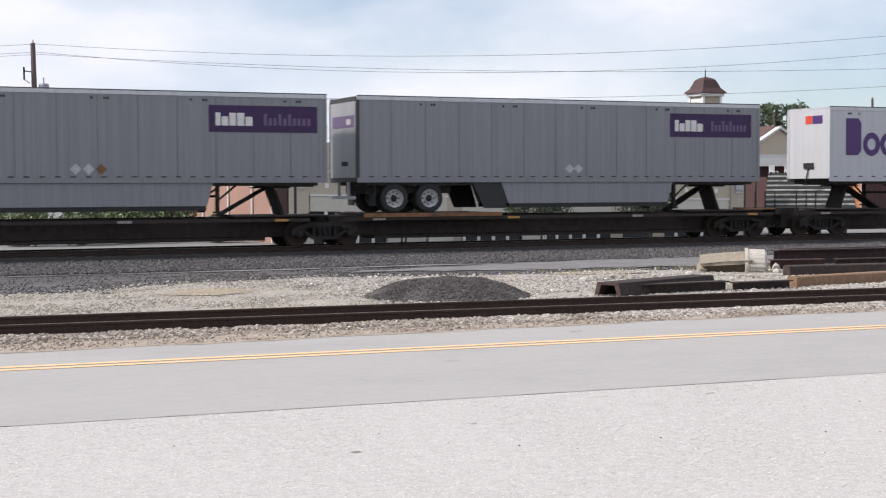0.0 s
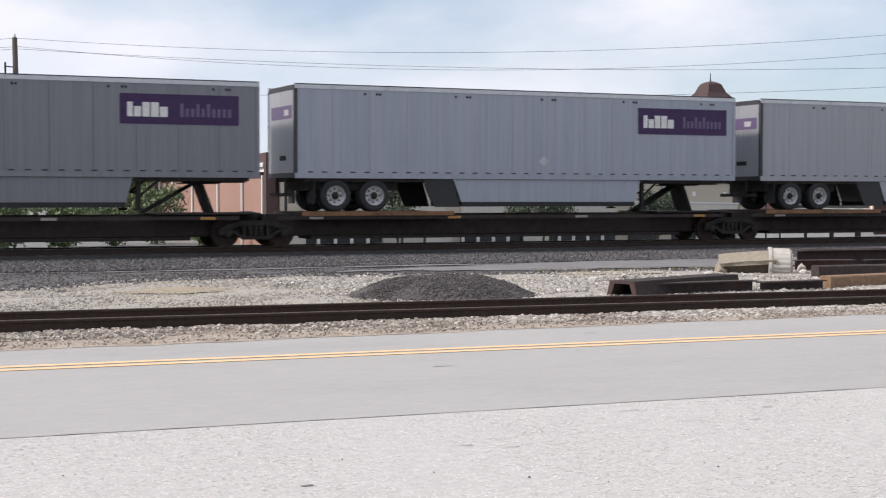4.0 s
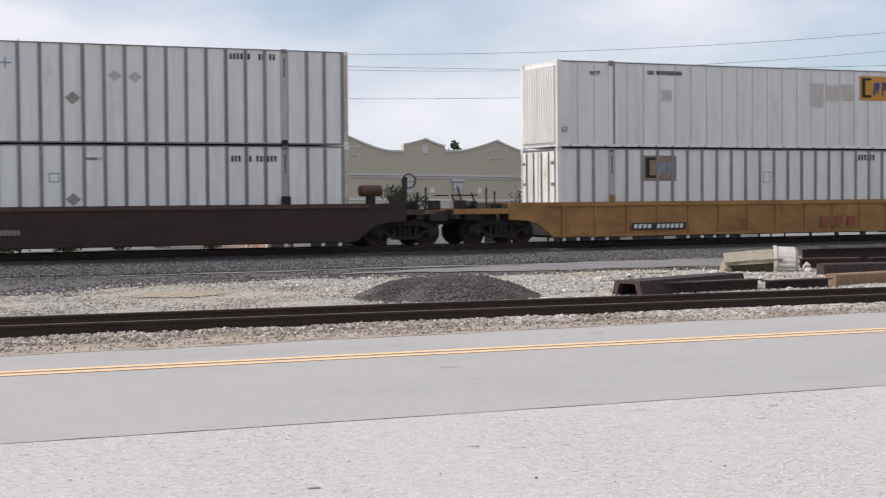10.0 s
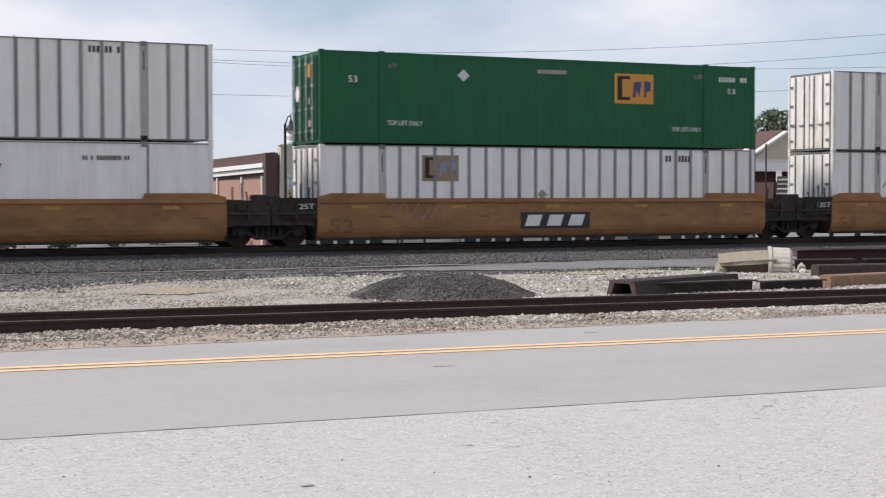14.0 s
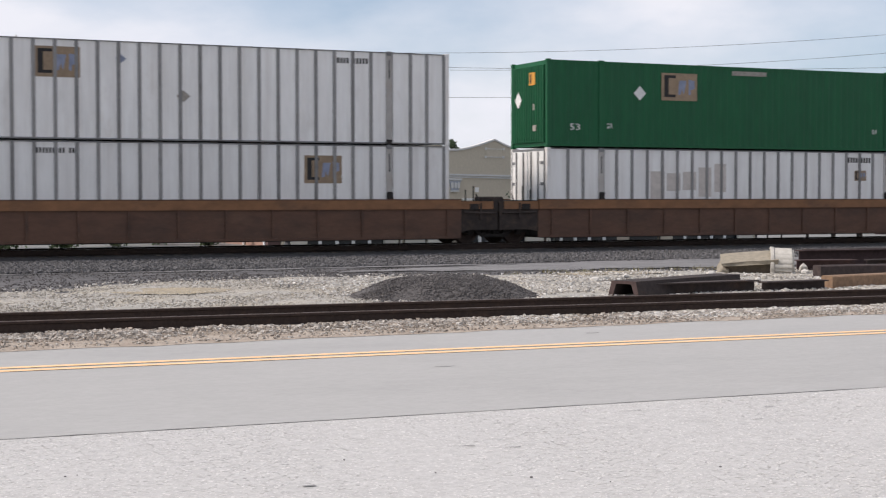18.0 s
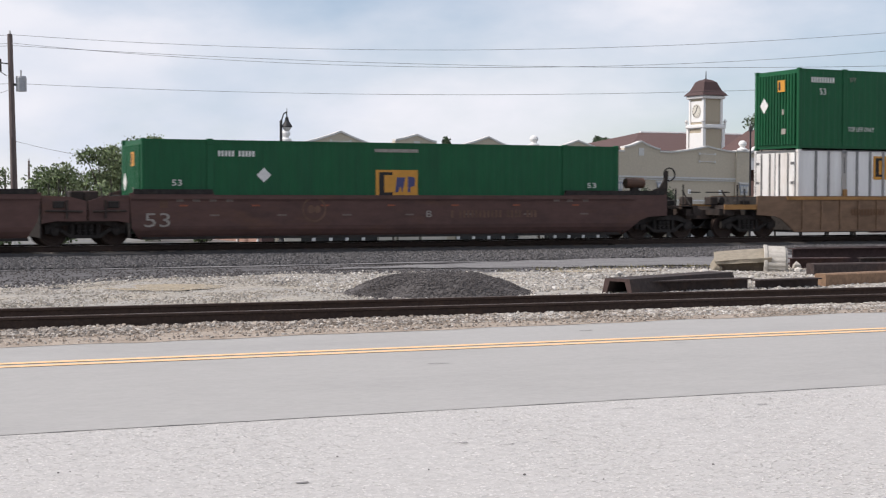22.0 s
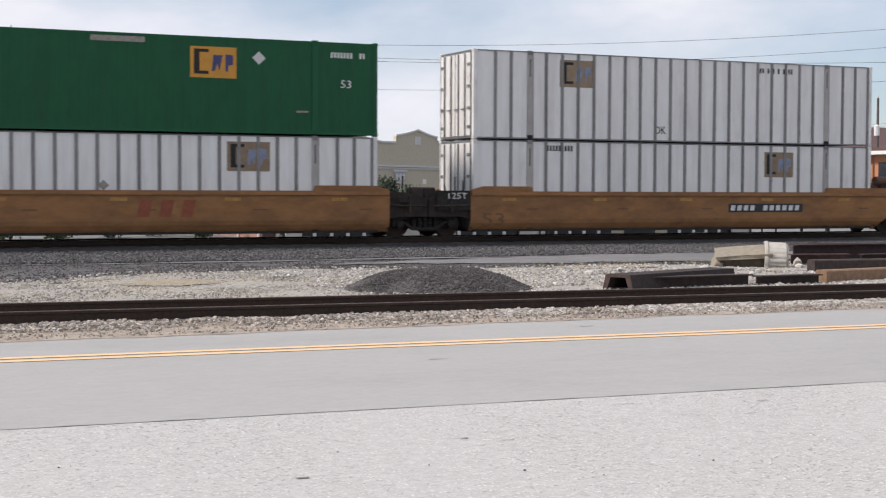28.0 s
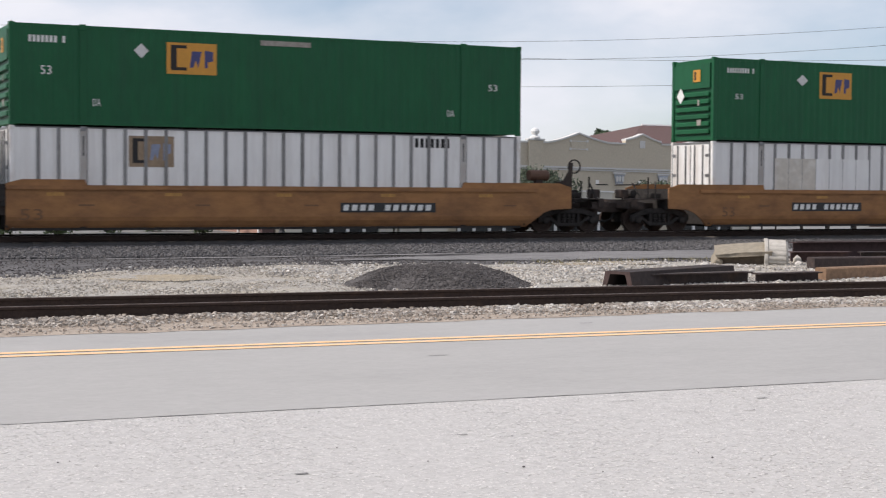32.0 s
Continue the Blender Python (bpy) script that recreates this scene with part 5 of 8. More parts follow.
# orange house beside the hall, and the dark fence before it
oh = thing("stucco_house", "orange stucco house with broad white eaves", "house", pose(0, 0, GZ))
part("wall", box(B(), 81.2, 90.0, 92.0, 97.0, 0, 5.3), "terracotta", oh)
part("eave_board", box(B(), 80.5, 90.5, 91.2, 97.3, 5.31, 5.6), "white_trim", oh, "broad white eaves")
part("roof", prism(B(), [(91.4, 5.61), (97.0, 5.61), (94.2, 5.9)], 80.9, 90.3, "x"), "roof", oh)
for y in (91.5, 94.6):
    part("porch_post", box(B(), 80.7, 80.9, y, y + 0.2, 0, 5.3), "white_trim", oh)
part("doorway", box(B(), 81.15, 81.196, 92.6, 94.0, 2.6, 4.7), "glass", oh)
fen = thing("board_fence", "dark red board fence with a pale cap rail", "fence", pose(64.2, 75.0, GZ))
for k in range(46):
    part("board", shared_board(), "", fen, at=pose(0.2 * k, 0, 0))
part("cap_rail", box(B(), -0.12, 9.2, -0.06, 0.06, 2.925, 2.99), "trim", fen)
post = thing("flag_post", "dark slim iron post beside the shop row", "post", pose(48.35, 66.0, GZ))
part("pole", rod(B(), (0, 0, 0), (0, 0, 5.75), 0.06, 0.045), "iron", post)
part("lamp_head", lathe(B(), [(0.02, 5.75), (0.12, 5.76), (0.08, 6.0), (0.02, 6.1)], seg=8), "iron", post)
post = thing("short_post", "short dark iron post beside the bleachers", "post", pose(49.1, 66.0, GZ))
part("pole", rod(B(), (0, 0, 0), (0, 0, 5.1), 0.05, 0.04), "iron", post)
part("cap", lathe(B(), [(0.02, 5.1), (0.09, 5.11), (0.02, 5.22)], seg=8), "iron", post)


# utility poles and wires
def utility_pole(x, y, top, lean_deg, label, transformer=True, r=0.15):
    t = thing("utility_pole", label, "utility pole", pose(x, y, GZ, 0, lean_deg, 0))
    h = top - GZ
    part("pole", rod(B(), (0, 0, 0), (0, 0, h), r * 1.25, r * 0.85, 10), "wood_pole", t)
    part("top_insulator", lathe(B(), [(0.03, h), (0.07, h + 0.02), (0.05, h + 0.15), (0.02, h + 0.2)], seg=8), "trim", t)
    if transformer:
        part("transformer", lathe(B(), [(0.05, h - 2.9), (0.26, h - 2.88), (0.27, h - 2.2), (0.24, h - 2.12), (0.05, h - 2.1)], (0.48, -0.1, 0), 12), "steel_grey", t, "grey transformer can")
        part("bushing", rod(B(), (0.48, -0.1, h - 2.1), (0.48, -0.1, h - 1.8), 0.04), "trim", t)
        part("bracket", box(B(), 0.1, 0.3, -0.12, -0.06, h - 2.6, h - 2.5), "iron", t)
        bm = B()
        rod(bm, (0, 0, h - 1.5), (-0.5, 0, h - 1.45), 0.03), rod(bm, (-0.5, 0, h - 1.25), (-0.5, 0, h - 1.9), 0.05), rod(bm, (-0.5, 0, h - 1.9), (-0.2, 0, h - 2.1), 0.02)
        part("cutout_arm", bm, "iron", t)
        part("conduit", rod(B(), (-0.1, -0.22, 0), (-0.1, -0.22, h - 5.2), 0.05), "wood_pole", t, "weathered conduit")
    return t


utility_pole(11.95, 78.0, 9.75, -1.1, "tall weathered wooden utility pole with a grey transformer")
rp = utility_pole(90.5, 105.0, 10.0, 0, "dark wooden utility pole with a pale transformer can", False, 0.12)
for dx in (-0.36,):
    part("can", lathe(B(), [(0.05, 7.3), (0.24, 7.32), (0.24, 8.2), (0.05, 8.3)], (dx, -0.3, 0), 10), "white_trim", rp)
for x, y, top in ((17.9, 118, 4.0), (19.6, 121, 4.3), (18.8, 128, 3.6), (84.9, 112, 9.0), (86.9, 112, 7.7)):
    utility_pole(x, y, top, 0, "slim far wooden pole", False, 0.09)


def wire(name, pts, sag, r=0.011, n=26):
    """A sagging cable: a thin tube of short straight lengths."""
    bm = B()
    line = []
    for (a, b), s in zip(zip(pts, pts[1:]), sag):
        a, b = Vector(a), Vector(b)
        line += [a.lerp(b, i / n) - Vector((0, 0, s * 4 * (i / n) * (1 - i / n))) for i in range(n)]
    line.append(Vector(pts[-1]))
    ring = [[bm.verts.new(p + Vector((0, r * math.cos(a), r * math.sin(a)))) for a in (0.5, 2.6, 4.7)] for p in line]
    for p, q in zip(ring, ring[1:]):
        for i in range(3):
            bm.faces.new((p[i], p[(i + 1) % 3], q[(i + 1) % 3], q[i]))
    return solid(name, bm, "wire", "thin dark overhead wire between poles", "wire", None, "overhead wires")


for zl, zr, sag in ((9.72, 11.05, 0.98), (9.30, 10.40, 1.22), (9.18, 8.88, 0.54), (7.28, 8.03, 0.64)):
    e = Vector((52.0, 60.0, zr)) - Vector((11.9, 78, zl))
    q = Vector((11.9, 78, zl)) + e * 1.35
    wire("overhead_wire", [(-24, 94, zl - 0.3), (11.9, 78, zl), tuple(q)], (0.5, sag * 1.5))
wire("service_wire", [(12.0, 77.9, 4.35), (24.0, 92.0, 3.6)], (0.3,))
wire("service_wire", [(11.9, 77.9, 7.0), (4.0, 74.0, 5.0)], (0.2,))
for z in (6.9, 7.4):
    wire("service_wire", [(84.9, 112, z), (118, 118, z + 3.4)], (0.6,))


# trees and shrubs
def tree(name, x, y, z, h, w, seed, leaves, size, label, material="leaf", bare=0.35, trunk=0.18):
    r = np.random.RandomState(seed)
    t = thing(name, label, "tree" if name == "tree" else "shrub", pose(x, y, z))
    bm = B()
    rod(bm, (0, 0, 0), (0.1, 0, h * 0.55), trunk, trunk * 0.5)
    tips = []
    for k in range(20):
        a, u = r.uniform(0, 6.28), r.uniform(bare, 0.98)
        out = w * 0.5 * r.uniform(0.35, 1.0) * math.sin(math.pi * min(1, max(0.12, (1.08 - u) / (1.08 - bare)))) ** 0.7
        tip = Vector((out * math.cos(a), out * math.sin(a), h * u))
        rod(bm, (0.05, 0, h * u * 0.55), tip, trunk * 0.35, trunk * 0.1, 5)
        tips.append(tip)
    part("trunk", bm, "bark", t)
    vs, fs = [], []
    for i in range(leaves):
        c = tips[r.randint(len(tips))]
        d = r.normal(size=3)
        d /= np.linalg.norm(d)
        p = np.array(c) + d * w * 0.17 * r.uniform(0.1, 1.0) ** 0.5 * (1 + 0.5 * (r.uniform() < 0.12)) * np.array([1, 1, 0.75])
        p[2] = max(0.05, p[2])
        u, v = r.normal(size=3), r.normal(size=3)
        u /= np.linalg.norm(u)
        v -= u * np.dot(u, v)
        v /= np.linalg.norm(v)
        s = size * r.uniform(0.6, 1.5)
        k = len(vs)
        vs += [p - u * s, p + v * s * 0.45, p + u * s, p - v * s * 0.45]
        fs.append((k, k + 1, k + 2, k + 3))
    tagged(part("crown", cloud_mesh("crown", vs, fs, material), "", t), kind="stuff")
    return t


for x, y, h, w, s in ((14.4, 84, 3.7, 4.0, 1), (17.9, 90, 4.9, 3.8, 2), (20.2, 92, 5.5, 3.6, 3), (22.6, 98, 6.0, 3.8, 4), (24.9, 104, 5.2, 3.2, 5), (11.0, 92, 4.0, 4.6, 6), (7.6, 86, 4.1, 4.6, 7), (27.2, 114, 5.4, 2.6, 8)):
    tree("tree", x + 0.8, y, GZ, h * 0.99, w * 1.1, s, 6500, 0.105, "leafy green tree behind the tracks", "leaf", 0.22)
for x, y, h, w, s in ((13.0, 72, 2.3, 3.4, 11), (15.6, 73, 2.6, 3.2, 12), (18.2, 75, 2.8, 3.4, 13), (10.0, 72, 2.2, 3.2, 14), (20.0, 72, 1.5, 2.2, 15)):
    tree("shrub", x, y, GZ, h, w, s + 20, 2800, 0.10, "dense green shrub behind the tracks", "leaf", 0.1, 0.08)
for x, y, h, w, s in ((26.6, 63.5, 2.75, 3.0, 31), (34.2, 63.5, 3.0, 3.7, 32), (40.9, 64.0, 2.5, 2.9, 33)):
    tree("shrub", x, y, GZ, h, w, s, 6000, 0.075, "low grey-green shrub before the shop row", "dull_leaf", 0.3, 0.06)
for x, y, h, w, s in ((112.5, 150, 12.6, 6.5, 41), (115.8, 151, 12.9, 6.5, 42), (119.8, 152, 11.2, 5.5, 43), (125, 156, 9.9, 4.5, 44), (89.2, 150, 9.0, 3.2, 45), (69.5, 150, 8.4, 2.8, 46), (128, 158, 9.5, 5, 47)):
    tree("tree", x, y, GZ, h, w, s, 2200, 0.24, "far dark green tree above the roofs", "leaf_far", 0.55, 0.3)

# ---- the train ----
RUN = [300.2222, 3.4161, 0.9928, 0.4598, -0.2658, -0.0216]


def run(t):
    """How far the train has rolled towards -x after t seconds."""
    k = t / 16 - 1
    return sum(c * (k ** (i + 1) - (-1) ** (i + 1)) for i, c in enumerate(RUN))


MOVING = []   # (thing, place along the train, height above the rails, turn)


def rolling(ob, u, z=0.0, turn=0.0):
    ob.matrix_basis = pose(u, TRACK_Y, RAIL_Z + z, 0, 0, turn)
    MOVING.append((ob, u, z, turn))
    return ob


SHARED = {}


def shared(key, make, material):
    if key not in SHARED:
        SHARED[key] = to_mesh(key, make(), material)
    return SHARED[key]


def wheel_mesh():
    return lathe(B(), [(0.05, -0.06), (0.16, -0.06), (0.17, -0.02), (0.33, -0.02), (0.34, -0.05), (0.42, -0.05), (0.42, 0.05), (0.45, 0.055), (0.45, 0.085), (0.05, 0.085)], seg=20, axis="y")


def side_frame():
    """A cast truck side: arched top bar, spring window, journal pedestals."""
    bm = B()
    prism(bm, [(-1.15, 0.36), (-1.15, 0.58), (-0.95, 0.66), (-0.5, 0.80), (0.5, 0.80), (0.95, 0.66), (1.15, 0.58), (1.15, 0.36), (0.95, 0.36), (0.9, 0.52), (0.45, 0.64), (-0.45, 0.64), (-0.9, 0.52), (-0.95, 0.36)], -0.06, 0.06)
    prism(bm, [(-0.82, 0.50), (-0.42, 0.22), (0.42, 0.22), (0.82, 0.50), (0.74, 0.54), (0.38, 0.32), (-0.38, 0.32), (-0.74, 0.54)], -0.055, 0.055)
    box(bm, -0.42, -0.32, -0.05, 0.05, 0.30, 0.66), box(bm, 0.32, 0.42, -0.05, 0.05, 0.30, 0.66)
    return bm


def add_truck(car, x):
    bm = prism(B(), [(x - 1.0, 0.30), (x + 1.0, 0.30), (x + 0.95, 0.62), (x + 0.5, 0.78), (x - 0.5, 0.78), (x - 0.95, 0.62)], -0.55, 0.55)
    t = part("truck", soften(bm, 0.03), "under", car)
    for side in (-1, 1):
        part("side_frame", shared("side_frame", side_frame, "under"), "", t, at=Matrix.Translation((x, side * 1.02, 0)))
        for k in (-0.88, 0.88):
            part("wheel", shared("wheel", wheel_mesh, "rail"), "", t, at=pose(x + k, side * 0.755, 0.42, 0, 0, 0 if side < 0 else 180))
            part("bearing_cap", shared("bearing", lambda: lathe(B(), [(0.03, -0.09), (0.12, -0.08), (0.13, 0.08), (0.03, 0.09)], seg=12, axis="y"), "under"), "", t, at=Matrix.Translation((x + k, side * 1.06, 0.42)))
        for k in (-0.17, 0.0, 0.17):
            part("spring", shared("spring", lambda: lathe(B(), [(0.06, 0.32), (0.075, 0.36), (0.055, 0.40), (0.075, 0.44), (0.055, 0.48), (0.075, 0.52), (0.06, 0.62)], seg=8), "under"), "", t, at=Matrix.Translation((x + k, side * 1.02, 0)))
    return t


def coupler(car, x, way):
    """Knuckle coupler with its shank and hoses at a car's end; way is -1 or 1 along x."""
    bm = box(B(), min(x - way * 0.9, x - way * 0.2), max(x - way * 0.9, x - way * 0.2), -0.10, 0.10, 0.72, 0.92)
    prism(bm, [(x - way * 0.25, -0.16), (x - way * 0.25, 0.16), (x + way * 0.05, 0.2), (x + way * 0.12, 0.05), (x, -0.02), (x, -0.18)], 0.66, 0.98, "z")
    part("coupler", bm, "under", car)
    bm = B()
    pts = [(x - way * 0.5, -0.35, 0.75), (x - way * 0.3, -0.36, 0.45), (x - way * 0.05, -0.32, 0.33), (x + way * 0.0, -0.28, 0.42)]
    for a, b in zip(pts, pts[1:]):
        rod(bm, a, b, 0.03, seg=6)
    part("air_hose", bm, "tyre", car)


def end_platform(car, x0, x1, way, z, material):
    """Open end over the truck: stub sill, cross sill, walkway, handholds and brake gear."""
    lo, hi = min(x0, x1), max(x0, x1)
    part("stub_sill", box(B(), lo, hi, -0.42, 0.42, 0.66, 0.98), "grime", car)
    part("bolster", box(B(), min(x0 + way * 0.9, x0 + way * 1.5), max(x0 + way * 0.9, x0 + way * 1.5), -1.25, 1.25, 0.80, 1.02), "grime", car)
    e0, e1 = (x1 - way * 0.75, x1 - way * 0.55)
    part("end_sill", box(B(), min(e0, e1), max(e0, e1), -1.35, 1.35, 0.86, 1.10), "grime", car)
    part("walkway", box(B(), min(x0, e1), max(x0, e1), -1.30, -0.62, 1.104, 1.14), "grime", car)
    for k, h in ((0.45, 1.72), (0.75, 1.86), (1.05, 1.66), (1.55, 1.90), (1.75, 1.62), (2.3, 1.82)):
        if abs(k) < abs(x1 - x0) - 0.4:
            part("handhold", rod(B(), (x0 + way * k, -1.27, 1.14), (x0 + way * k, -1.27 + (k > 1 and 0.5), h), 0.032, seg=6), "under", car)
    bm = B()
    lathe(bm, [(0.02, -0.16), (0.13, -0.15), (0.13, 0.62), (0.02, 0.64)], (x0 + way * 0.75, -0.2, 1.30), 10, "y")
    part("air_reservoir", bm, "under", car)
    part("handrail", rod(B(), (x0 + way * 1.05, -1.24, 1.60), (x0 + way * 1.75, -0.8, 1.60), 0.024, seg=6), "under", car)
    part("brake_box", soften(box(B(), x0 + way * 1.35 - 0.16, x0 + way * 1.35 + 0.16, -0.75, -0.35, 1.145, 1.44), 0.03), "grime", car)
    part("valve_box", soften(box(B(), x0 + way * 0.35 - 0.22, x0 + way * 0.35 + 0.22, -1.15, -0.75, 1.145, 1.33), 0.03), "under", car)
    part("bracket", box(B(), x0 + way * 0.7 - 0.06, x0 + way * 0.7 + 0.06, -0.3, 0.3, 0.985, 1.30), "under", car)


LC, LIFT = 16.154, 2.06   # a 53-foot box, its lifting posts this far from the ends
WELL = {
    "orange": dict(side="well_orange", sill="well_orange", raised=True, ribs=0, top=1.47),
    "yellow": dict(side="well_yellow", sill="well_yellow", raised=False, ribs=1.22, top=1.33),
    "yellow_low": dict(side="well_dull", sill="well_dull", raised=False, ribs=0, top=1.24),
    "tan": dict(side="well_tan", sill="well_yellow", raised=False, ribs=0.82, top=1.45),
    "maroon": dict(side="well_maroon", sill="well_maroon", raised=True, ribs=0, top=1.48),
    "maroon_flat": dict(side="well_dark", sill="dark_sill", raised=False, ribs=0, top=1.34),
    "brown": dict(side="well_brown", sill="well_brown_top", raised=False, ribs=1.35, top=1.41),
}
LABEL = {
    "orange": "sooty orange articulated well car with smooth sides", "yellow": "faded yellow well car with ribbed sides", "yellow_low": "faded yellow low-sided well car",
    "tan": "dusty tan well car with ribbed sides and dark end plates", "maroon": "faded maroon articulated well car with smooth sides",
    "maroon_flat": "dark maroon single well car", "brown": "rusty brown well car with an orange-brown top sill",
}


def well_car(style, u0, c0, u1, left, right):
    """A well from u0 to u1 along the train, its box at c0. left, right: 'c' coupled end with its own truck, 'j' joint; a joint's truck hangs on the unit to its left."""
    s = WELL[style]
    car = rolling(thing("well_car", LABEL[style], "rail car", group="well cars of the train"), c0)
    a = {"c": -1.84, "j": -0.12 if style == "orange" else -0.38}[left]
    b = {"c": LC + 1.84, "j": LC + 0.36}[right]
    zt, zr = s["top"], s["top"] + (0.16 if s["raised"] else 0.0)
    pts = []
    if left == "c":
        pts += [(-0.22, 0.2), (-0.5, 0.44), (-0.8, 0.66), (-1.1, 0.76), (-1.84, 0.80), (-1.84, zt + 0.02)]
    else:
        pts += [(a + 0.3, 0.2), (a + 0.06, 0.5), (a, zt + 0.04)] if style == "maroon" else [(a, 0.2), (a, zt + 0.04)]
    if s["raised"]:
        pts += [(a + 0.45, zr), (2.08, zr), (2.14, zt), (LC - 2.14, zt), (LC - 2.08, zr), (b - 0.45, zr)]
    if right == "c":
        pts += [(b, zt + 0.02), (b, 0.80), (LC + 1.1, 0.76), (LC + 0.8, 0.66), (LC + 0.5, 0.44), (LC + 0.22, 0.2)]
    else:
        pts += [(b, zt + 0.04), (b - 0.12, 0.75), (b - 0.42, 0.2)] if style == "maroon" else [(b, zt + 0.04), (b, 0.2)]
    for y0, y1, nm in ((-1.42, -1.36, "side"), (1.36, 1.42, "side")):
        bm = prism(B(), pts, y0, y1)
        if s["raised"]:
            # the foot of a smooth side curls in under the well
            for z in (0.56, 0.44, 0.31):
                bmesh.ops.bisect_plane(bm, geom=bm.verts[:] + bm.edges[:] + bm.faces[:], plane_co=(0, 0, z), plane_no=(0, 0, 1))
            for v in bm.verts:
                if v.co.z < 0.56:
                    v.co.y -= math.copysign(0.16 * ((0.56 - v.co.z) / 0.36) ** 1.8, v.co.y)
        part(nm, bm, s["side"], car)
    part("floor", box(B(), 0.0, LC, -1.35, 1.35, 0.17, 0.246), "under", car)
    for k, x in enumerate((a, b)):
        part("end_bulkhead", box(B(), x - 0.05 if k else x + 0.01, x - 0.01 if k else x + 0.05, -1.35, 1.35, 0.75 if (left, right)[k] == "c" else 0.255, zt), "under", car)
    for y0, y1 in ((-1.47, -1.424), (1.424, 1.47)):
        z1 = zt - (0.0 if not s["raised"] else 0.02)
        h = 0.28 if style == "brown" else 0.11
        part("top_sill", box(B(), max(a, -0.6) + 0.02, min(b, LC + 0.6) - 0.02, y0, y1, z1 - h, z1), s["sill"], car)
        if not s["raised"]:
            part("bottom_sill", box(B(), 0.0, LC, y0 + (0.01 if y0 < 0 else 0), y1 - (0.01 if y0 > 0 else 0), 0.2, 0.27), s["side"], car)
    if s["ribs"]:
        rib = shared("rib_%s" % style, lambda: box(B(), -0.035, 0.035, -1.465, -1.424, 0.274, zt - (0.285 if style == "brown" else 0.115)), s["side"])
        n = int(LC / s["ribs"])
        for i in range(n + 1):
            part("rib", rib, "", car, at=Matrix.Translation((LC * i / n * 0.985 + 0.12, 0, 0)))
    if not s["raised"] and style != "yellow_low":
        half = 0.15 if style == "maroon_flat" else 0.10
        guide = shared("guide_" + style, lambda: soften(box(B(), -half, half, -1.40, -1.31, zt, zt + 0.27), 0.03), "under" if style in ("brown", "maroon_flat") else s["sill"])
        for x in (LIFT, LC - LIFT):
            part("corner_guide", guide, "", car, at=Matrix.Translation((x, 0, 0)))
    if style == "orange":
        for k in range(5):
            x = 1.0 + 3.4 * k
            part("reflector", box(B(), x, x + 0.5, -1.4235, -1.4205, zt - 0.31, zt - 0.21), "reflector", car)
            part("reflector", box(B(), x + 0.9, x + 1.35, -1.4235, -1.4205, zt - 0.60, zt - 0.55), "shadow_paint", car)
    if style == "maroon":
        for k in range(7):
            part("reflector", box(B(), 2.0 + 2.1 * k, 2.30 + 2.1 * k, -1.4235, -1.4205, 0.85, 0.90), "worn_reflector", car)
            part("worn_mark", box(B(), 1.1 + 2.2 * k, 1.35 + 2.2 * k, -1.4235, -1.4205, 1.14, 1.19), "faded_red", car)
        for x in (1.0, 1.5, 2.0, 2.5, 13.6, 14.1, 14.7):
            part("worn_mark", box(B(), x, x + 0.22, -1.4235, -1.4205, 1.28, 1.38), "worn_reflector", car)
        part("worn_mark", box(B(), 0.5, 0.75, -1.4235, -1.4205, 1.10, 1.32), "well_brown", car)
        for lo, hi in ((a + 0.12, 2.1), (LC - 2.1, b - 0.12)):
            part("raised_plate", box(B(), lo, hi, -1.426, -1.354, zt + 0.015, zr + 0.006), "under", car, "blackened raised plate over the side")
    for x in ([-0.16] if left == "c" else []) + ([LC + 0.12] if right == "c" else []):
        part("well_end", box(B(), x, x + 0.04, -1.34, 1.34, 0.25, zt - 0.02), "under", car)
    for end, x, way, far in ((left, a, -1, u0 - c0), (right, b, 1, u1 - c0)):
        if end == "c":
            end_platform(car, x, far, way, zt, s["side"])
            coupler(car, far, way)
            if not s["raised"]:
                for y0, y1 in ((-1.41, -1.37), (1.37, 1.41)):
                    part("end_tongue", box(B(), min(x + way * 0.01, far - way * 0.5), max(x + way * 0.01, far - way * 0.5), y0, y1, 1.0, 1.17), "grime" if style == "yellow_low" else s["sill"], car)
            if way > 0 and (s["raised"] or style == "maroon_flat"):
                bm = prism(B(), [(x - 0.5, zt + 0.2), (x - 0.25, zt + 0.26), (x - 0.06, zt + 0.55), (x - 0.02, zt + 0.85), (x + 0.1, zt + 0.85), (x + 0.06, zt + 0.02), (x - 0.5, zt + 0.02)], -1.34, -1.28)
                st = part("brake_stand", bm, "grime", car)
                part("air_tank", soften(rod(B(), (x - 1.35, -0.9, zt + 0.42), (x - 0.62, -0.9, zt + 0.42), 0.18, seg=14), 0.03), "well_brown", car, "rusty brown air tank")
                part("tank_saddle", box(B(), x - 1.1, x - 0.85, -1.0, -0.8, zt - 0.1, zt + 0.3), "grime", car)
                part("brake_wheel", lathe(B(), [(0.20, -0.02), (0.24, -0.02), (0.24, 0.02), (0.20, 0.02), (0.20, -0.02)], (x + 0.16, -1.31, zt + 0.72), 16, "y", False), "under", st)
            add_truck(car, x + way * 0.12)
        else:
            # open arms reaching over the shared truck
            skin = {"tan": "well_tan", "maroon": "well_maroon"}.get(style, "grime")
            tip, base = {"brown": (zt - 0.03, 0.46), "tan": (1.24, 0.70), "maroon": (1.30, 0.72)}.get(style, (1.22, 0.66))
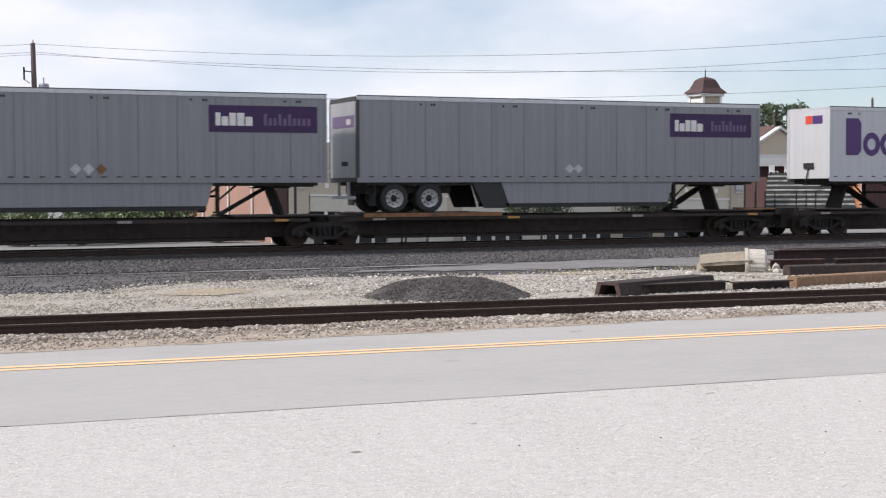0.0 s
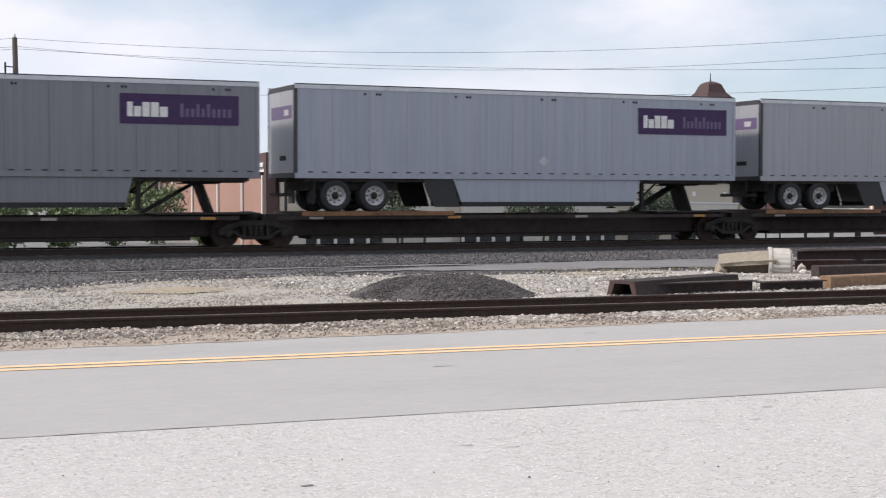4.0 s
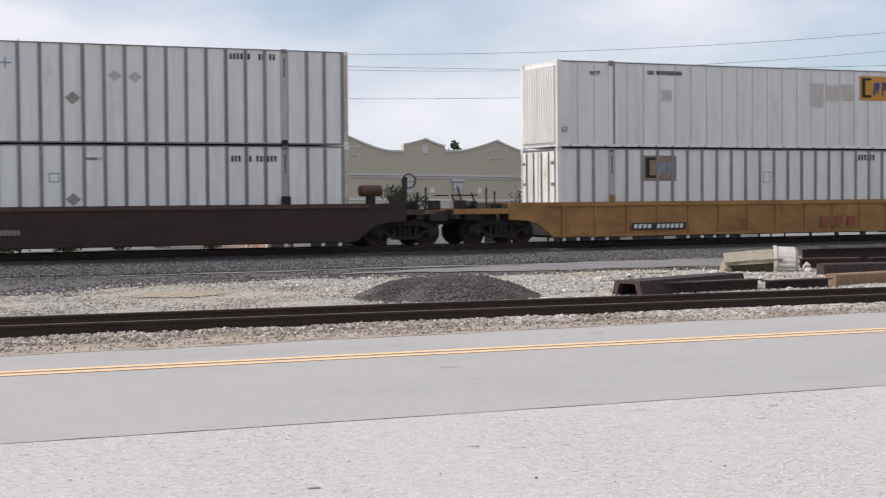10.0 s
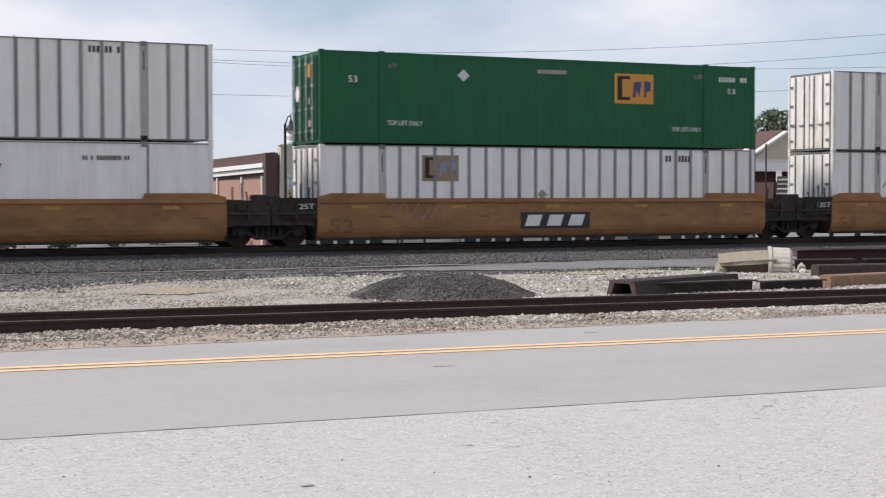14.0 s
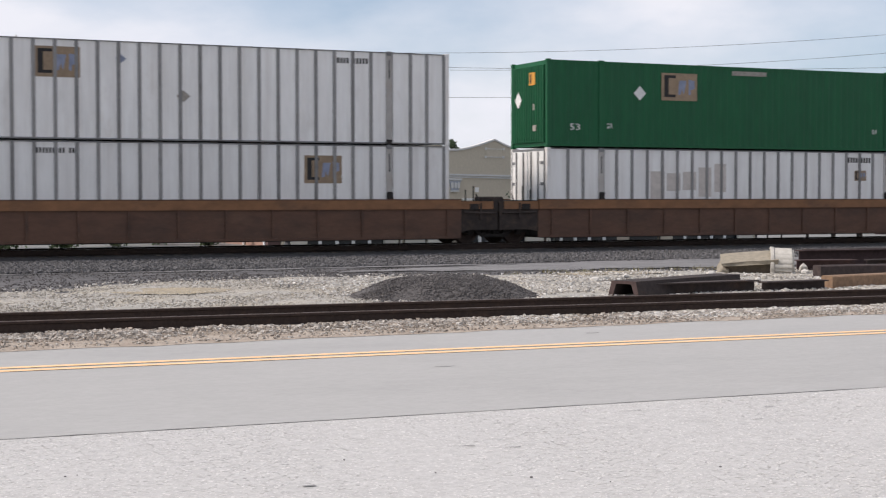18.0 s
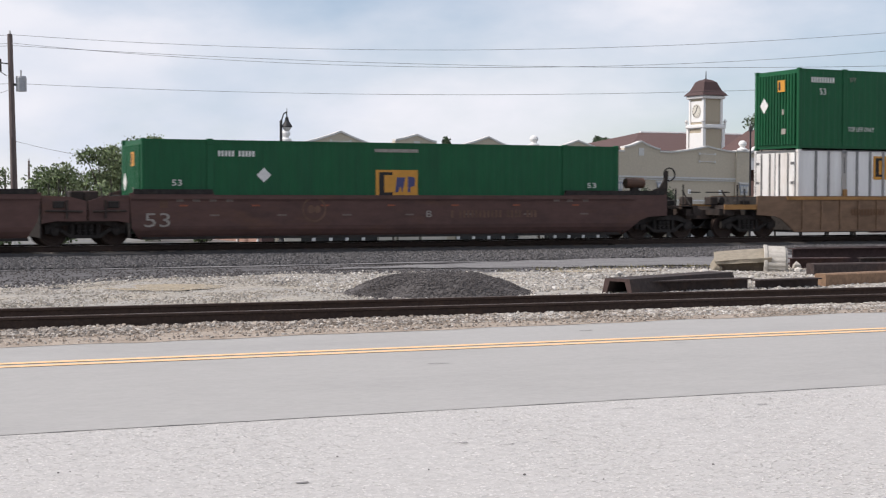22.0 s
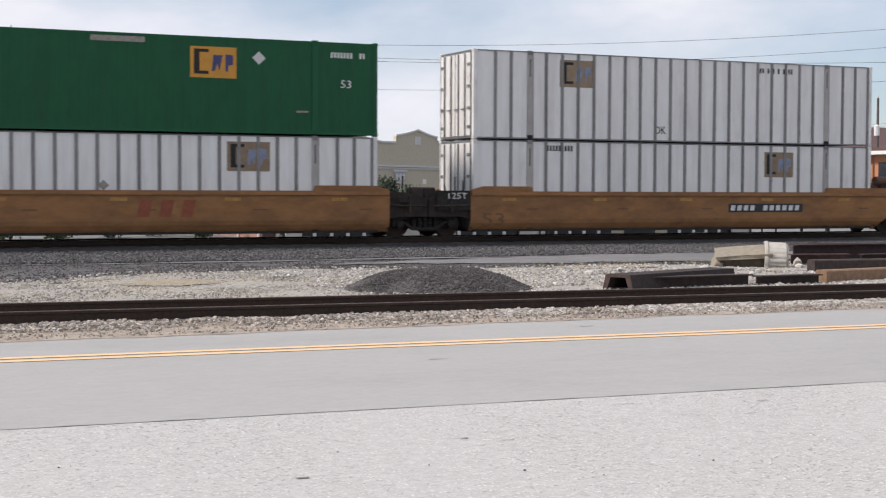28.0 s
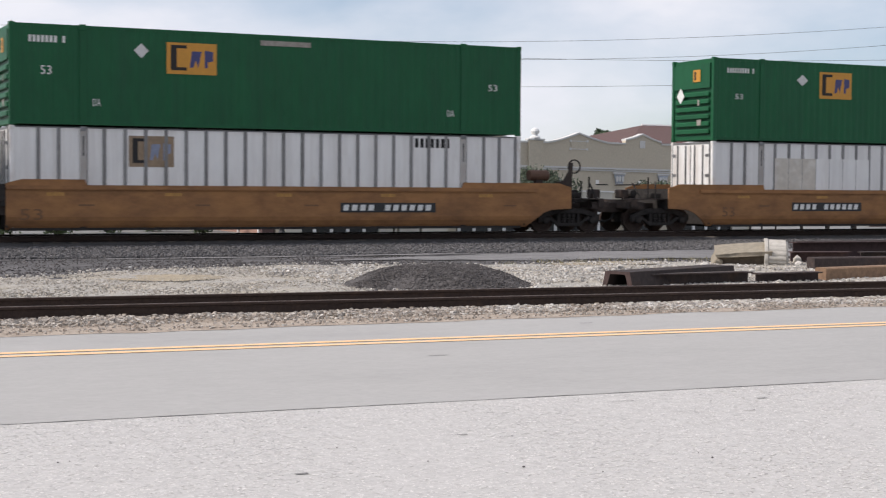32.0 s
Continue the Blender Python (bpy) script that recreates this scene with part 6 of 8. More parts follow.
            for y in (-1.40, 1.32) if style != "orange" else (-1.30, 1.22):
                part("joint_arm", prism(B(), [(x, base - 0.06), (x, zt - 0.02), (x + way * 0.8, max(tip, zt - 0.06)), (far - way * 0.03, tip), (far - way * 0.03, base), (x + way * 0.35, base)], y, y + 0.08), skin, car)
            if style == "brown":
                part("joint_sill", box(B(), min(x, far - way * 0.2), max(x, far - way * 0.2), -1.43, -1.404, zt - 0.28, zt - 0.03), s["sill"], car)
            part("pipe", rod(B(), (x + way * 0.1, -1.43, 1.02), (far - way * 0.15, -1.43, 1.0), 0.035, seg=6), "grime", car)
            if style != "orange" or way > 0:
                part("valve_box", soften(box(B(), min(x + way * 0.3, x + way * 0.62), max(x + way * 0.3, x + way * 0.62), -1.45, -1.39, 1.10, 1.30), 0.015), "under", car)
            part("bracket", box(B(), min(x + way * 0.66, x + way * 0.72), max(x + way * 0.66, x + way * 0.72), -1.46, -1.39, 0.80, 1.32), "grime", car)
            part("joint_beam", box(B(), min(x, far), max(x, far), -0.45, 0.45, 0.72, 1.0), "under", car)
            if style == "tan":
                part("end_plate", box(B(), min(x - way * 0.45, x - way * 1.5), max(x - way * 0.45, x - way * 1.5), -1.4725, -1.4665, 0.40, zt - 0.125), "spine", car, "blackened end plate")
            if style == "orange" and way < 0:
                part("end_plate", box(B(), x - 1.2, x - 0.01, -1.42, -1.37, 0.86, zt + 0.02), "under", car, "blackened end plate")
            for k, h in ((0.22, 0.34), (0.5, 0.46), (0.74, 0.2)):
                part("handhold", rod(B(), (x + way * k, -1.27, 1.15), (x + way * k, -1.27 + 0.3 * (k > 0.6), zt + h), 0.025, seg=6), "under", car)
            part("coupling_box", soften(box(B(), min(far, far - way * 0.42), max(far, far - way * 0.42), -0.95, -0.45, 1.0, zt + 0.12), 0.04), "grime", car)
            if way > 0:
                add_truck(car, far)
    return car


# ---- containers ----
def shell(t, material, ends):
    part("body", soften(box(B(), 0.03, LC - 0.03, -1.27, 1.27, 0.05, 2.86), 0.015), material, t)


def ribbed_container():
    """White sheet-and-post box: posts outside, pairs of lifting posts, doors on the low-x end."""
    t = thing("container", "white sheet-and-post freight container", "container", group="white post containers")
    shell(t, "white_cont", 1)
    for y0, y1 in ((-1.295, -1.272), (1.272, 1.295)):
        part("top_rail", box(B(), 0.0, LC, y0 - 0.002, y1 + 0.002, 2.842, 2.872), "rail_alu", t)
        part("bottom_rail", box(B(), 0.0, LC, y0 - 0.002, y1 + 0.002, 0.028, 0.07), "rail_alu", t)
        pm = shared("post", lambda: box(B(), -0.05, 0.05, -0.014, 0.011, 0.073, 2.838), "post")
        n = 26
        for i in range(1, n):
            x = LIFT + (LC - 2 * LIFT) / 20 * (i - 3) if 3 < i < n - 3 else (0.18, 0.80, 1.37)[i] if i < 3 else LC - (0.18, 0.77, 1.33)[n - 1 - i] if i > n - 4 else None
            if x:
                part("post", pm, "", t, at=Matrix.Translation((x, (y0 + y1) / 2, 0)))
    lm = shared("lift_post", lambda: box(B(), -0.10, 0.10, -0.02, 0.011, 0.073, 2.838), "lift_grime")
    for x in (LIFT, LC - LIFT):
        for y in (-1.284, 1.284):
            p = part("lift_post", lm, "", t, at=Matrix.Translation((x, y, 0)))
            part("lift_casting", shared("lift_casting", lambda: soften(box(B(), -0.09, 0.09, -0.03, 0.03, 2.76, 2.895), 0.01), "rail_alu"), "", p)
            part("lift_slot", shared("lift_slot", lambda: box(B(), -0.018, 0.018, -0.026, 0.017, 2.05, 2.62), "dark_frame"), "", p)
            part("lift_seam", shared("lift_seam", lambda: box(B(), 0.105, 0.125, -0.012, 0.011, 0.073, 2.838), "post"), "", p)
            part("foot_casting", shared("foot_casting", lambda: soften(box(B(), -0.10, 0.10, -0.03, 0.03, 0.0, 0.16), 0.01), "under"), "", p)
    corner_set(t, "door_white")
    door_end(t, "door_white", 0.0, "rail_alu")
    return t


def corner_set(t, material):
    cm = shared("corner_" + material, lambda: soften(box(B(), -0.07, 0.07, -0.07, 0.07, 0.12, 2.78), 0.012), material)
    fm = shared("fitting_" + material, lambda: soften(box(B(), -0.078, 0.078, -0.075, 0.075, -0.06, 0.06), 0.012), "green" if material == "green" else "door_white")
    for x in (0.075, LC - 0.075):
        for y in (-1.23, 1.23):
            p = part("corner_post", cm, "", t, at=Matrix.Translation((x, y, 0)))
            for z in (0.062, 2.834):
                part("corner_fitting", fm, "", p, at=Matrix.Translation((0, 0, z)))


def door_end(t, material, x=0.0, dark="under"):
    """Double doors with lock rods and hinges on the low-x end."""
    for s in (-1, 1):
        lo, hi = (-1.13, -0.02) if s < 0 else (0.02, 1.13)
        d = part("door", soften(box(B(), x - 0.03, x + 0.028, lo, hi, 0.11, 2.78), 0.012), material, t)
        for y in (s * 0.28, s * 0.78):
            part("lock_rod", rod(B(), (x - 0.055, y, 0.12), (x - 0.055, y, 2.76), 0.03, seg=6), dark, d)
            part("lock_handle", box(B(), x - 0.08, x - 0.05, y - 0.02, y + 0.25, 0.95, 1.0), dark, d)
        for z in (0.4, 1.0, 1.7, 2.4):
            part("hinge", box(B(), x - 0.05, x - 0.032, s * 1.02 - 0.09, s * 1.02 + 0.09, z - 0.05, z + 0.05), dark, d)
    for y in (-1.148, 0.0, 1.148):
        part("door_seal", box(B(), x - 0.034, x + 0.02, y - 0.017, y + 0.017, 0.11, 2.78), dark, t, "black rubber door seal")
    part("door_header", box(B(), x - 0.02, x + 0.05, -1.15, 1.15, 2.785, 2.862), "rail_alu", t)
    part("door_sill", box(B(), x - 0.02, x + 0.05, -1.15, 1.15, 0.04, 0.105), "rail_alu", t)


def corrugated(material, pitch=0.36, depth=0.028, z0=0.12, z1=2.80, x0=0.14, x1=None):
    """One mesh: the folded sheet of a side, standing at y = 0 and facing -y."""
    bm = B()
    x1 = LC - 0.14 if x1 is None else x1
    n = int((x1 - x0) / pitch)
    p = (x1 - x0) / n
    pts = []
    for i in range(n):
        a = x0 + p * i
        pts += [(a, 0.0), (a + p * 0.42, 0.0), (a + p * 0.5, depth), (a + p * 0.92, depth)]
    pts.append((x1, 0.0))
    lo, hi = [bm.verts.new((x, y, z0)) for x, y in pts], [bm.verts.new((x, y, z1)) for x, y in pts]
    for i in range(len(pts) - 1):
        bm.faces.new((lo[i], lo[i + 1], hi[i + 1], hi[i]))
    return bm


def sheet_container(material, label, group, pitch, depth, louvre=False):
    """A folded-sheet box: corrugated sides, flush rails, lifting posts."""
    t = thing("container", label, "container", group=group)
    part("body", box(B(), 0.06, LC - 0.06, -1.24, 1.24, 0.05, 2.86), material, t)
    me = shared("sheet_%s_%g" % (material, pitch), lambda: corrugated(material, pitch, depth), material)
    part("side_sheet", me, "", t, at=Matrix.Translation((0, -1.288, 0)))
    part("side_sheet", me, "", t, at=pose(LC, 1.288, 0, 0, 0, 180))
    for y0, y1 in ((-1.294, -1.242), (1.242, 1.294)):
        part("top_rail", box(B(), 0.0, LC, y0, y1, 2.80, 2.866), material, t)
        part("bottom_rail", box(B(), 0.0, LC, y0, y1, 0.04, 0.12), material, t)
    fm = shared("lift_casting_" + material, lambda: soften(box(B(), -0.10, 0.10, -0.05, 0.05, 2.72, 2.898), 0.01), "post" if material != "green" else "green")
    for x in (LIFT, LC - LIFT):
        for y in (-1.26, 1.26):
            p = part("lift_post", shared("lift_post_" + material, lambda: box(B(), -0.09, 0.09, -0.04, 0.04, 0.125, 2.795), material), "", t, at=Matrix.Translation((x, y, 0)))
            part("lift_casting", fm, "", p)
    if material == "white_cont":
        for x in (LIFT, LC - LIFT):
            for y in (-1.299,):
                part("lift_seam", shared("sheet_seam", lambda: box(B(), -0.035, 0.035, -0.004, 0.004, 0.125, 2.795), "rail_alu"), "", t, at=Matrix.Translation((x + 0.1, y, 0)))
        for y in (-1.297,):
            part("edge_strip", shared("edge_strip", lambda: box(B(), 0.02, LC - 0.02, -0.0025, 0.0025, 2.815, 2.85), "rail_alu"), "", t, at=Matrix.Translation((0, y, 0)))
            for k in range(24):
                part("drain_slot", shared("drain_slot", lambda: box(B(), -0.05, 0.05, -0.0025, 0.0025, 0.05, 0.085), "rail_alu"), "", t, at=Matrix.Translation((0.5 + 0.66 * k, y, 0)))
    corner_set(t, material)
    if material == "white_cont" and pitch > 0.5:
        line = shared("panel_line", lambda: box(B(), -0.011, 0.011, -0.004, 0.004, 0.13, 2.79), "panel_line")
        for k in range(1, 25):
            for y in (-1.290, 1.290):
                part("panel_line", line, "", t, at=Matrix.Translation((0.14 + (LC - 0.28) * k / 25, y, 0)))
    if material == "green":
        em = part("end_emblem", box(B(), -0.046, -0.038, -0.55, -0.13, 2.08, 2.5), "gold", t, "small golden emblem on the end wall")
        part("dark_mark", box(B(), -0.05, -0.0465, -0.30, -0.19, 2.14, 2.44), "dark_paint", em)
        part("end_placard", prism(B(), [(0.42, 1.62), (0.66, 1.9), (0.9, 1.62), (0.66, 1.34)], -0.046, -0.038, "x"), "white_paint", t)
        part("end_label", box(B(), -0.046, -0.038, -0.62, -0.38, 0.55, 0.75), "faint_paint", t)
        part("end_label", box(B(), -0.046, -0.038, -0.5, -0.4, 1.25, 1.45), "faint_paint", t)
    if louvre:
        # front wall with deep horizontal folds
        for k in range(9):
            if k not in (6, 7, 8):
                part("front_fold", soften(box(B(), -0.035, 0.055, -1.05, 1.05, 0.25 + 0.26 * k, 0.42 + 0.26 * k), 0.03), material, t)
        part("front_panel", box(B(), -0.02, 0.055, -1.1, 1.1, 1.85, 2.7), material, t)
    else:
        for k in range(13):
            part("front_fold", soften(box(B(), -0.03, 0.055, -1.08 + 0.17 * k, -0.98 + 0.17 * k, 0.16, 2.72), 0.02), material, t)
    return t


# ---- trailers ----
LT, RT = 16.12, 1.05


def rim_hole():
    return lathe(B(), [(0.004, 0.004), (0.032, 0.005), (0.032, 0.02), (0.004, 0.021)], seg=8, axis="y")


def trailer(kind, flip):
    """A 53-foot road trailer on its wheels and stand; rear at the low-x end, or at the other when flipped."""
    skin = {"grey": "trailer_grey", "light": "trailer_light", "white": "trailer_white", "reefer": "reefer_white"}[kind]
    label = {"grey": "grey plate-sided semi-trailer with an aerodynamic side skirt", "light": "light grey plate-sided semi-trailer with an aerodynamic side skirt", "white": "clean white plate-sided semi-trailer", "reefer": "white ribbed refrigerated semi-trailer with a nose unit"}[kind]
    t = thing("semi_trailer", label, "trailer", group="trailers on the train")
    zb, zt = 1.03, 3.88
    dark_end = "dark_frame" if kind in ("grey", "light") else "alu"
    X = lambda x: LT - x if flip else x
    bx = lambda bm, a, b, *r: box(bm, min(X(a), X(b)), max(X(a), X(b)), *r)
    part("body", soften(bx(B(), 0.06, LT - 0.02, -1.285, 1.285, zb + 0.1, zt - 0.04), 0.02), skin, t)
    for s in (-1, 1):
        y0, y1 = sorted((s * 1.288, s * 1.305))
        part("top_rail", bx(B(), 0.0, LT, y0, y1, zt - 0.12, zt), "alu", t)
        part("bottom_rail", bx(B(), 0.0, LT, y0, y1, zb, zb + 0.16), skin if kind != "reefer" else "alu", t)
        for x in (0.04, LT - 0.05):
            part("corner_post", bx(B(), x - 0.05, x + 0.05, *sorted((s * 1.20, s * 1.307)), zb + 0.161, zt - 0.121), (dark_end if x < 1 else skin) if kind != "white" else "trailer_white", t)
        if kind in ("grey", "light"):
            seam = shared("seam_" + kind, lambda: box(B(), -0.010, 0.010, -0.003, 0.003, 1.195, 3.755), "seam_light" if kind == "light" else "seam_dark")
            for k in range(1, 13):
                part("seam", seam, "", t, at=Matrix.Translation((X(LT * k / 13), s * 1.289, 0)))
        if kind == "reefer":
            for k in range(13):
                part("side_rib", bx(B(), 0.12, LT - 0.12, *sorted((s * 1.286, s * 1.295)), zb + 0.62 + 0.157 * k, zb + 0.755 + 0.157 * k), skin, t)
            for z, h in ((zb + 0.53, 0.05), (zb + 0.175, 0.02)):
                part("stripe", bx(B(), 0.12, LT - 0.12, *sorted((s * 1.287, s * 1.300)), z, z + h), "maroon_panel", t)
        # clearance lights and slots
        for k in range(5):
            for d in (-0.2, 0.2, 0.3) if s < 0 else ():
                part("marker_hole", shared("hole", lambda: lathe(B(), [(0.005, -0.006), (0.045, -0.005), (0.045, 0.004), (0.005, 0.005)], seg=8, axis="y"), "black"), "", t, at=Matrix.Translation((X(2.5 + 3.1 * k + d), s * 1.287, zt - 0.24)))
        slots = {"white": 26, "reefer": 20}.get(kind, 34)
        for k in range(slots if s < 0 else 0):
            part("tie_slot", shared("slot", lambda: box(B(), -0.085, 0.085, -0.004, 0.004, -0.016, 0.016), "dark_paint"), "", t, at=Matrix.Translation((X(0.5 + k * (LT - 0.8) / (slots - 1)), s * 1.307, zb + 0.19)))
    part("roof_sheet", bx(B(), 0.02, LT - 0.02, -1.27, 1.27, zt - 0.039, zt + 0.012), "trailer_white", t)
    for s in (-1, 1):
        part("roof_edge", bx(B(), 0.0, LT, *sorted((s * 1.262, s * 1.312)), zt + 0.0125, zt + 0.035), "dark_frame", t)
    if flip:
        n = LT - 0.019
        if kind == "white":
            p = part("nose_emblem", box(B(), LT - n - 0.006, LT - n - 0.002, -0.85, -0.25, zt - 0.62, zt - 0.3), "purple_deep", t, "small purple block shapes on the nose")
            part("red_mark", box(B(), LT - n - 0.006, LT - n - 0.002, -0.22, 0.18, zt - 0.62, zt - 0.3), "red_mark", p)
        else:
            part("nose_emblem", box(B(), LT - n - 0.006, LT - n - 0.002, -0.7, 0.6, zt - 0.85, zt - 0.4), "purple", t, "purple emblem panel on the nose")
        part("hose_box", box(B(), LT - n - 0.05, LT - n - 0.002, -0.35, 0.25, zb + 0.5, zb + 0.72), "dark_paint", t)
        part("cable", rod(B(), (LT - n - 0.04, -0.05, zb + 0.5), (LT - n - 0.06, 0.1, zb - 0.1), 0.025, seg=6), "black", t)
    part("floor_beams", bx(B(), 0.3, LT - 0.3, -1.22, 1.22, zb - 0.1, zb + 0.095), "under", t)
    # rear doors
    part("rear_frame", bx(B(), 0.0, 0.055, -1.19, 1.19, zb + 0.02, zb + 0.16), dark_end, t)
    part("rear_header", bx(B(), 0.0, 0.055, -1.19, 1.19, zt - 0.16, zt - 0.005), dark_end, t)
    for s in (-1, 1):
        d = part("rear_door", bx(B(), -0.012, 0.05, *sorted((s * 0.01, s * 1.18)), zb + 0.165, zt - 0.165), skin if kind == "white" else "alu" if kind == "reefer" else "trailer_soft", t)
        if kind == "reefer":
            part("door_panel", bx(B(), -0.018, -0.0125, *sorted((s * 0.04, s * 1.10)), zt - 1.0, zt - 0.3), "maroon_panel", d, "dark maroon panel on the door")
            for z in (zt - 1.08, zt - 0.26):
                part("stripe", bx(B(), -0.018, -0.0125, *sorted((s * 0.04, s * 1.10)), z, z + 0.03), "dim_red", d)
        for y in (0.25, 0.85) if kind == "reefer" else ():
            part("lock_rod", rod(B(), (X(-0.035), s * y, zb + 0.1), (X(-0.035), s * y, zt - 0.1), 0.018, seg=6), "alu", d)
    if kind in ("grey", "light") and not flip:
        p = part("door_emblem", box(B(), -0.018, -0.0125, -1.08, 0.95, zt - 1.02, zt - 0.62), "lilac", t, "purple emblem panel on the rear door")
        part("pale_mark", box(B(), -0.021, -0.0185, -0.75, -0.35, zt - 0.92, zt - 0.74), "placard_pale", p)
        part("number_box", box(B(), -0.02, -0.0125, -0.5, 0.1, zb + 0.55, zb + 0.7), "dark_paint", t)
    bm = B()
    for s in (-0.45, 0.45):
        bx(bm, -0.03, 0.05, s - 0.05, s + 0.05, zb - 0.50, zb + 0.015)
    bx(bm, -0.05, 0.04, -1.05, 1.05, zb - 0.56, zb - 0.45)
    part("rear_guard", bm, "steel_grey" if kind == "grey" else "under", t)
    # running gear
    slide = {"grey": (1.35, 2.63), "light": (1.35, 2.63), "white": (1.7, 2.96), "reefer": (2.57, 3.83)}[kind]
    part("slider", bx(B(), slide[0] - 0.9, slide[1] + 0.9, -0.95, 0.95, 0.66, zb - 0.105), "under", t)
    for ax in slide:
        a = part("axle", rod(B(), (X(ax), -1.15, 0.5), (X(ax), 1.15, 0.5), 0.07), "under", t)
        for s in (-1, 1):
            for y in (1.13, 0.80):
                w = part("tyre", shared("tyre", lambda: lathe(B(), [(0.30, -0.12), (0.42, -0.135), (0.485, -0.11), (0.50, -0.05), (0.50, 0.05), (0.485, 0.11), (0.42, 0.135), (0.30, 0.12), (0.30, -0.12)], seg=22, axis="y", cap=False), "tyre"), "", a, at=Matrix.Translation((X(ax), s * y, 0.5)))
            part("rim", shared("rim", lambda: lathe(B(), [(0.05, -0.02), (0.10, -0.05), (0.13, -0.02), (0.17, 0.03), (0.25, 0.02), (0.28, -0.10), (0.31, -0.125), (0.30, 0.0), (0.05, 0.05)], seg=20, axis="y"), "rim"), "", a, at=pose(X(ax), s * 1.13, 0.5, 0, 0, 0 if s < 0 else 180))
            on = pose(X(ax), s * 1.13, 0.5, 0, 0, 0 if s < 0 else 180)
            part("hub", shared("hub", lambda: lathe(B(), [(0.02, -0.13), (0.07, -0.125), (0.11, -0.09), (0.12, -0.055), (0.02, -0.05)], seg=12, axis="y"), "under"), "", a, "dark greasy wheel hub", at=on)
            if s < 0:
                for k in range(8):
                    part("hand_hole", shared("hand_hole", rim_hole, "black"), "", a, at=on @ Matrix.Translation((0.205 * math.cos(math.pi * k / 4), 0, 0.205 * math.sin(math.pi * k / 4))))
    for s in (-1, 1):
        part("mudflap", bx(B(), slide[0] - 0.72, slide[0] - 0.69, *sorted((s * 0.65, s * 1.25)), 0.25, zb - 0.02), "tyre", t)
        lx = 12.5
        g = part("landing_leg", box(B(), X(lx) - 0.06, X(lx) + 0.06, *sorted((s * 0.95, s * 1.07)), 0.12, zb - 0.01), "under", t)
        part("foot", box(B(), X(lx) - 0.12, X(lx) + 0.12, *sorted((s * 0.88, s * 1.14)), 0.06, 0.119), "under", g)
        part("brace", rod(B(), (X(lx), s * 1.0, 0.45), (X(lx + 0.75), s * 0.9, zb), 0.035, seg=6), "under", g)
        if kind in ("grey", "light"):
            ra, rb, rc_, rd = (3.55, 3.75, 12.6, 12.7) if flip else (5.34, 5.62, 12.1, 12.3)
            pts = [(X(ra), zb - 0.01), (X(rd), zb - 0.01), (X(rc_), 0.30), (X(rb), 0.30)]
            part("side_skirt", prism(B(), pts, *sorted((s * 1.21, s * 1.24))), skin, t, "grey aerodynamic side skirt")
            gap = [(12.72, zb - 0.01), (13.6, zb - 0.01), (13.0, 0.28), (12.62, 0.28)] if flip else [(4.27, zb - 0.01), (5.32, zb - 0.01), (5.58, 0.14), (4.68, 0.14)]
            part("skirt_gap", prism(B(), [(X(p), q) for p, q in gap], *sorted((s * 1.20, s * 1.23))), "black", t, "black skirt end flap")
            part("skirt_flap", bx(B(), rb + 0.02, rc_ - 0.02, *sorted((s * 1.215, s * 1.235)), 0.15, 0.298), "tyre", t, "black strip below the skirt")
        if kind == "reefer":
            part("side_skirt", prism(B(), [(X(4.5), zb - 0.01), (X(11.9), zb - 0.01), (X(11.3), 0.42), (X(10.8), 0.05), (X(5.0), 0.05)], *sorted((s * 1.15, s * 1.18))), "black", t, "black side skirt")
    part("crossbar", rod(B(), (X(12.5), -1.0, 0.6), (X(12.5), 1.0, 0.6), 0.04), "under", t)
    part("kingpin_plate", bx(B(), 14.2, 15.9, -0.6, 0.6, zb - 0.14, zb - 0.101), "under", t)
    if kind == "reefer":
        u = part("cooling_unit", soften(bx(B(), LT, LT + 0.38, -1.0, 1.0, 2.1, 3.75), 0.08), "black", t, "dark nose cooling unit")
        part("unit_base", soften(bx(B(), LT, LT + 0.40, -1.02, 1.02, 1.35, 2.09), 0.06), "trailer_white", t)
    return t


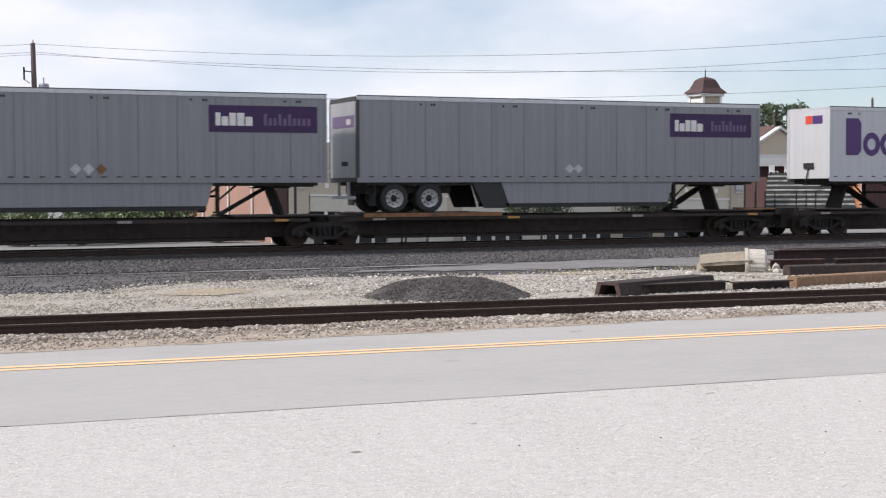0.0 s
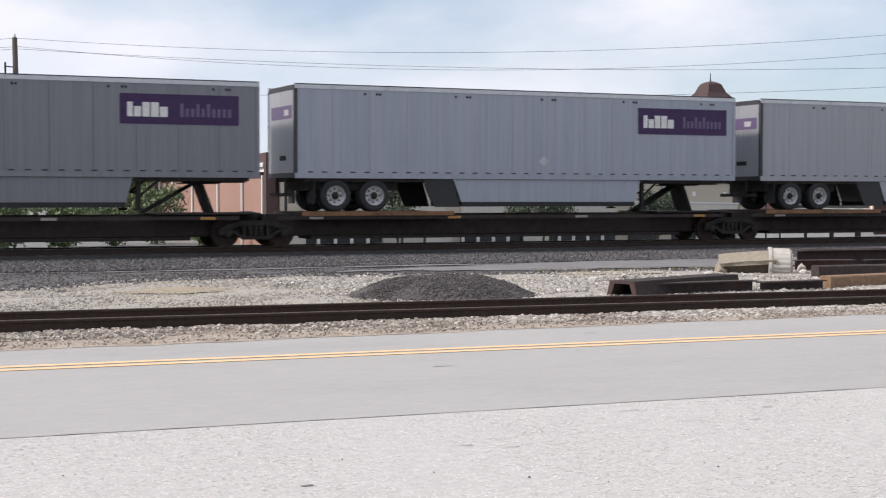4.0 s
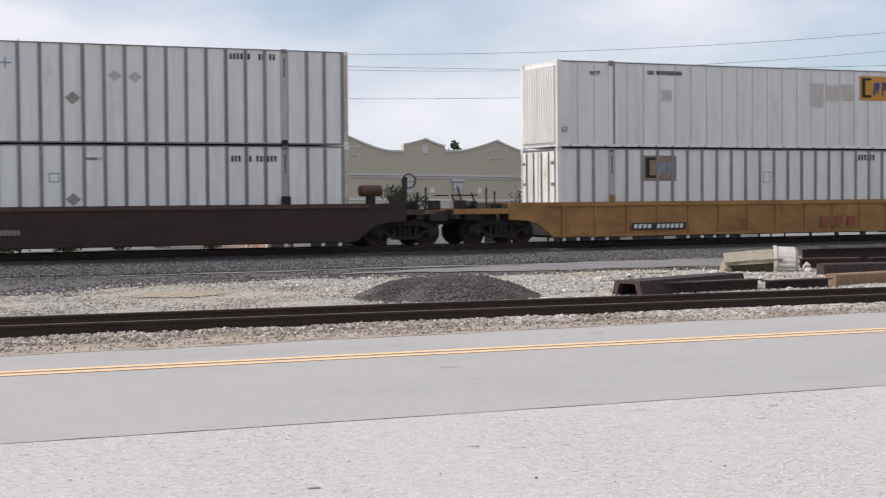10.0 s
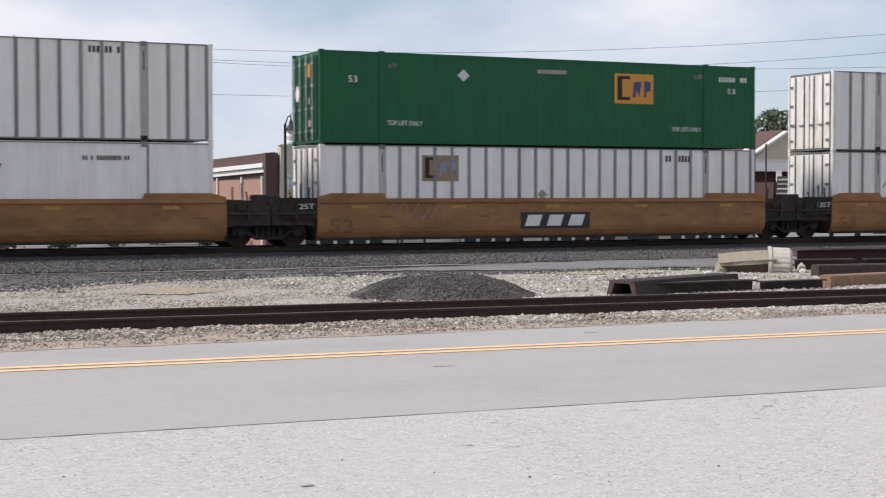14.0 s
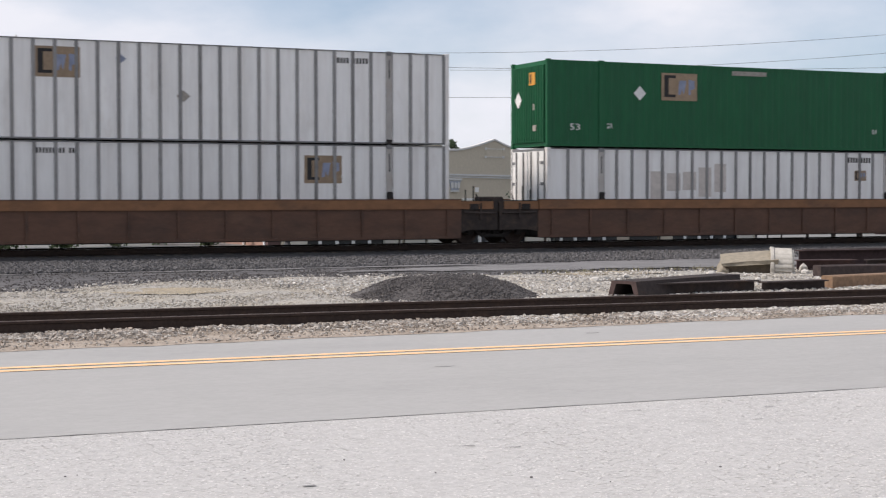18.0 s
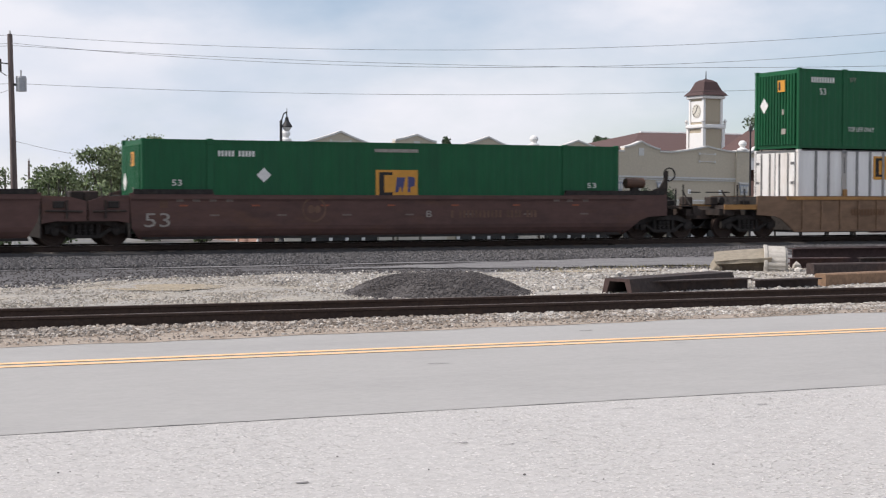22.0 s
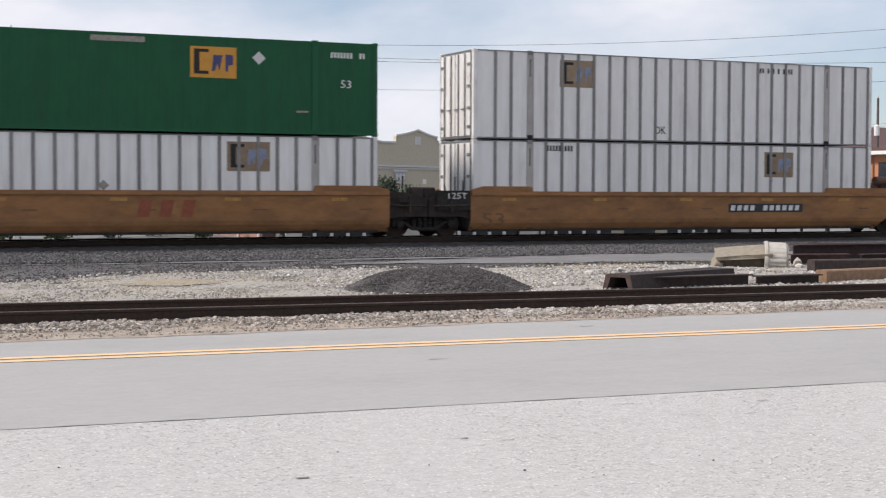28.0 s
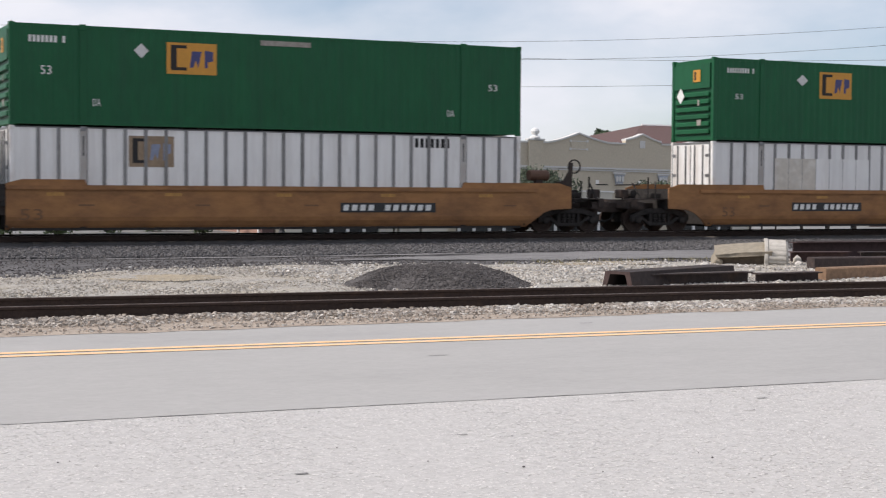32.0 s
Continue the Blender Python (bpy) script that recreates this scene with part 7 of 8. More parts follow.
def spine_car(u0, u1, tu, flip, left, right):
    """One platform of a spine car under a trailer at tu."""
    c0 = u0
    n = u1 - u0
    car = rolling(thing("spine_car", "grimy brown spine car platform with faded orange deck edges", "rail car", group="spine cars of the train"), c0)
    low = 0.44 if u0 > 160 else 0.30
    part("centre_sill", soften(box(B(), 0.35, n - 0.35, -0.50, 0.50, low, 0.98), 0.03), "spine", car)
    part("lower_flange", box(B(), 1.9, n - 1.9, -0.62, 0.62, low - 0.1, low - 0.002), "spine", car)
    gear = {False: (0.2, 5.3), True: (LT - 5.3, LT - 0.2)}[flip]
    stand = LT - 1.55 if not flip else 1.55
    lo, hi = max(0.5, gear[0] + tu - u0), min(n - 0.5, gear[1] + tu - u0)
    d = part("wheel_deck", box(B(), lo, hi, -1.36, 1.36, 0.90, 1.045), "spine", car)
    for s in (-1, 1):
        part("deck_edge", box(B(), lo, hi, *sorted((s * 1.364, s * 1.39)), 0.93, 1.06), "orange_edge", d)
    x = stand + tu - u0
    h = part("hitch", soften(box(B(), x - 0.55, x + 0.55, -0.5, 0.5, 1.90, 1.94), 0.01), "under", car)
    w = -1 if not flip else 1
    part("hitch_leg", soften(prism(B(), [(x - w * 0.06, 1.9), (x + w * 0.08, 1.9), (x - w * 0.25, 1.03), (x - w * 0.39, 1.03)], -0.42, 0.42), 0.02), "under", h)
    part("hitch_strut", soften(prism(B(), [(x + w * 0.14, 1.9), (x + w * 0.24, 1.9), (x + w * 1.82, 1.03), (x + w * 1.70, 1.03)], -0.3, 0.3), 0.02), "under", h)
    part("hitch_deck", box(B(), x - 1.6, x + 1.6, -1.3, 1.3, 0.985, 1.03), "spine", car)
    for s in (-1, 1):
        for k in range(4):
            xx = 2.0 + (n - 4.0) * k / 3
            part("outrigger", box(B(), xx - 0.08, xx + 0.08, *sorted((s * 0.505, s * 1.3)), 0.80, 0.90), "spine", car)
        part("side_rail", box(B(), 0.6, n - 0.6, *sorted((s * 1.30, s * 1.34)), 0.82, 0.93) if lo > 5 or hi < n - 5 else box(B(), 0.6, n - 0.6, *sorted((s * 1.28, s * 1.32)), 0.78, 0.89), "spine", car)
        if s < 0:
            for k in range(4):
                xx = 1.6 + (n - 3.4) * k / 3
                part("reflector", box(B(), xx, xx + 0.45, -1.352, -1.342, 0.83, 0.91), "reflector" if k % 2 else "faint_paint", car)
    if left == "c":
        part("end_sill", box(B(), 0.30, 0.55, -1.35, 1.35, 0.84, 1.08), "grime", car)
        coupler(car, 0.0, -1)
        add_truck(car, 1.95)
        for k in (0.5, 0.95, 1.4):
            part("handhold", rod(B(), (k, -1.27, 1.03), (k, -1.27, 1.72), 0.026, seg=6), "under", car)
    if right == "c":
        part("end_deck", box(B(), n - 1.9, n - 0.3, -1.34, -0.6, 1.034, 1.085), "orange_edge", car, "faded orange deck end")
        part("end_sill", box(B(), n - 0.55, n - 0.30, -1.35, 1.35, 0.84, 1.08), "grime", car)
        coupler(car, n, 1)
        add_truck(car, n - 1.95)
        for k in (0.5, 0.95, 1.4):
            part("handhold", rod(B(), (n - k, -1.27, 1.03), (n - k, -1.27, 1.72), 0.026, seg=6), "under", car)
    else:
        add_truck(car, n)
        bm = lathe(B(), [(0.3, 0.75), (0.42, 0.8), (0.42, 1.0), (0.2, 1.06)], (n, 0, 0), 14)
        part("joint", bm, "under", car)
    return car


# place along the train, kind, nose towards -x, platform ends
TRAILERS = [(-0.67, "grey", False, -3.2, 15.44, "j", "j"), (16.5, "grey", False, 15.44, 33.85, "j", "c"), (35.87, "white", True, 33.85, 52.39, "c", "j"), (53.69, "grey", False, 52.39, 69.96, "j", "j"),
            (71.17, "grey", False, 69.96, 87.25, "j", "j"), (88.40, "light", False, 87.25, 104.6, "j", "j"), (105.60, "light", False, 104.6, 123.12, "j", "c"), (125.02, "white", True, 123.12, 142.75, "c", "j"),
            (143.69, "light", True, 142.75, 161.58, "j", "j"), (163.95, "reefer", False, 161.58, 181.18, "j", "c")]
RIDERS = []
for u, kind, flip, a, b, le, ri in TRAILERS:
    spine_car(a, b, u, flip, le, ri)
    RIDERS.append(rolling(trailer(kind, flip), u, RT))

# trailers that are a shade apart from the rest of their kind
for rider, old, shade in ((RIDERS[0], "trailer_grey", "trailer_mid"), (RIDERS[1], "trailer_grey", "trailer_mid"), (RIDERS[5], "trailer_light", "trailer_blue"), (RIDERS[8], "trailer_light", "trailer_blue"), (RIDERS[6], "trailer_light", "trailer_soft"), (RIDERS[7], "trailer_white", "reefer_white")):
    for piece in rider.children:
        if piece.type == "MESH" and piece.data.materials[0] == M[old] and piece.data.users == 1:
            piece.data.materials[0] = M[shade]

# style, box place, ends, lower box, upper box
WELLS = [("maroon_flat", 185.18, 181.18, 204.33, "cc", "ribbed", "ribbed"), ("yellow", 208.64, 204.33, 227.95, "cc", "ribbed", "smooth"), ("yellow_low", 234.35, 227.95, 251.70, "cc", "trailer", ""),
         ("orange", 255.70, 251.70, 273.63, "cj", "fluted", "ribbed"), ("orange", 275.20, 273.63, 293.15, "jj", "ribbed", "green"), ("orange", 294.76, 293.15, 314.55, "jc", "ribbed", "ribbed"),
         ("brown", 318.60, 314.55, 336.5, "cj", "ribbed", "smooth"), ("brown", 338.35, 336.5, 356.2, "jj", "ribbed", "ribbed"), ("brown", 358.02, 356.2, 377.9, "jc", "ribbed", "green"),
         ("maroon", 381.61, 377.9, 399.55, "cj", "ribbed", ""), ("maroon", 401.05, 399.55, 418.85, "jj", "", ""), ("maroon", 420.43, 418.85, 440.3, "jc", "green", ""),
         ("tan", 444.02, 440.3, 461.9, "cj", "ribbed", "green"), ("tan", 463.52, 461.9, 481.4, "jj", "green", "louvre"), ("tan", 483.06, 481.4, 502.9, "jc", "green", "ribbed"),
         ("orange", 506.62, 502.9, 524.5, "cj", "louvre", "green"), ("orange", 526.12, 524.5, 544.0, "jj", "ribbed", "green"), ("orange", 545.57, 544.0, 565.5, "jc", "ribbed", "ribbed"),
         ("orange", 569.30, 565.5, 587.2, "cj", "ribbed", "ribbed"), ("orange", 588.82, 587.2, 606.75, "jj", "ribbed", "smooth"), ("orange", 608.35, 606.75, 628.2, "jc", "ribbed", "louvre"),
         ("orange", 631.99, 628.2, 650.0, "cj", "ribbed", "louvre")]
MAKE = {"ribbed": ribbed_container,
        "smooth": lambda: sheet_container("white_cont", "white smooth-sided freight container", "white smooth containers", 0.62, 0.012),
        "fluted": lambda: sheet_container("white_cont", "white finely folded freight container", "white folded containers", 0.30, 0.022),
        "green": lambda: sheet_container("green", "dark green freight container with folded sides", "green containers", 0.27, 0.013),
        "louvre": lambda: sheet_container("green", "dark green freight container with a louvred front", "green containers", 0.27, 0.013, True)}
FIRST, CARS, LOWER, UPPER = {}, [], [], []
for style, c0, a, b, ends, low, high in WELLS:
    CARS.append(well_car(style, a, c0, b, ends[0], ends[1]))
    for kind, z, keep in ((low, 0.25, LOWER), (high, 0.25 + 2.90, UPPER)):
        if kind in ("", "trailer"):
            keep.append(rolling(trailer("light", False), c0, 0.41) if kind else None)
            continue
        if kind not in FIRST:
            FIRST[kind] = MAKE[kind]()
            box_ = FIRST[kind]
        else:
            box_ = copy_thing(FIRST[kind], Matrix())
        where = "stacked on another container" if keep is UPPER else "standing in a %s well car" % {"orange": "sooty orange", "yellow": "faded yellow", "tan": "dusty tan", "maroon": "faded maroon", "maroon_flat": "dark maroon", "brown": "rusty brown"}[style]
        box_["label"] = {"ribbed": "white post-sided freight container ", "smooth": "white smooth-sided freight container ", "fluted": "white fluted freight container ", "green": "dark green freight container ", "louvre": "dark green louvred freight container "}[kind] + where
        keep.append(rolling(box_, c0, z))


# the green box of this unit rides doors first
for s in (-1, 1):
    for y in (0.3, 0.85):
        rod_ = part("lock_rod", rod(B(), (-0.075, s * y, 0.12), (-0.075, s * y, 2.76), 0.03, seg=6), "steel_grey", UPPER[4], "worn steel lock rod")
        for z in (0.4, 1.1, 1.8, 2.5):
            part("rod_bracket", box(B(), -0.1, -0.04, s * y - 0.09, s * y + 0.09, z - 0.035, z + 0.035), "steel_grey", rod_)

# the first two white boxes have dirtier doors than the rest
for box_ in (LOWER[0], UPPER[0]):
    for piece in box_.children:
        if piece.name.startswith(("door.", "corner_post")) or piece.name == "door":
            piece.material_slots[0].link = "OBJECT"
            piece.material_slots[0].material = M["door_grimy"]

# repair sheets cover the lower posts of this white box
for k in range(7):
    x = LIFT + (LC - 2 * LIFT) / 20 * (k + 1) - 0.02
    part("repair_sheet", box(B(), x + 0.01, x + (LC - 2 * LIFT) / 20 - 0.01, -1.306, -1.2995, 0.075, 2.33), "beige_sheet" if k < 3 else "white_cont", LOWER[21], "beige stained repair sheet" if k < 3 else "white repair sheet")

# ---- markings on the train ----
FACE = {}
for rider in RIDERS + [LOWER[2]]:
    FACE[rider.name] = -1.2975
for (style, _, _, _, _, low, high), lo, hi, car in zip(WELLS, LOWER, UPPER, CARS):
    for kind, ob in ((low, lo), (high, hi)):
        if ob is not None and kind != "trailer":
            FACE[ob.name] = -1.2765 if kind == "ribbed" else -1.2965
    FACE[car.name] = -1.4255 if WELL[style]["raised"] else -1.4745


def plate(host, name, x0, x1, z0, z1, material, parent=None, lift=0.0, label=""):
    y = FACE[host.name] - lift
    return part(name, box(B(), x0, x1, y - 0.003, y, z0, z1), material, parent or host, label)


def shape(host, name, polys, material, parent=None, lift=0.0, label=""):
    y = FACE[host.name] - lift
    bm = B()
    for poly in polys:
        prism(bm, poly, y - 0.003, y)
    return part(name, bm, material, parent or host, label)


def gold_logo(host, x0, x1, z0, z1, faded=False):
    """A square panel with a dark upright mark and blue shapes."""
    w, h = x1 - x0, z1 - z0
    p = plate(host, "logo_panel", x0, x1, z0, z1, "gold_faded" if faded else "gold", label="faded brownish square emblem" if faded else "golden square emblem with dark and blue shapes")
    a, b = x0 + 0.08 * w, x0 + 0.40 * w
    s = 0.12 * w
    shape(host, "dark_mark", [[(a, z0 + 0.12 * h), (b, z0 + 0.12 * h), (b, z0 + 0.22 * h), (a + s, z0 + 0.22 * h), (a + s, z1 - 0.18 * h), (b, z1 - 0.18 * h), (b, z1 - 0.08 * h), (a, z1 - 0.08 * h)]], "dark_paint", p, 0.0035)
    q = [(x0 + 0.46 * w, z0 + 0.22 * h), (x0 + 0.53 * w, z0 + 0.22 * h), (x0 + 0.58 * w, z0 + 0.45 * h), (x0 + 0.63 * w, z0 + 0.22 * h), (x0 + 0.70 * w, z0 + 0.74 * h), (x0 + 0.50 * w, z0 + 0.74 * h)]
    r = [(x0 + 0.76 * w, z0 + 0.22 * h), (x0 + 0.82 * w, z0 + 0.22 * h), (x0 + 0.82 * w, z0 + 0.40 * h), (x0 + 0.93 * w, z0 + 0.45 * h), (x0 + 0.93 * w, z0 + 0.74 * h), (x0 + 0.76 * w, z0 + 0.78 * h)]
    shape(host, "blue_mark", [q, r], "blue_pale" if faded else "blue_mark", p, 0.0035)


def purple_panel(host, x0, x1, z0, z1):
    """A long purple panel with pale block shapes and fainter ones after them."""
    w, h = x1 - x0, z1 - z0
    p = plate(host, "logo_panel", x0, x1, z0, z1, "purple", label="long purple emblem panel")
    n = [(0.06, 0.105, 0.48), (0.115, 0.175, 0.34), (0.185, 0.245, 0.48), (0.255, 0.32, 0.48), (0.33, 0.395, 0.34)]
    shape(host, "pale_mark", [[(x0 + a * w, z0 + 0.24 * h), (x0 + b * w, z0 + 0.24 * h), (x0 + b * w, z0 + (0.24 + k) * h), (x0 + a * w, z0 + (0.24 + k) * h)] for a, b, k in n], "white_paint", p, 0.0035)
    shape(host, "faint_mark", [[(x0 + (0.50 + 0.045 * k) * w, z0 + 0.26 * h), (x0 + (0.528 + 0.045 * k) * w, z0 + 0.26 * h), (x0 + (0.528 + 0.045 * k) * w, z0 + (0.54 + 0.16 * (k in (0, 3, 5))) * h), (x0 + (0.50 + 0.045 * k) * w, z0 + (0.54 + 0.16 * (k in (0, 3, 5))) * h)] for k in range(10)], "lilac", p, 0.0035)


def big_logo(host, x0, x1, z0, z1):
    """Large purple and orange-red block shapes."""
    w, h = x1 - x0, z1 - z0

    def blk(a, b, lo, hi, cut=0.0):
        return [(x0 + a * w, z0 + lo * h), (x0 + (b - cut) * w, z0 + lo * h), (x0 + b * w, z0 + (lo + 0.12) * h), (x0 + b * w, z0 + (hi - 0.12) * h), (x0 + (b - cut) * w, z0 + hi * h), (x0 + a * w, z0 + hi * h)]

    def ring(cx, r, lo, hi):
        out = []
        n = 20
        cz, rz = (lo + hi) / 2, (hi - lo) / 2
        for i in range(n):
            a, b = 2 * math.pi * i / n, 2 * math.pi * (i + 1) / n
            out.append([(x0 + (cx + r * k * math.cos(t)) * w, z0 + (cz + rz * k * math.sin(t)) * h) for k, t in ((1.0, a), (1.0, b), (0.5, b), (0.5, a))])
        return out
    shape(host, "purple_mark", [blk(0.0, 0.155, 0.0, 1.0, 0.03)] + ring(0.262, 0.088, -0.02, 0.62) + ring(0.435, 0.083, -0.02, 0.62) + [blk(0.52, 0.575, 0.0, 1.0, 0.01)], "purple_deep", None, 0.0, "large deep purple block shapes")
    shape(host, "red_mark", [blk(0.58, 0.745, 0.0, 1.0, 0.03), [(x0 + q * w, z0 + v * h) for q, v in ((0.87, 0.0), (0.995, 0.29), (0.87, 0.58), (0.755, 0.29))]], "red_mark", None, 0.0, "large orange-red block shapes")


def dark_panel(host, x0, x1, z0, z1):
    w, h = x1 - x0, z1 - z0
    p = plate(host, "logo_panel", x0, x1, z0 + 0.06 * h, z1 - 0.06 * h, "black", label="black emblem panel with pale script bars and a red shape")
    shape(host, "rule", [[(x0, z1 - 0.03 * h), (x1, z1 - 0.03 * h), (x1, z1), (x0, z1)], [(x0, z0), (x1, z0), (x1, z0 + 0.03 * h), (x0, z0 + 0.03 * h)]], "dark_paint", p, 0.0)
    bars = []
    for a, b in ((0.04, 0.38), (0.56, 0.97)):
        n = 7
        for k in range(n):
            u = x0 + (a + (b - a) * k / n) * w
            bars.append([(u, z0 + 0.24 * h), (u + 0.035 * w, z0 + 0.24 * h), (u + 0.045 * w, z0 + (0.40 + 0.08 * (k == 0)) * h), (u + 0.01 * w, z0 + (0.40 + 0.08 * (k == 0)) * h)])
    tagged(shape(host, "pale_script", bars, "white_paint", p, 0.0035), kind="stuff")
    shape(host, "red_shape", [[(x0 + 0.42 * w, z0 + 0.2 * h), (x0 + 0.54 * w, z0 + 0.2 * h), (x0 + 0.53 * w, z0 + 0.78 * h), (x0 + 0.47 * w, z0 + 0.85 * h)]], "dim_red", p, 0.0035)


def slant_logo(host, x0, x1, z0, z1):
    """Five leaning navy blocks, slit across."""
    w, h = x1 - x0, z1 - z0
    polys = []
    for a, b, slit in ((0.0, 0.20, 0.5), (0.24, 0.50, 0.0), (0.53, 0.595, 0.0), (0.63, 0.76, 0.45), (0.79, 0.91, 0.0)):
        def p(u, v):
            return (x0 + u * w * 0.95 + v * 0.09 * w, z0 + v * h)
        if slit:
            polys += [[p(a, 0), p(b - 0.03, 0), p(b - 0.03, slit - 0.07), p(a, slit - 0.07)], [p(a, slit + 0.07), p(b, slit + 0.07), p(b, 1), p(a, 1)]]
        else:
            polys.append([p(a, 0), p(b, 0), p(b, 1), p(a, 1)])
    shape(host, "navy_mark", polys, "navy", None, 0.0, "leaning dark navy block shapes")


def code_bars(host, x0, x1, z0, z1, material="white_paint"):
    """Small writing, too small to read: a row of bars."""
    r = random.Random(int(abs(x0 * 100)) + int(abs(z0) * 31))
    bars, x = [], x0
    step = (z1 - z0) * 0.62
    while x < x1 - step * 0.5:
        if r.random() > 0.14:
            bars.append([(x, z0), (x + step * 0.62, z0), (x + step * 0.62, z1), (x, z1)])
        x += step
    if bars:
        tagged(shape(host, "code_mark", bars, material), kind="stuff")


def plain_bar(host, x0, x1, z0, z1):
    plate(host, "mark", x0, x1, z0, z1, "faint_paint")


def diamond(host, x0, x1, z0, z1, material):
    xm, zm = (x0 + x1) / 2, (z0 + z1) / 2
    shape(host, "placard", [[(x0, zm), (xm, z0), (x1, zm), (xm, z1)]], material)


def frame_mark(host, x0, x1, z0, z1):
    t = 0.03
    shape(host, "frame_mark", [[(x0, z0), (x1, z0), (x1, z0 + t), (x0, z0 + t)], [(x0, z1 - t), (x1, z1 - t), (x1, z1), (x0, z1)], [(x0, z0 + t), (x0 + t, z0 + t), (x0 + t, z1 - t), (x0, z1 - t)], [(x1 - t, z0 + t), (x1, z0 + t), (x1, z1 - t), (x1 - t, z1 - t)]], "steel_grey")


def ghost_bars(host, x0, x1, z0, z1):
    """The worn trace of an old emblem: faded upright strips."""
    n = max(1, round((x1 - x0) / 0.62))
    for k in range(n):
        a = x0 + (x1 - x0) * k / n
        up, down = (z1 - z0) * 0.3 * abs(math.sin(3.7 * k + 1)), (z1 - z0) * 0.25 * abs(math.sin(5.3 * k))
        plate(host, "worn_patch", a, a + (x1 - x0) / n * (0.6 + 0.26 * abs(math.cos(2.9 * k))), z0 + down, z1 - up, "worn_patch", label="greyed trace of an old emblem")


def scrawl(host, x0, x1, z0, z1, material="dark_paint", loops=9):
    """Sprayed loops, no letters."""
    bm = B()
    y = FACE[host.name] - 0.004
    pts = []
    for i in range(loops * 8 + 1):
        k = i / (loops * 8)
        pts.append((x0 + (x1 - x0) * k + 0.10 * math.sin(i * 0.8 + 0.3 * math.sin(i)), y, z0 + (z1 - z0) * (0.5 + 0.45 * math.sin(i * 0.785 + 0.9 * math.sin(k * 9)))))
    for a, b in zip(pts, pts[1:]):
        rod(bm, a, b, 0.017, seg=4)
    part("spray_paint", bm, material, host, "looping spray-painted scrawl")


def scrawl_dark(host, x0, x1, z0, z1):
    for k in range(3):
        scrawl(host, x0 + 0.05 * k, x1 - 0.05 * k, z0 + 0.04 * k, z1 - 0.03 * k, "black", 5)


def ghost_text(host, x0, x1, z0, z1):
    scrawl(host, x0, x1, z0, z1, "graffiti_pink", 5)


def number_plate(host, x0, x1, z0, z1):
    p = plate(host, "number_panel", x0, x1, z0, z1, "black", label="black number panel with pale bars")
    h = z1 - z0
    bars, n = [], 11
    for k in range(n):
        if k != 4:
            a = x0 + 0.08 + (x1 - x0 - 0.16) * k / n
            bars.append([(a, z0 + 0.2 * h), (a + (x1 - x0) / n * 0.6, z0 + 0.2 * h), (a + (x1 - x0) / n * 0.6 + 0.03, z1 - 0.2 * h), (a + 0.03, z1 - 0.2 * h)])
    shape(host, "number_bars", bars, "white_paint", p, 0.0035)


def slant_plate(host, x0, x1, z0, z1):
    p = plate(host, "logo_panel", x0, x1, z0, z1, "black", label="black emblem panel with leaning pale shapes")
    w, h = x1 - x0, z1 - z0
    polys = [[(x0 + a * w, z0 + 0.16 * h), (x0 + (a + 0.20) * w, z0 + 0.16 * h), (x0 + (a + 0.25) * w, z1 - 0.16 * h), (x0 + (a + 0.05) * w, z1 - 0.16 * h)] for a in (0.06, 0.37, 0.68)]
    shape(host, "pale_emblem", polys, "white_paint", p, 0.0035)


def faded_logo(host, x0, x1, z0, z1):
    w, h = x1 - x0, z1 - z0
    polys = [[(x0 + a * w, z0), (x0 + (a + 0.2) * w, z0), (x0 + (a + 0.26) * w, z1), (x0 + (a + 0.06) * w, z1)] for a in (0.0, 0.36, 0.72)]
    shape(host, "faded_emblem", polys, "faded_red", None, 0.0, "faded dark red emblem shapes")


def faded_disc(host, x0, x1, z0, z1):
    xm, zm, r = (x0 + x1) / 2, (z0 + z1) / 2, (x1 - x0) / 2
    ring_ = [[(xm + k * r * math.cos(2 * math.pi * j / 24), zm + k * r * math.sin(2 * math.pi * j / 24)) for k, j in ((1.0, i), (1.0, i + 1), (0.84, i + 1), (0.84, i))] for i in range(24)]
    blob = [[(xm + k * r * math.cos(a) + dx * r, zm + k * r * math.sin(a) * 1.3) for a in [2 * math.pi * i / 10 for i in range(10)]] for k, dx in ((0.26, -0.28), (0.24, 0.3), (0.16, 0.0))]
    shape(host, "faded_disc", ring_ + blob, "faded_disc", None, 0.0, "faded brown ring emblem with worn shapes inside")


def sign(host, text, x0, x1, z0, z1, material):
    me = letters(text, z1 - z0)
    w = max(v.co.x for v in me.vertices) - min(v.co.x for v in me.vertices)
    word(host, text, z1 - z0, x0, FACE[host.name] - 0.004, z0, material, (x1 - x0) / w)


purple_panel(RIDERS[0], 12.17, 15.79, 2.64, 3.49)
diamond(RIDERS[0], 7.83, 8.17, 1.28, 1.63, "placard_pale")
diamond(RIDERS[0], 8.22, 8.57, 1.28, 1.63, "placard_pale")
diamond(RIDERS[0], 8.60, 8.95, 1.28, 1.63, "orange_edge")
purple_panel(RIDERS[1], 12.16, 15.73, 2.66, 3.51)
diamond(RIDERS[1], 7.82, 8.19, 1.34, 1.66, "placard_pale")
diamond(RIDERS[1], 8.17, 8.54, 1.34, 1.66, "placard_pale")
big_logo(RIDERS[2], 0.79, 5.55, 2.04, 3.46)
sign(RIDERS[2], "Freight", 3.58, 4.91, 1.55, 1.87, "steel_grey")
diamond(RIDERS[2], 7.61, 8.05, 1.48, 1.85, "steel_grey")
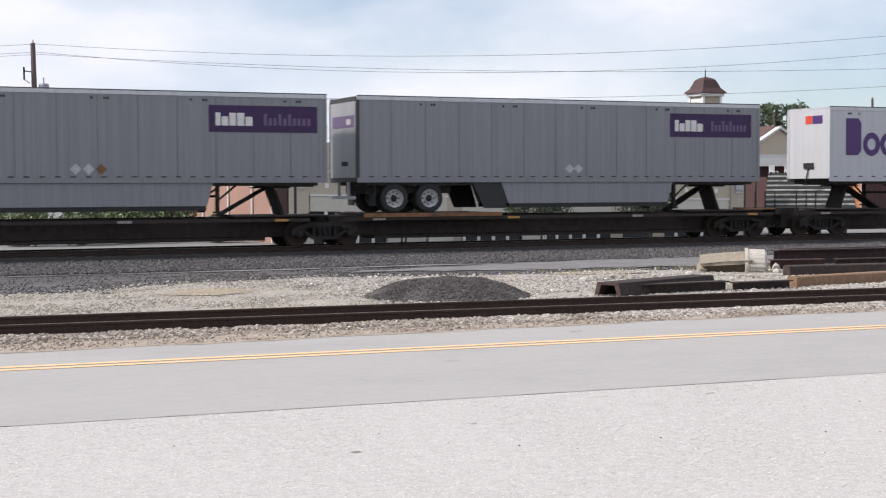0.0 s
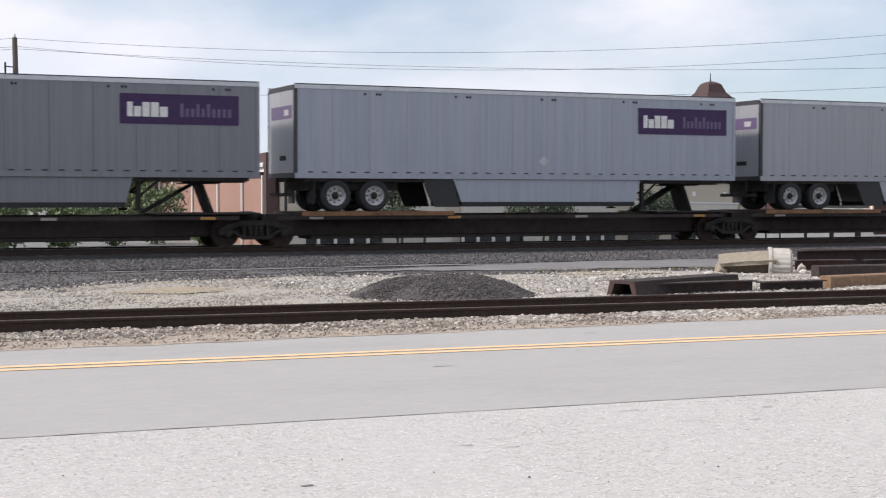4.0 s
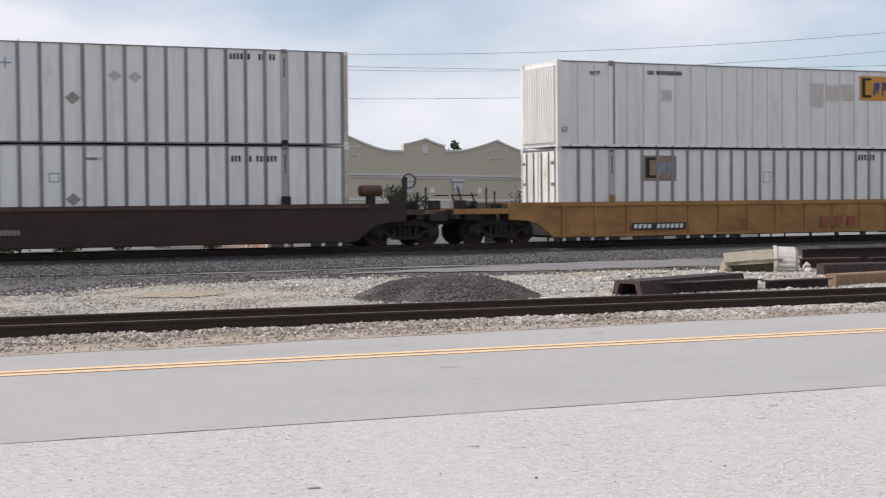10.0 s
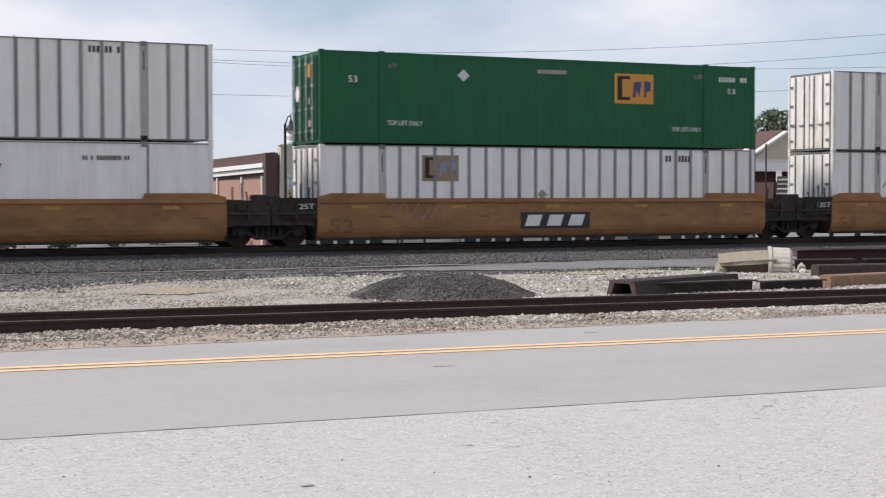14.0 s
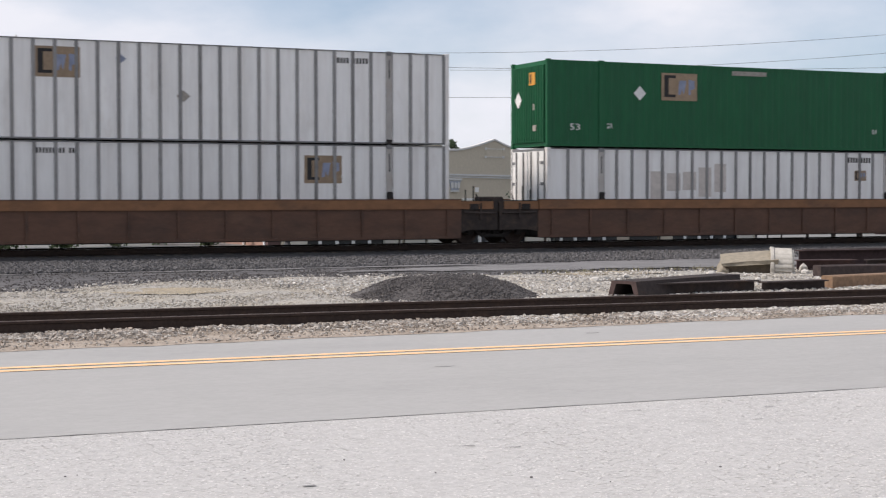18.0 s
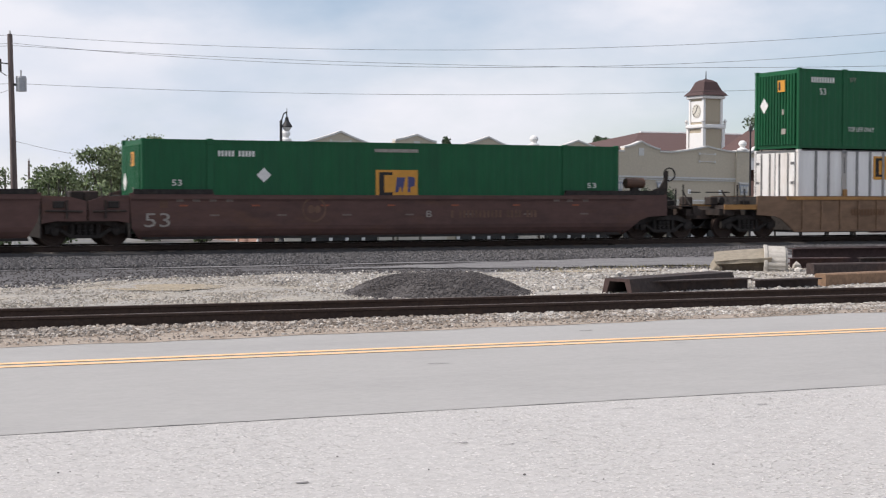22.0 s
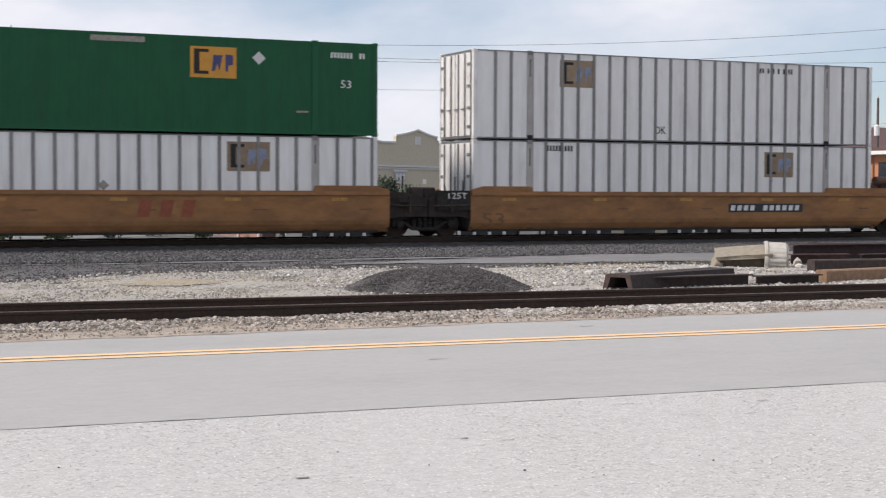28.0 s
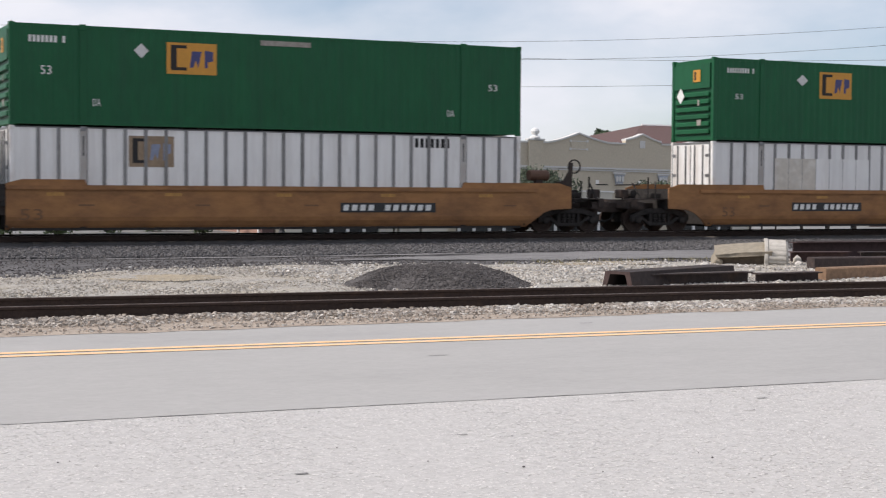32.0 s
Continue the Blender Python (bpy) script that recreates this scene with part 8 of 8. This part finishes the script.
diamond(RIDERS[2], 8.05, 8.49, 1.48, 1.86, "steel_grey")
code_bars(RIDERS[2], 14.31, 15.53, 2.76, 2.92)
big_logo(RIDERS[7], 0.78, 5.61, 2.04, 3.49)
sign(RIDERS[7], "Freight", 3.61, 4.92, 1.55, 1.87, "steel_grey")
sign(RIDERS[7], "53", 0.41, 0.65, 1.55, 1.75, "dark_paint")
diamond(RIDERS[7], 7.58, 7.99, 1.51, 1.87, "steel_grey")
diamond(RIDERS[7], 8.10, 8.51, 1.51, 1.88, "steel_grey")
code_bars(RIDERS[7], 14.34, 15.63, 2.79, 2.95)
purple_panel(RIDERS[3], 12.17, 15.75, 2.58, 3.46)
diamond(RIDERS[3], 7.71, 8.10, 1.28, 1.61, "placard_pale")
diamond(RIDERS[3], 8.14, 8.53, 1.28, 1.62, "placard_pale")
purple_panel(RIDERS[4], 11.92, 15.48, 2.58, 3.46)
diamond(RIDERS[4], 7.57, 7.95, 1.27, 1.60, "placard_pale")
diamond(RIDERS[4], 8.18, 8.57, 1.28, 1.61, "placard_pale")
purple_panel(RIDERS[5], 12.17, 15.75, 2.58, 3.46)
diamond(RIDERS[5], 8.4, 8.75, 0.45+1.0, 0.8+1.0, "placard_pale")
purple_panel(RIDERS[6], 12.17, 15.75, 2.58, 3.46)
diamond(RIDERS[6], 8.4, 8.75, 0.45+1.0, 0.8+1.0, "placard_pale")
purple_panel(RIDERS[8], 0.41, 4.02, 2.63, 3.52)
diamond(RIDERS[8], 7.51, 7.88, 1.37, 1.70, "placard_pale")
diamond(RIDERS[8], 8.11, 8.48, 1.37, 1.70, "placard_pale")
dark_panel(RIDERS[9], 11.84, 14.76, 2.50, 3.45)
purple_panel(LOWER[2], 12.16, 15.78, 2.86, 3.72)
diamond(LOWER[2], 7.79, 8.15, 1.52, 1.84, "placard_pale")
diamond(LOWER[2], 8.19, 8.59, 1.50, 1.86, "placard_pale")
gold_logo(LOWER[0], 3.49, 4.71, 1.78, 2.63, True)
code_bars(LOWER[0], 12.42, 13.92, 2.40, 2.58, "dark_paint")
diamond(LOWER[0], 7.54, 7.98, 1.12, 1.50, "faint_paint")
frame_mark(LOWER[0], 7.08, 7.38, 1.80, 2.07)
code_bars(LOWER[0], 8.09, 8.58, 2.43, 2.51, "dark_paint")
gold_logo(UPPER[0], 3.41, 4.76, 1.79, 2.63, True)
shape(UPPER[0], "placard", [[(5.91, 2.11), (5.95, 2.11), (5.95, 2.41), (5.91, 2.41)], [(5.78, 2.235), (5.90, 2.245), (5.90, 2.275), (5.78, 2.285)], [(5.96, 2.245), (6.08, 2.235), (6.08, 2.285), (5.96, 2.275)]], "blue_pale")
diamond(UPPER[0], 7.56, 8.00, 1.12, 1.50, "faint_paint")
diamond(UPPER[0], 8.78, 9.19, 1.80, 2.14, "placard_pale")
diamond(UPPER[0], 9.37, 9.78, 1.77, 2.12, "placard_pale")
code_bars(UPPER[0], 12.41, 13.90, 2.55, 2.73, "dark_paint")
frame_mark(UPPER[0], 2.23, 2.47, 1.24, 1.40)
gold_logo(LOWER[1], 3.29, 4.62, 1.79, 2.65, True)
code_bars(LOWER[1], 12.28, 13.72, 2.51, 2.72, "dark_paint")
frame_mark(LOWER[1], 8.22, 8.54, 1.72, 2.10)
gold_logo(UPPER[1], 12.44, 13.78, 1.78, 2.66)
ghost_bars(UPPER[1], 10.25, 12.29, 1.50, 2.63)
ghost_bars(UPPER[1], 4.03, 4.50, 1.58, 2.10)
code_bars(UPPER[1], 3.48, 4.90, 2.47, 2.61, "dark_paint")
sign(UPPER[1], "WTP", 14.33, 14.76, 2.34, 2.52, "dark_paint")
sign(UPPER[1], "WTP", 1.23, 1.63, 2.39, 2.55, "dark_paint")
sign(UPPER[1], "53", 0.15, 0.36, 0.50, 0.69, "dark_paint")
slant_logo(LOWER[3], 5.75, 10.28, 1.41, 2.22)
code_bars(LOWER[3], 12.23, 13.70, 2.34, 2.47, "dark_paint")
code_bars(LOWER[3], 1.37, 1.66, 2.39, 2.47, "dark_paint")
gold_logo(UPPER[3], 3.45, 4.73, 1.82, 2.67, True)
code_bars(UPPER[3], 12.51, 13.50, 2.52, 2.71, "dark_paint")
diamond(UPPER[3], 7.54, 7.91, 1.06, 1.39, "faint_paint")
gold_logo(LOWER[4], 3.42, 4.70, 1.76, 2.58, True)
code_bars(LOWER[4], 12.48, 13.55, 2.44, 2.65, "dark_paint")
diamond(LOWER[4], 7.54, 7.91, 1.17, 1.51, "faint_paint")
sign(UPPER[4], "53", 0.92, 1.22, 1.91, 2.12, "white_paint")
sign(UPPER[4], "WTP", 2.26, 2.56, 2.36, 2.53, "faint_paint")
diamond(UPPER[4], 4.65, 5.08, 2.03, 2.42, "trim")
plain_bar(UPPER[4], 7.53, 8.61, 2.38, 2.51)
gold_logo(UPPER[4], 10.44, 11.97, 1.48, 2.48)
sign(UPPER[4], "WTP", 13.58, 13.95, 2.35, 2.55, "faint_paint")
code_bars(UPPER[4], 14.63, 15.81, 2.32, 2.48)
sign(UPPER[4], "53", 14.96, 15.29, 1.91, 2.10, "white_paint")
sign(UPPER[4], "TOP LIFT ONLY", 2.23, 3.43, 0.60, 0.76, "white_paint")
sign(UPPER[4], "TOP LIFT ONLY", 12.70, 13.89, 0.58, 0.74, "white_paint")
gold_logo(UPPER[5], 3.39, 4.67, 1.78, 2.59, True)
diamond(UPPER[5], 7.44, 7.89, 1.15, 1.51, "faint_paint")
scrawl(LOWER[5], 2.31, 8.50, 1.33, 1.86)
code_bars(LOWER[5], 3.40, 4.61, 2.46, 2.61, "dark_paint")
gold_logo(UPPER[6], 11.77, 13.15, 1.75, 2.59, True)
code_bars(UPPER[6], 3.52, 4.95, 2.43, 2.60, "dark_paint")
sign(UPPER[6], "WTP", 1.34, 1.73, 2.35, 2.55, "dark_paint")
sign(UPPER[6], "WTP", 14.28, 14.68, 2.34, 2.53, "dark_paint")
sign(UPPER[6], "53", 0.13, 0.31, 0.48, 0.68, "dark_paint")
diamond(UPPER[6], 8.46, 8.82, 1.72, 2.04, "faint_paint")
gold_logo(LOWER[6], 3.36, 4.63, 1.81, 2.66, True)
code_bars(LOWER[6], 12.37, 13.55, 2.50, 2.73, "dark_paint")
diamond(LOWER[6], 8.06, 8.42, 1.74, 2.06, "faint_paint")
diamond(LOWER[6], 7.49, 7.88, 1.20, 1.56, "faint_paint")
gold_logo(UPPER[7], 3.28, 4.57, 1.78, 2.65, True)
diamond(UPPER[7], 5.58, 5.89, 2.23, 2.50, "blue_pale")
diamond(UPPER[7], 7.36, 7.78, 1.16, 1.51, "faint_paint")
code_bars(UPPER[7], 12.27, 13.40, 2.48, 2.65, "dark_paint")
gold_logo(LOWER[7], 11.30, 12.52, 1.69, 2.54, True)
code_bars(LOWER[7], 3.31, 4.51, 2.53, 2.68, "dark_paint")
gold_logo(UPPER[8], 4.40, 5.84, 1.64, 2.57, True)
diamond(UPPER[8], 3.31, 3.79, 1.61, 2.09, "white_paint")
plain_bar(UPPER[8], 7.28, 8.74, 2.57, 2.72)
code_bars(UPPER[8], 14.23, 15.74, 2.36, 2.54)
sign(UPPER[8], "53", 14.80, 15.19, 0.59, 0.84, "white_paint")
sign(UPPER[8], "DA", 2.27, 2.48, 0.65, 0.84, "white_paint")
sign(UPPER[8], "DA", 13.43, 13.65, 0.64, 0.81, "white_paint")
sign(UPPER[8], "53", 0.84, 1.22, 0.58, 0.80, "white_paint")
ghost_bars(LOWER[8], 4.00, 7.23, 1.21, 2.44)
gold_logo(LOWER[8], 12.66, 13.19, 1.84, 2.21, True)
code_bars(LOWER[8], 12.36, 13.37, 2.49, 2.68, "dark_paint")
gold_logo(LOWER[9], 11.37, 12.67, 1.77, 2.78, True)
code_bars(LOWER[9], 2.63, 3.73, 2.48, 2.63, "dark_paint")
diamond(LOWER[9], 7.50, 7.84, 1.21, 1.53, "faint_paint")
diamond(LOWER[11], 3.49, 3.95, 1.61, 2.05, "white_paint")
gold_logo(LOWER[11], 7.35, 8.78, 1.12, 2.02)
code_bars(LOWER[11], 2.30, 3.51, 2.38, 2.55)
sign(LOWER[11], "53", 0.88, 1.18, 1.50, 1.69, "white_paint")
plain_bar(LOWER[11], 7.32, 8.79, 2.57, 2.67)
sign(LOWER[11], "53", 14.91, 15.26, 1.48, 1.66, "white_paint")
gold_logo(UPPER[12], 4.20, 5.69, 1.55, 2.55)
diamond(UPPER[12], 11.06, 11.54, 2.07, 2.48, "trim")
sign(UPPER[12], "53", 0.90, 1.19, 1.96, 2.20, "white_paint")
sign(UPPER[12], "53", 14.92, 15.20, 1.94, 2.18, "white_paint")
sign(UPPER[12], "TOP LIFT ONLY", 2.21, 3.41, 0.66, 0.83, "white_paint")
sign(UPPER[12], "TOP LIFT ONLY", 12.71, 13.89, 0.66, 0.81, "white_paint")
code_bars(UPPER[12], 0.55, 1.74, 2.39, 2.58)
sign(UPPER[12], "WTP", 2.27, 2.53, 2.44, 2.62, "faint_paint")
plain_bar(UPPER[12], 7.53, 8.61, 2.45, 2.54)
gold_logo(LOWER[12], 3.41, 4.71, 1.83, 2.68)
code_bars(LOWER[12], 12.39, 13.56, 2.50, 2.67, "dark_paint")
gold_logo(UPPER[13], 4.49, 5.97, 1.61, 2.56)
diamond(UPPER[13], 3.53, 4.00, 2.05, 2.47, "white_paint")
sign(UPPER[13], "53", 0.87, 1.20, 1.48, 1.72, "white_paint")
sign(UPPER[13], "53", 14.90, 15.23, 1.47, 1.71, "white_paint")
code_bars(UPPER[13], 0.54, 1.74, 2.40, 2.58)
code_bars(UPPER[13], 0.56, 1.41, 0.65, 0.77)
sign(UPPER[13], "DA", 2.35, 2.58, 0.65, 0.86, "white_paint")
sign(UPPER[13], "DA", 13.45, 13.72, 0.64, 0.83, "white_paint")
plain_bar(UPPER[13], 7.29, 8.88, 2.57, 2.70)
code_bars(UPPER[13], 14.61, 15.50, 0.63, 0.75)
gold_logo(LOWER[13], 11.08, 12.58, 1.50, 2.49)
diamond(LOWER[13], 7.81, 8.28, 1.87, 2.28, "trim")
code_bars(LOWER[13], 2.73, 3.89, 2.36, 2.52)
sign(LOWER[13], "WTP", 1.35, 1.65, 2.38, 2.51, "faint_paint")
sign(LOWER[13], "WTP", 14.32, 14.64, 2.37, 2.53, "faint_paint")
gold_logo(UPPER[14], 3.44, 4.74, 1.84, 2.73, True)
code_bars(UPPER[14], 12.47, 13.52, 2.58, 2.77, "dark_paint")
diamond(UPPER[14], 7.51, 7.93, 1.22, 1.59, "faint_paint")
gold_logo(LOWER[14], 11.02, 12.57, 1.50, 2.53)
diamond(LOWER[14], 7.23, 7.56, 2.03, 2.33, "white_paint")
diamond(LOWER[14], 7.81, 8.28, 1.89, 2.30, "trim")
code_bars(LOWER[14], 2.71, 3.88, 2.37, 2.53)
sign(LOWER[14], "WTP", 1.36, 1.66, 2.44, 2.58, "faint_paint")
sign(LOWER[14], "WTP", 14.32, 14.65, 2.41, 2.56, "faint_paint")
gold_logo(UPPER[15], 4.18, 5.69, 1.54, 2.57)
sign(UPPER[15], "53", 0.88, 1.17, 1.94, 2.13, "white_paint")
code_bars(UPPER[15], 0.52, 1.71, 2.41, 2.57)
sign(UPPER[15], "TOP LIFT ONLY", 2.19, 3.41, 0.64, 0.80, "white_paint")
gold_logo(LOWER[15], 4.48, 5.93, 1.57, 2.50)
diamond(LOWER[15], 3.44, 3.98, 2.00, 2.44, "trim")
code_bars(LOWER[15], 0.54, 1.73, 2.37, 2.53)
sign(LOWER[15], "53", 0.86, 1.15, 1.48, 1.68, "white_paint")
gold_logo(UPPER[16], 10.20, 11.61, 1.65, 2.57)
diamond(UPPER[16], 12.10, 12.52, 2.09, 2.49, "trim")
sign(UPPER[16], "53", 14.91, 15.25, 1.48, 1.73, "white_paint")
code_bars(UPPER[16], 14.60, 15.77, 2.39, 2.56)
plain_bar(UPPER[16], 7.29, 8.87, 2.61, 2.77)
plain_bar(UPPER[16], 13.49, 13.87, 0.69, 0.75)
gold_logo(LOWER[16], 11.32, 12.66, 1.80, 2.68, True)
diamond(LOWER[16], 7.48, 7.81, 1.20, 1.52, "faint_paint")
gold_logo(UPPER[17], 3.17, 4.43, 1.76, 2.65, True)
sign(UPPER[17], "OK", 6.83, 7.28, 0.29, 0.56, "dark_paint")
code_bars(UPPER[17], 11.17, 12.58, 2.49, 2.67, "dark_paint")
gold_logo(LOWER[17], 11.41, 12.66, 1.75, 2.63, True)
code_bars(LOWER[17], 2.59, 3.70, 2.55, 2.73, "dark_paint")
gold_logo(UPPER[18], 11.33, 12.69, 1.80, 2.73, True)
code_bars(UPPER[18], 2.63, 3.06, 2.50, 2.63, "dark_paint")
gold_logo(LOWER[18], 11.31, 12.65, 1.80, 2.50, True)
diamond(LOWER[18], 7.53, 7.84, 1.21, 1.51, "faint_paint")
gold_logo(UPPER[19], 11.73, 13.04, 1.72, 2.60, True)
code_bars(UPPER[19], 3.67, 4.98, 2.47, 2.60, "dark_paint")
sign(UPPER[19], "53", 0.16, 0.38, 0.52, 0.71, "dark_paint")
code_bars(UPPER[19], 7.87, 8.25, 2.40, 2.50, "dark_paint")
gold_logo(LOWER[19], 3.36, 4.68, 1.77, 2.64, True)
diamond(LOWER[19], 7.47, 7.90, 1.42, 1.83, "steel_grey")
diamond(LOWER[19], 8.04, 8.44, 1.44, 1.82, "steel_grey")
gold_logo(UPPER[20], 4.48, 5.98, 1.59, 2.51)
diamond(UPPER[20], 3.52, 3.95, 2.01, 2.44, "trim")
sign(UPPER[20], "53", 0.85, 1.16, 1.45, 1.71, "white_paint")
sign(UPPER[20], "53", 14.95, 15.27, 1.42, 1.64, "white_paint")
code_bars(UPPER[20], 0.54, 1.71, 2.35, 2.54)
plain_bar(UPPER[20], 7.34, 8.93, 2.54, 2.69)
sign(UPPER[20], "DA", 2.32, 2.54, 0.59, 0.81, "white_paint")
sign(UPPER[20], "DA", 13.51, 13.75, 0.57, 0.78, "white_paint")
gold_logo(LOWER[20], 3.37, 4.70, 1.76, 2.66, True)
code_bars(LOWER[20], 12.42, 13.60, 2.47, 2.76, "dark_paint")
gold_logo(UPPER[21], 4.55, 5.99, 1.59, 2.54)
diamond(UPPER[21], 3.54, 4.04, 2.01, 2.41, "trim")
sign(UPPER[21], "53", 0.89, 1.22, 1.46, 1.66, "white_paint")
code_bars(UPPER[21], 0.57, 1.76, 2.37, 2.54)
sign(CARS[0], "53", 0.56, 1.35, 0.38, 0.85, "faint_paint")
code_bars(CARS[0], 2.48, 3.17, 0.61, 0.83, "faint_paint")
code_bars(CARS[0], 3.75, 4.65, 0.59, 0.83, "faint_paint")
code_bars(CARS[0], 5.32, 6.29, 0.56, 0.71, "faint_paint")
number_plate(CARS[1], 2.72, 4.88, 0.40, 0.63)
sign(CARS[1], "53", 7.09, 7.39, 0.48, 0.76, "shadow_paint")
faded_logo(CARS[1], 10.54, 12.18, 0.41, 0.76)
number_plate(CARS[3], 3.13, 6.27, 0.71, 1.05)
sign(CARS[3], "53", 0.26, 0.99, 0.49, 0.90, "shadow_paint")
plain_bar(CARS[3], -0.28, -0.10, 0.86, 1.05)
slant_plate(CARS[4], 6.85, 9.43, 0.48, 1.01)
sign(CARS[4], "53", 0.22, 0.99, 0.43, 0.85, "shadow_paint")
sign(CARS[4], "125T", -0.87, -0.29, 1.15, 1.32, "white_paint")
ghost_text(CARS[4], 2.22, 4.26, 0.78, 1.35)
number_plate(CARS[5], 10.03, 13.73, 0.67, 0.99)
sign(CARS[5], "53", 0.19, 0.92, 0.41, 0.79, "shadow_paint")
sign(CARS[5], "125T", -0.85, -0.25, 1.13, 1.30, "white_paint")
sign(CARS[9], "53", -0.11, 0.62, 0.50, 0.96, "faint_paint")
sign(CARS[9], "A", 7.28, 7.48, 0.78, 0.99, "faint_paint")
faded_disc(CARS[9], 11.68, 12.51, 0.62, 1.35)
code_bars(CARS[9], 2.82, 6.65, 0.76, 1.03, "faded_disc")
sign(CARS[10], "53", -0.06, 0.66, 0.54, 1.00, "faint_paint")
sign(CARS[10], "C", 4.75, 4.93, 0.81, 1.03, "faint_paint")
faded_disc(CARS[10], 11.63, 12.51, 0.65, 1.38)
sign(CARS[11], "53", 0.01, 0.77, 0.54, 0.97, "faint_paint")
sign(CARS[11], "B", 8.99, 9.19, 0.79, 1.01, "faint_paint")
faded_disc(CARS[11], 4.88, 5.67, 0.69, 1.40)
code_bars(CARS[11], 9.88, 13.04, 0.77, 1.00, "faded_disc")
code_bars(CARS[12], 2.28, 3.90, 0.78, 1.01, "shadow_paint")
sign(CARS[12], "53", 14.44, 14.91, 0.58, 0.86, "shadow_paint")
sign(CARS[13], "125T", -0.01, 0.74, 0.45, 0.71, "white_paint")
ghost_text(CARS[13], 3.14, 3.90, 0.70, 1.16)
sign(CARS[13], "53", 14.50, 15.02, 0.57, 0.87, "shadow_paint")
sign(CARS[14], "125T", -0.02, 0.72, 0.47, 0.73, "white_paint")
code_bars(CARS[14], 11.45, 13.04, 0.77, 0.98, "shadow_paint")
number_plate(CARS[15], 3.36, 6.50, 0.76, 1.04)
sign(CARS[15], "53", 0.12, 0.81, 0.49, 0.79, "shadow_paint")
faded_logo(CARS[16], 8.57, 10.37, 0.69, 1.19)
number_plate(CARS[17], 9.81, 12.99, 0.77, 1.07)
sign(CARS[17], "53", 0.24, 1.03, 0.39, 0.79, "shadow_paint")
sign(CARS[17], "125T", -0.99, -0.33, 1.23, 1.43, "white_paint")
number_plate(CARS[18], 3.20, 6.23, 0.72, 1.01)
sign(CARS[18], "53", 0.29, 0.93, 0.55, 0.87, "shadow_paint")
scrawl_dark(CARS[18], 10.35, 12.02, 0.64, 1.17)
slant_plate(CARS[19], 6.89, 9.45, 0.61, 1.17)
sign(CARS[19], "53", 0.23, 0.89, 0.51, 0.87, "shadow_paint")
sign(CARS[19], "125T", -0.84, -0.26, 1.18, 1.37, "white_paint")
number_plate(CARS[20], 9.87, 13.08, 0.68, 0.98)
sign(CARS[20], "53", 0.22, 0.86, 0.48, 0.81, "shadow_paint")
number_plate(CARS[21], 3.32, 6.43, 0.71, 1.02)
sign(CARS[21], "53", 0.32, 0.84, 0.53, 0.87, "shadow_paint")


# ---- the train rolls past ----
SLACK = {17.0: -0.25, 18.0: 0.05}   # the train surges a little here


def motions():
    times = [float(k) for k in range(33)]
    for ob, u, z, turn in MOVING:
        walk(ob, [(t, pose(u - run(t) + SLACK.get(t, 0.0), TRACK_Y, RAIL_Z + z, 0, 0, turn)) for t in times])


motions()
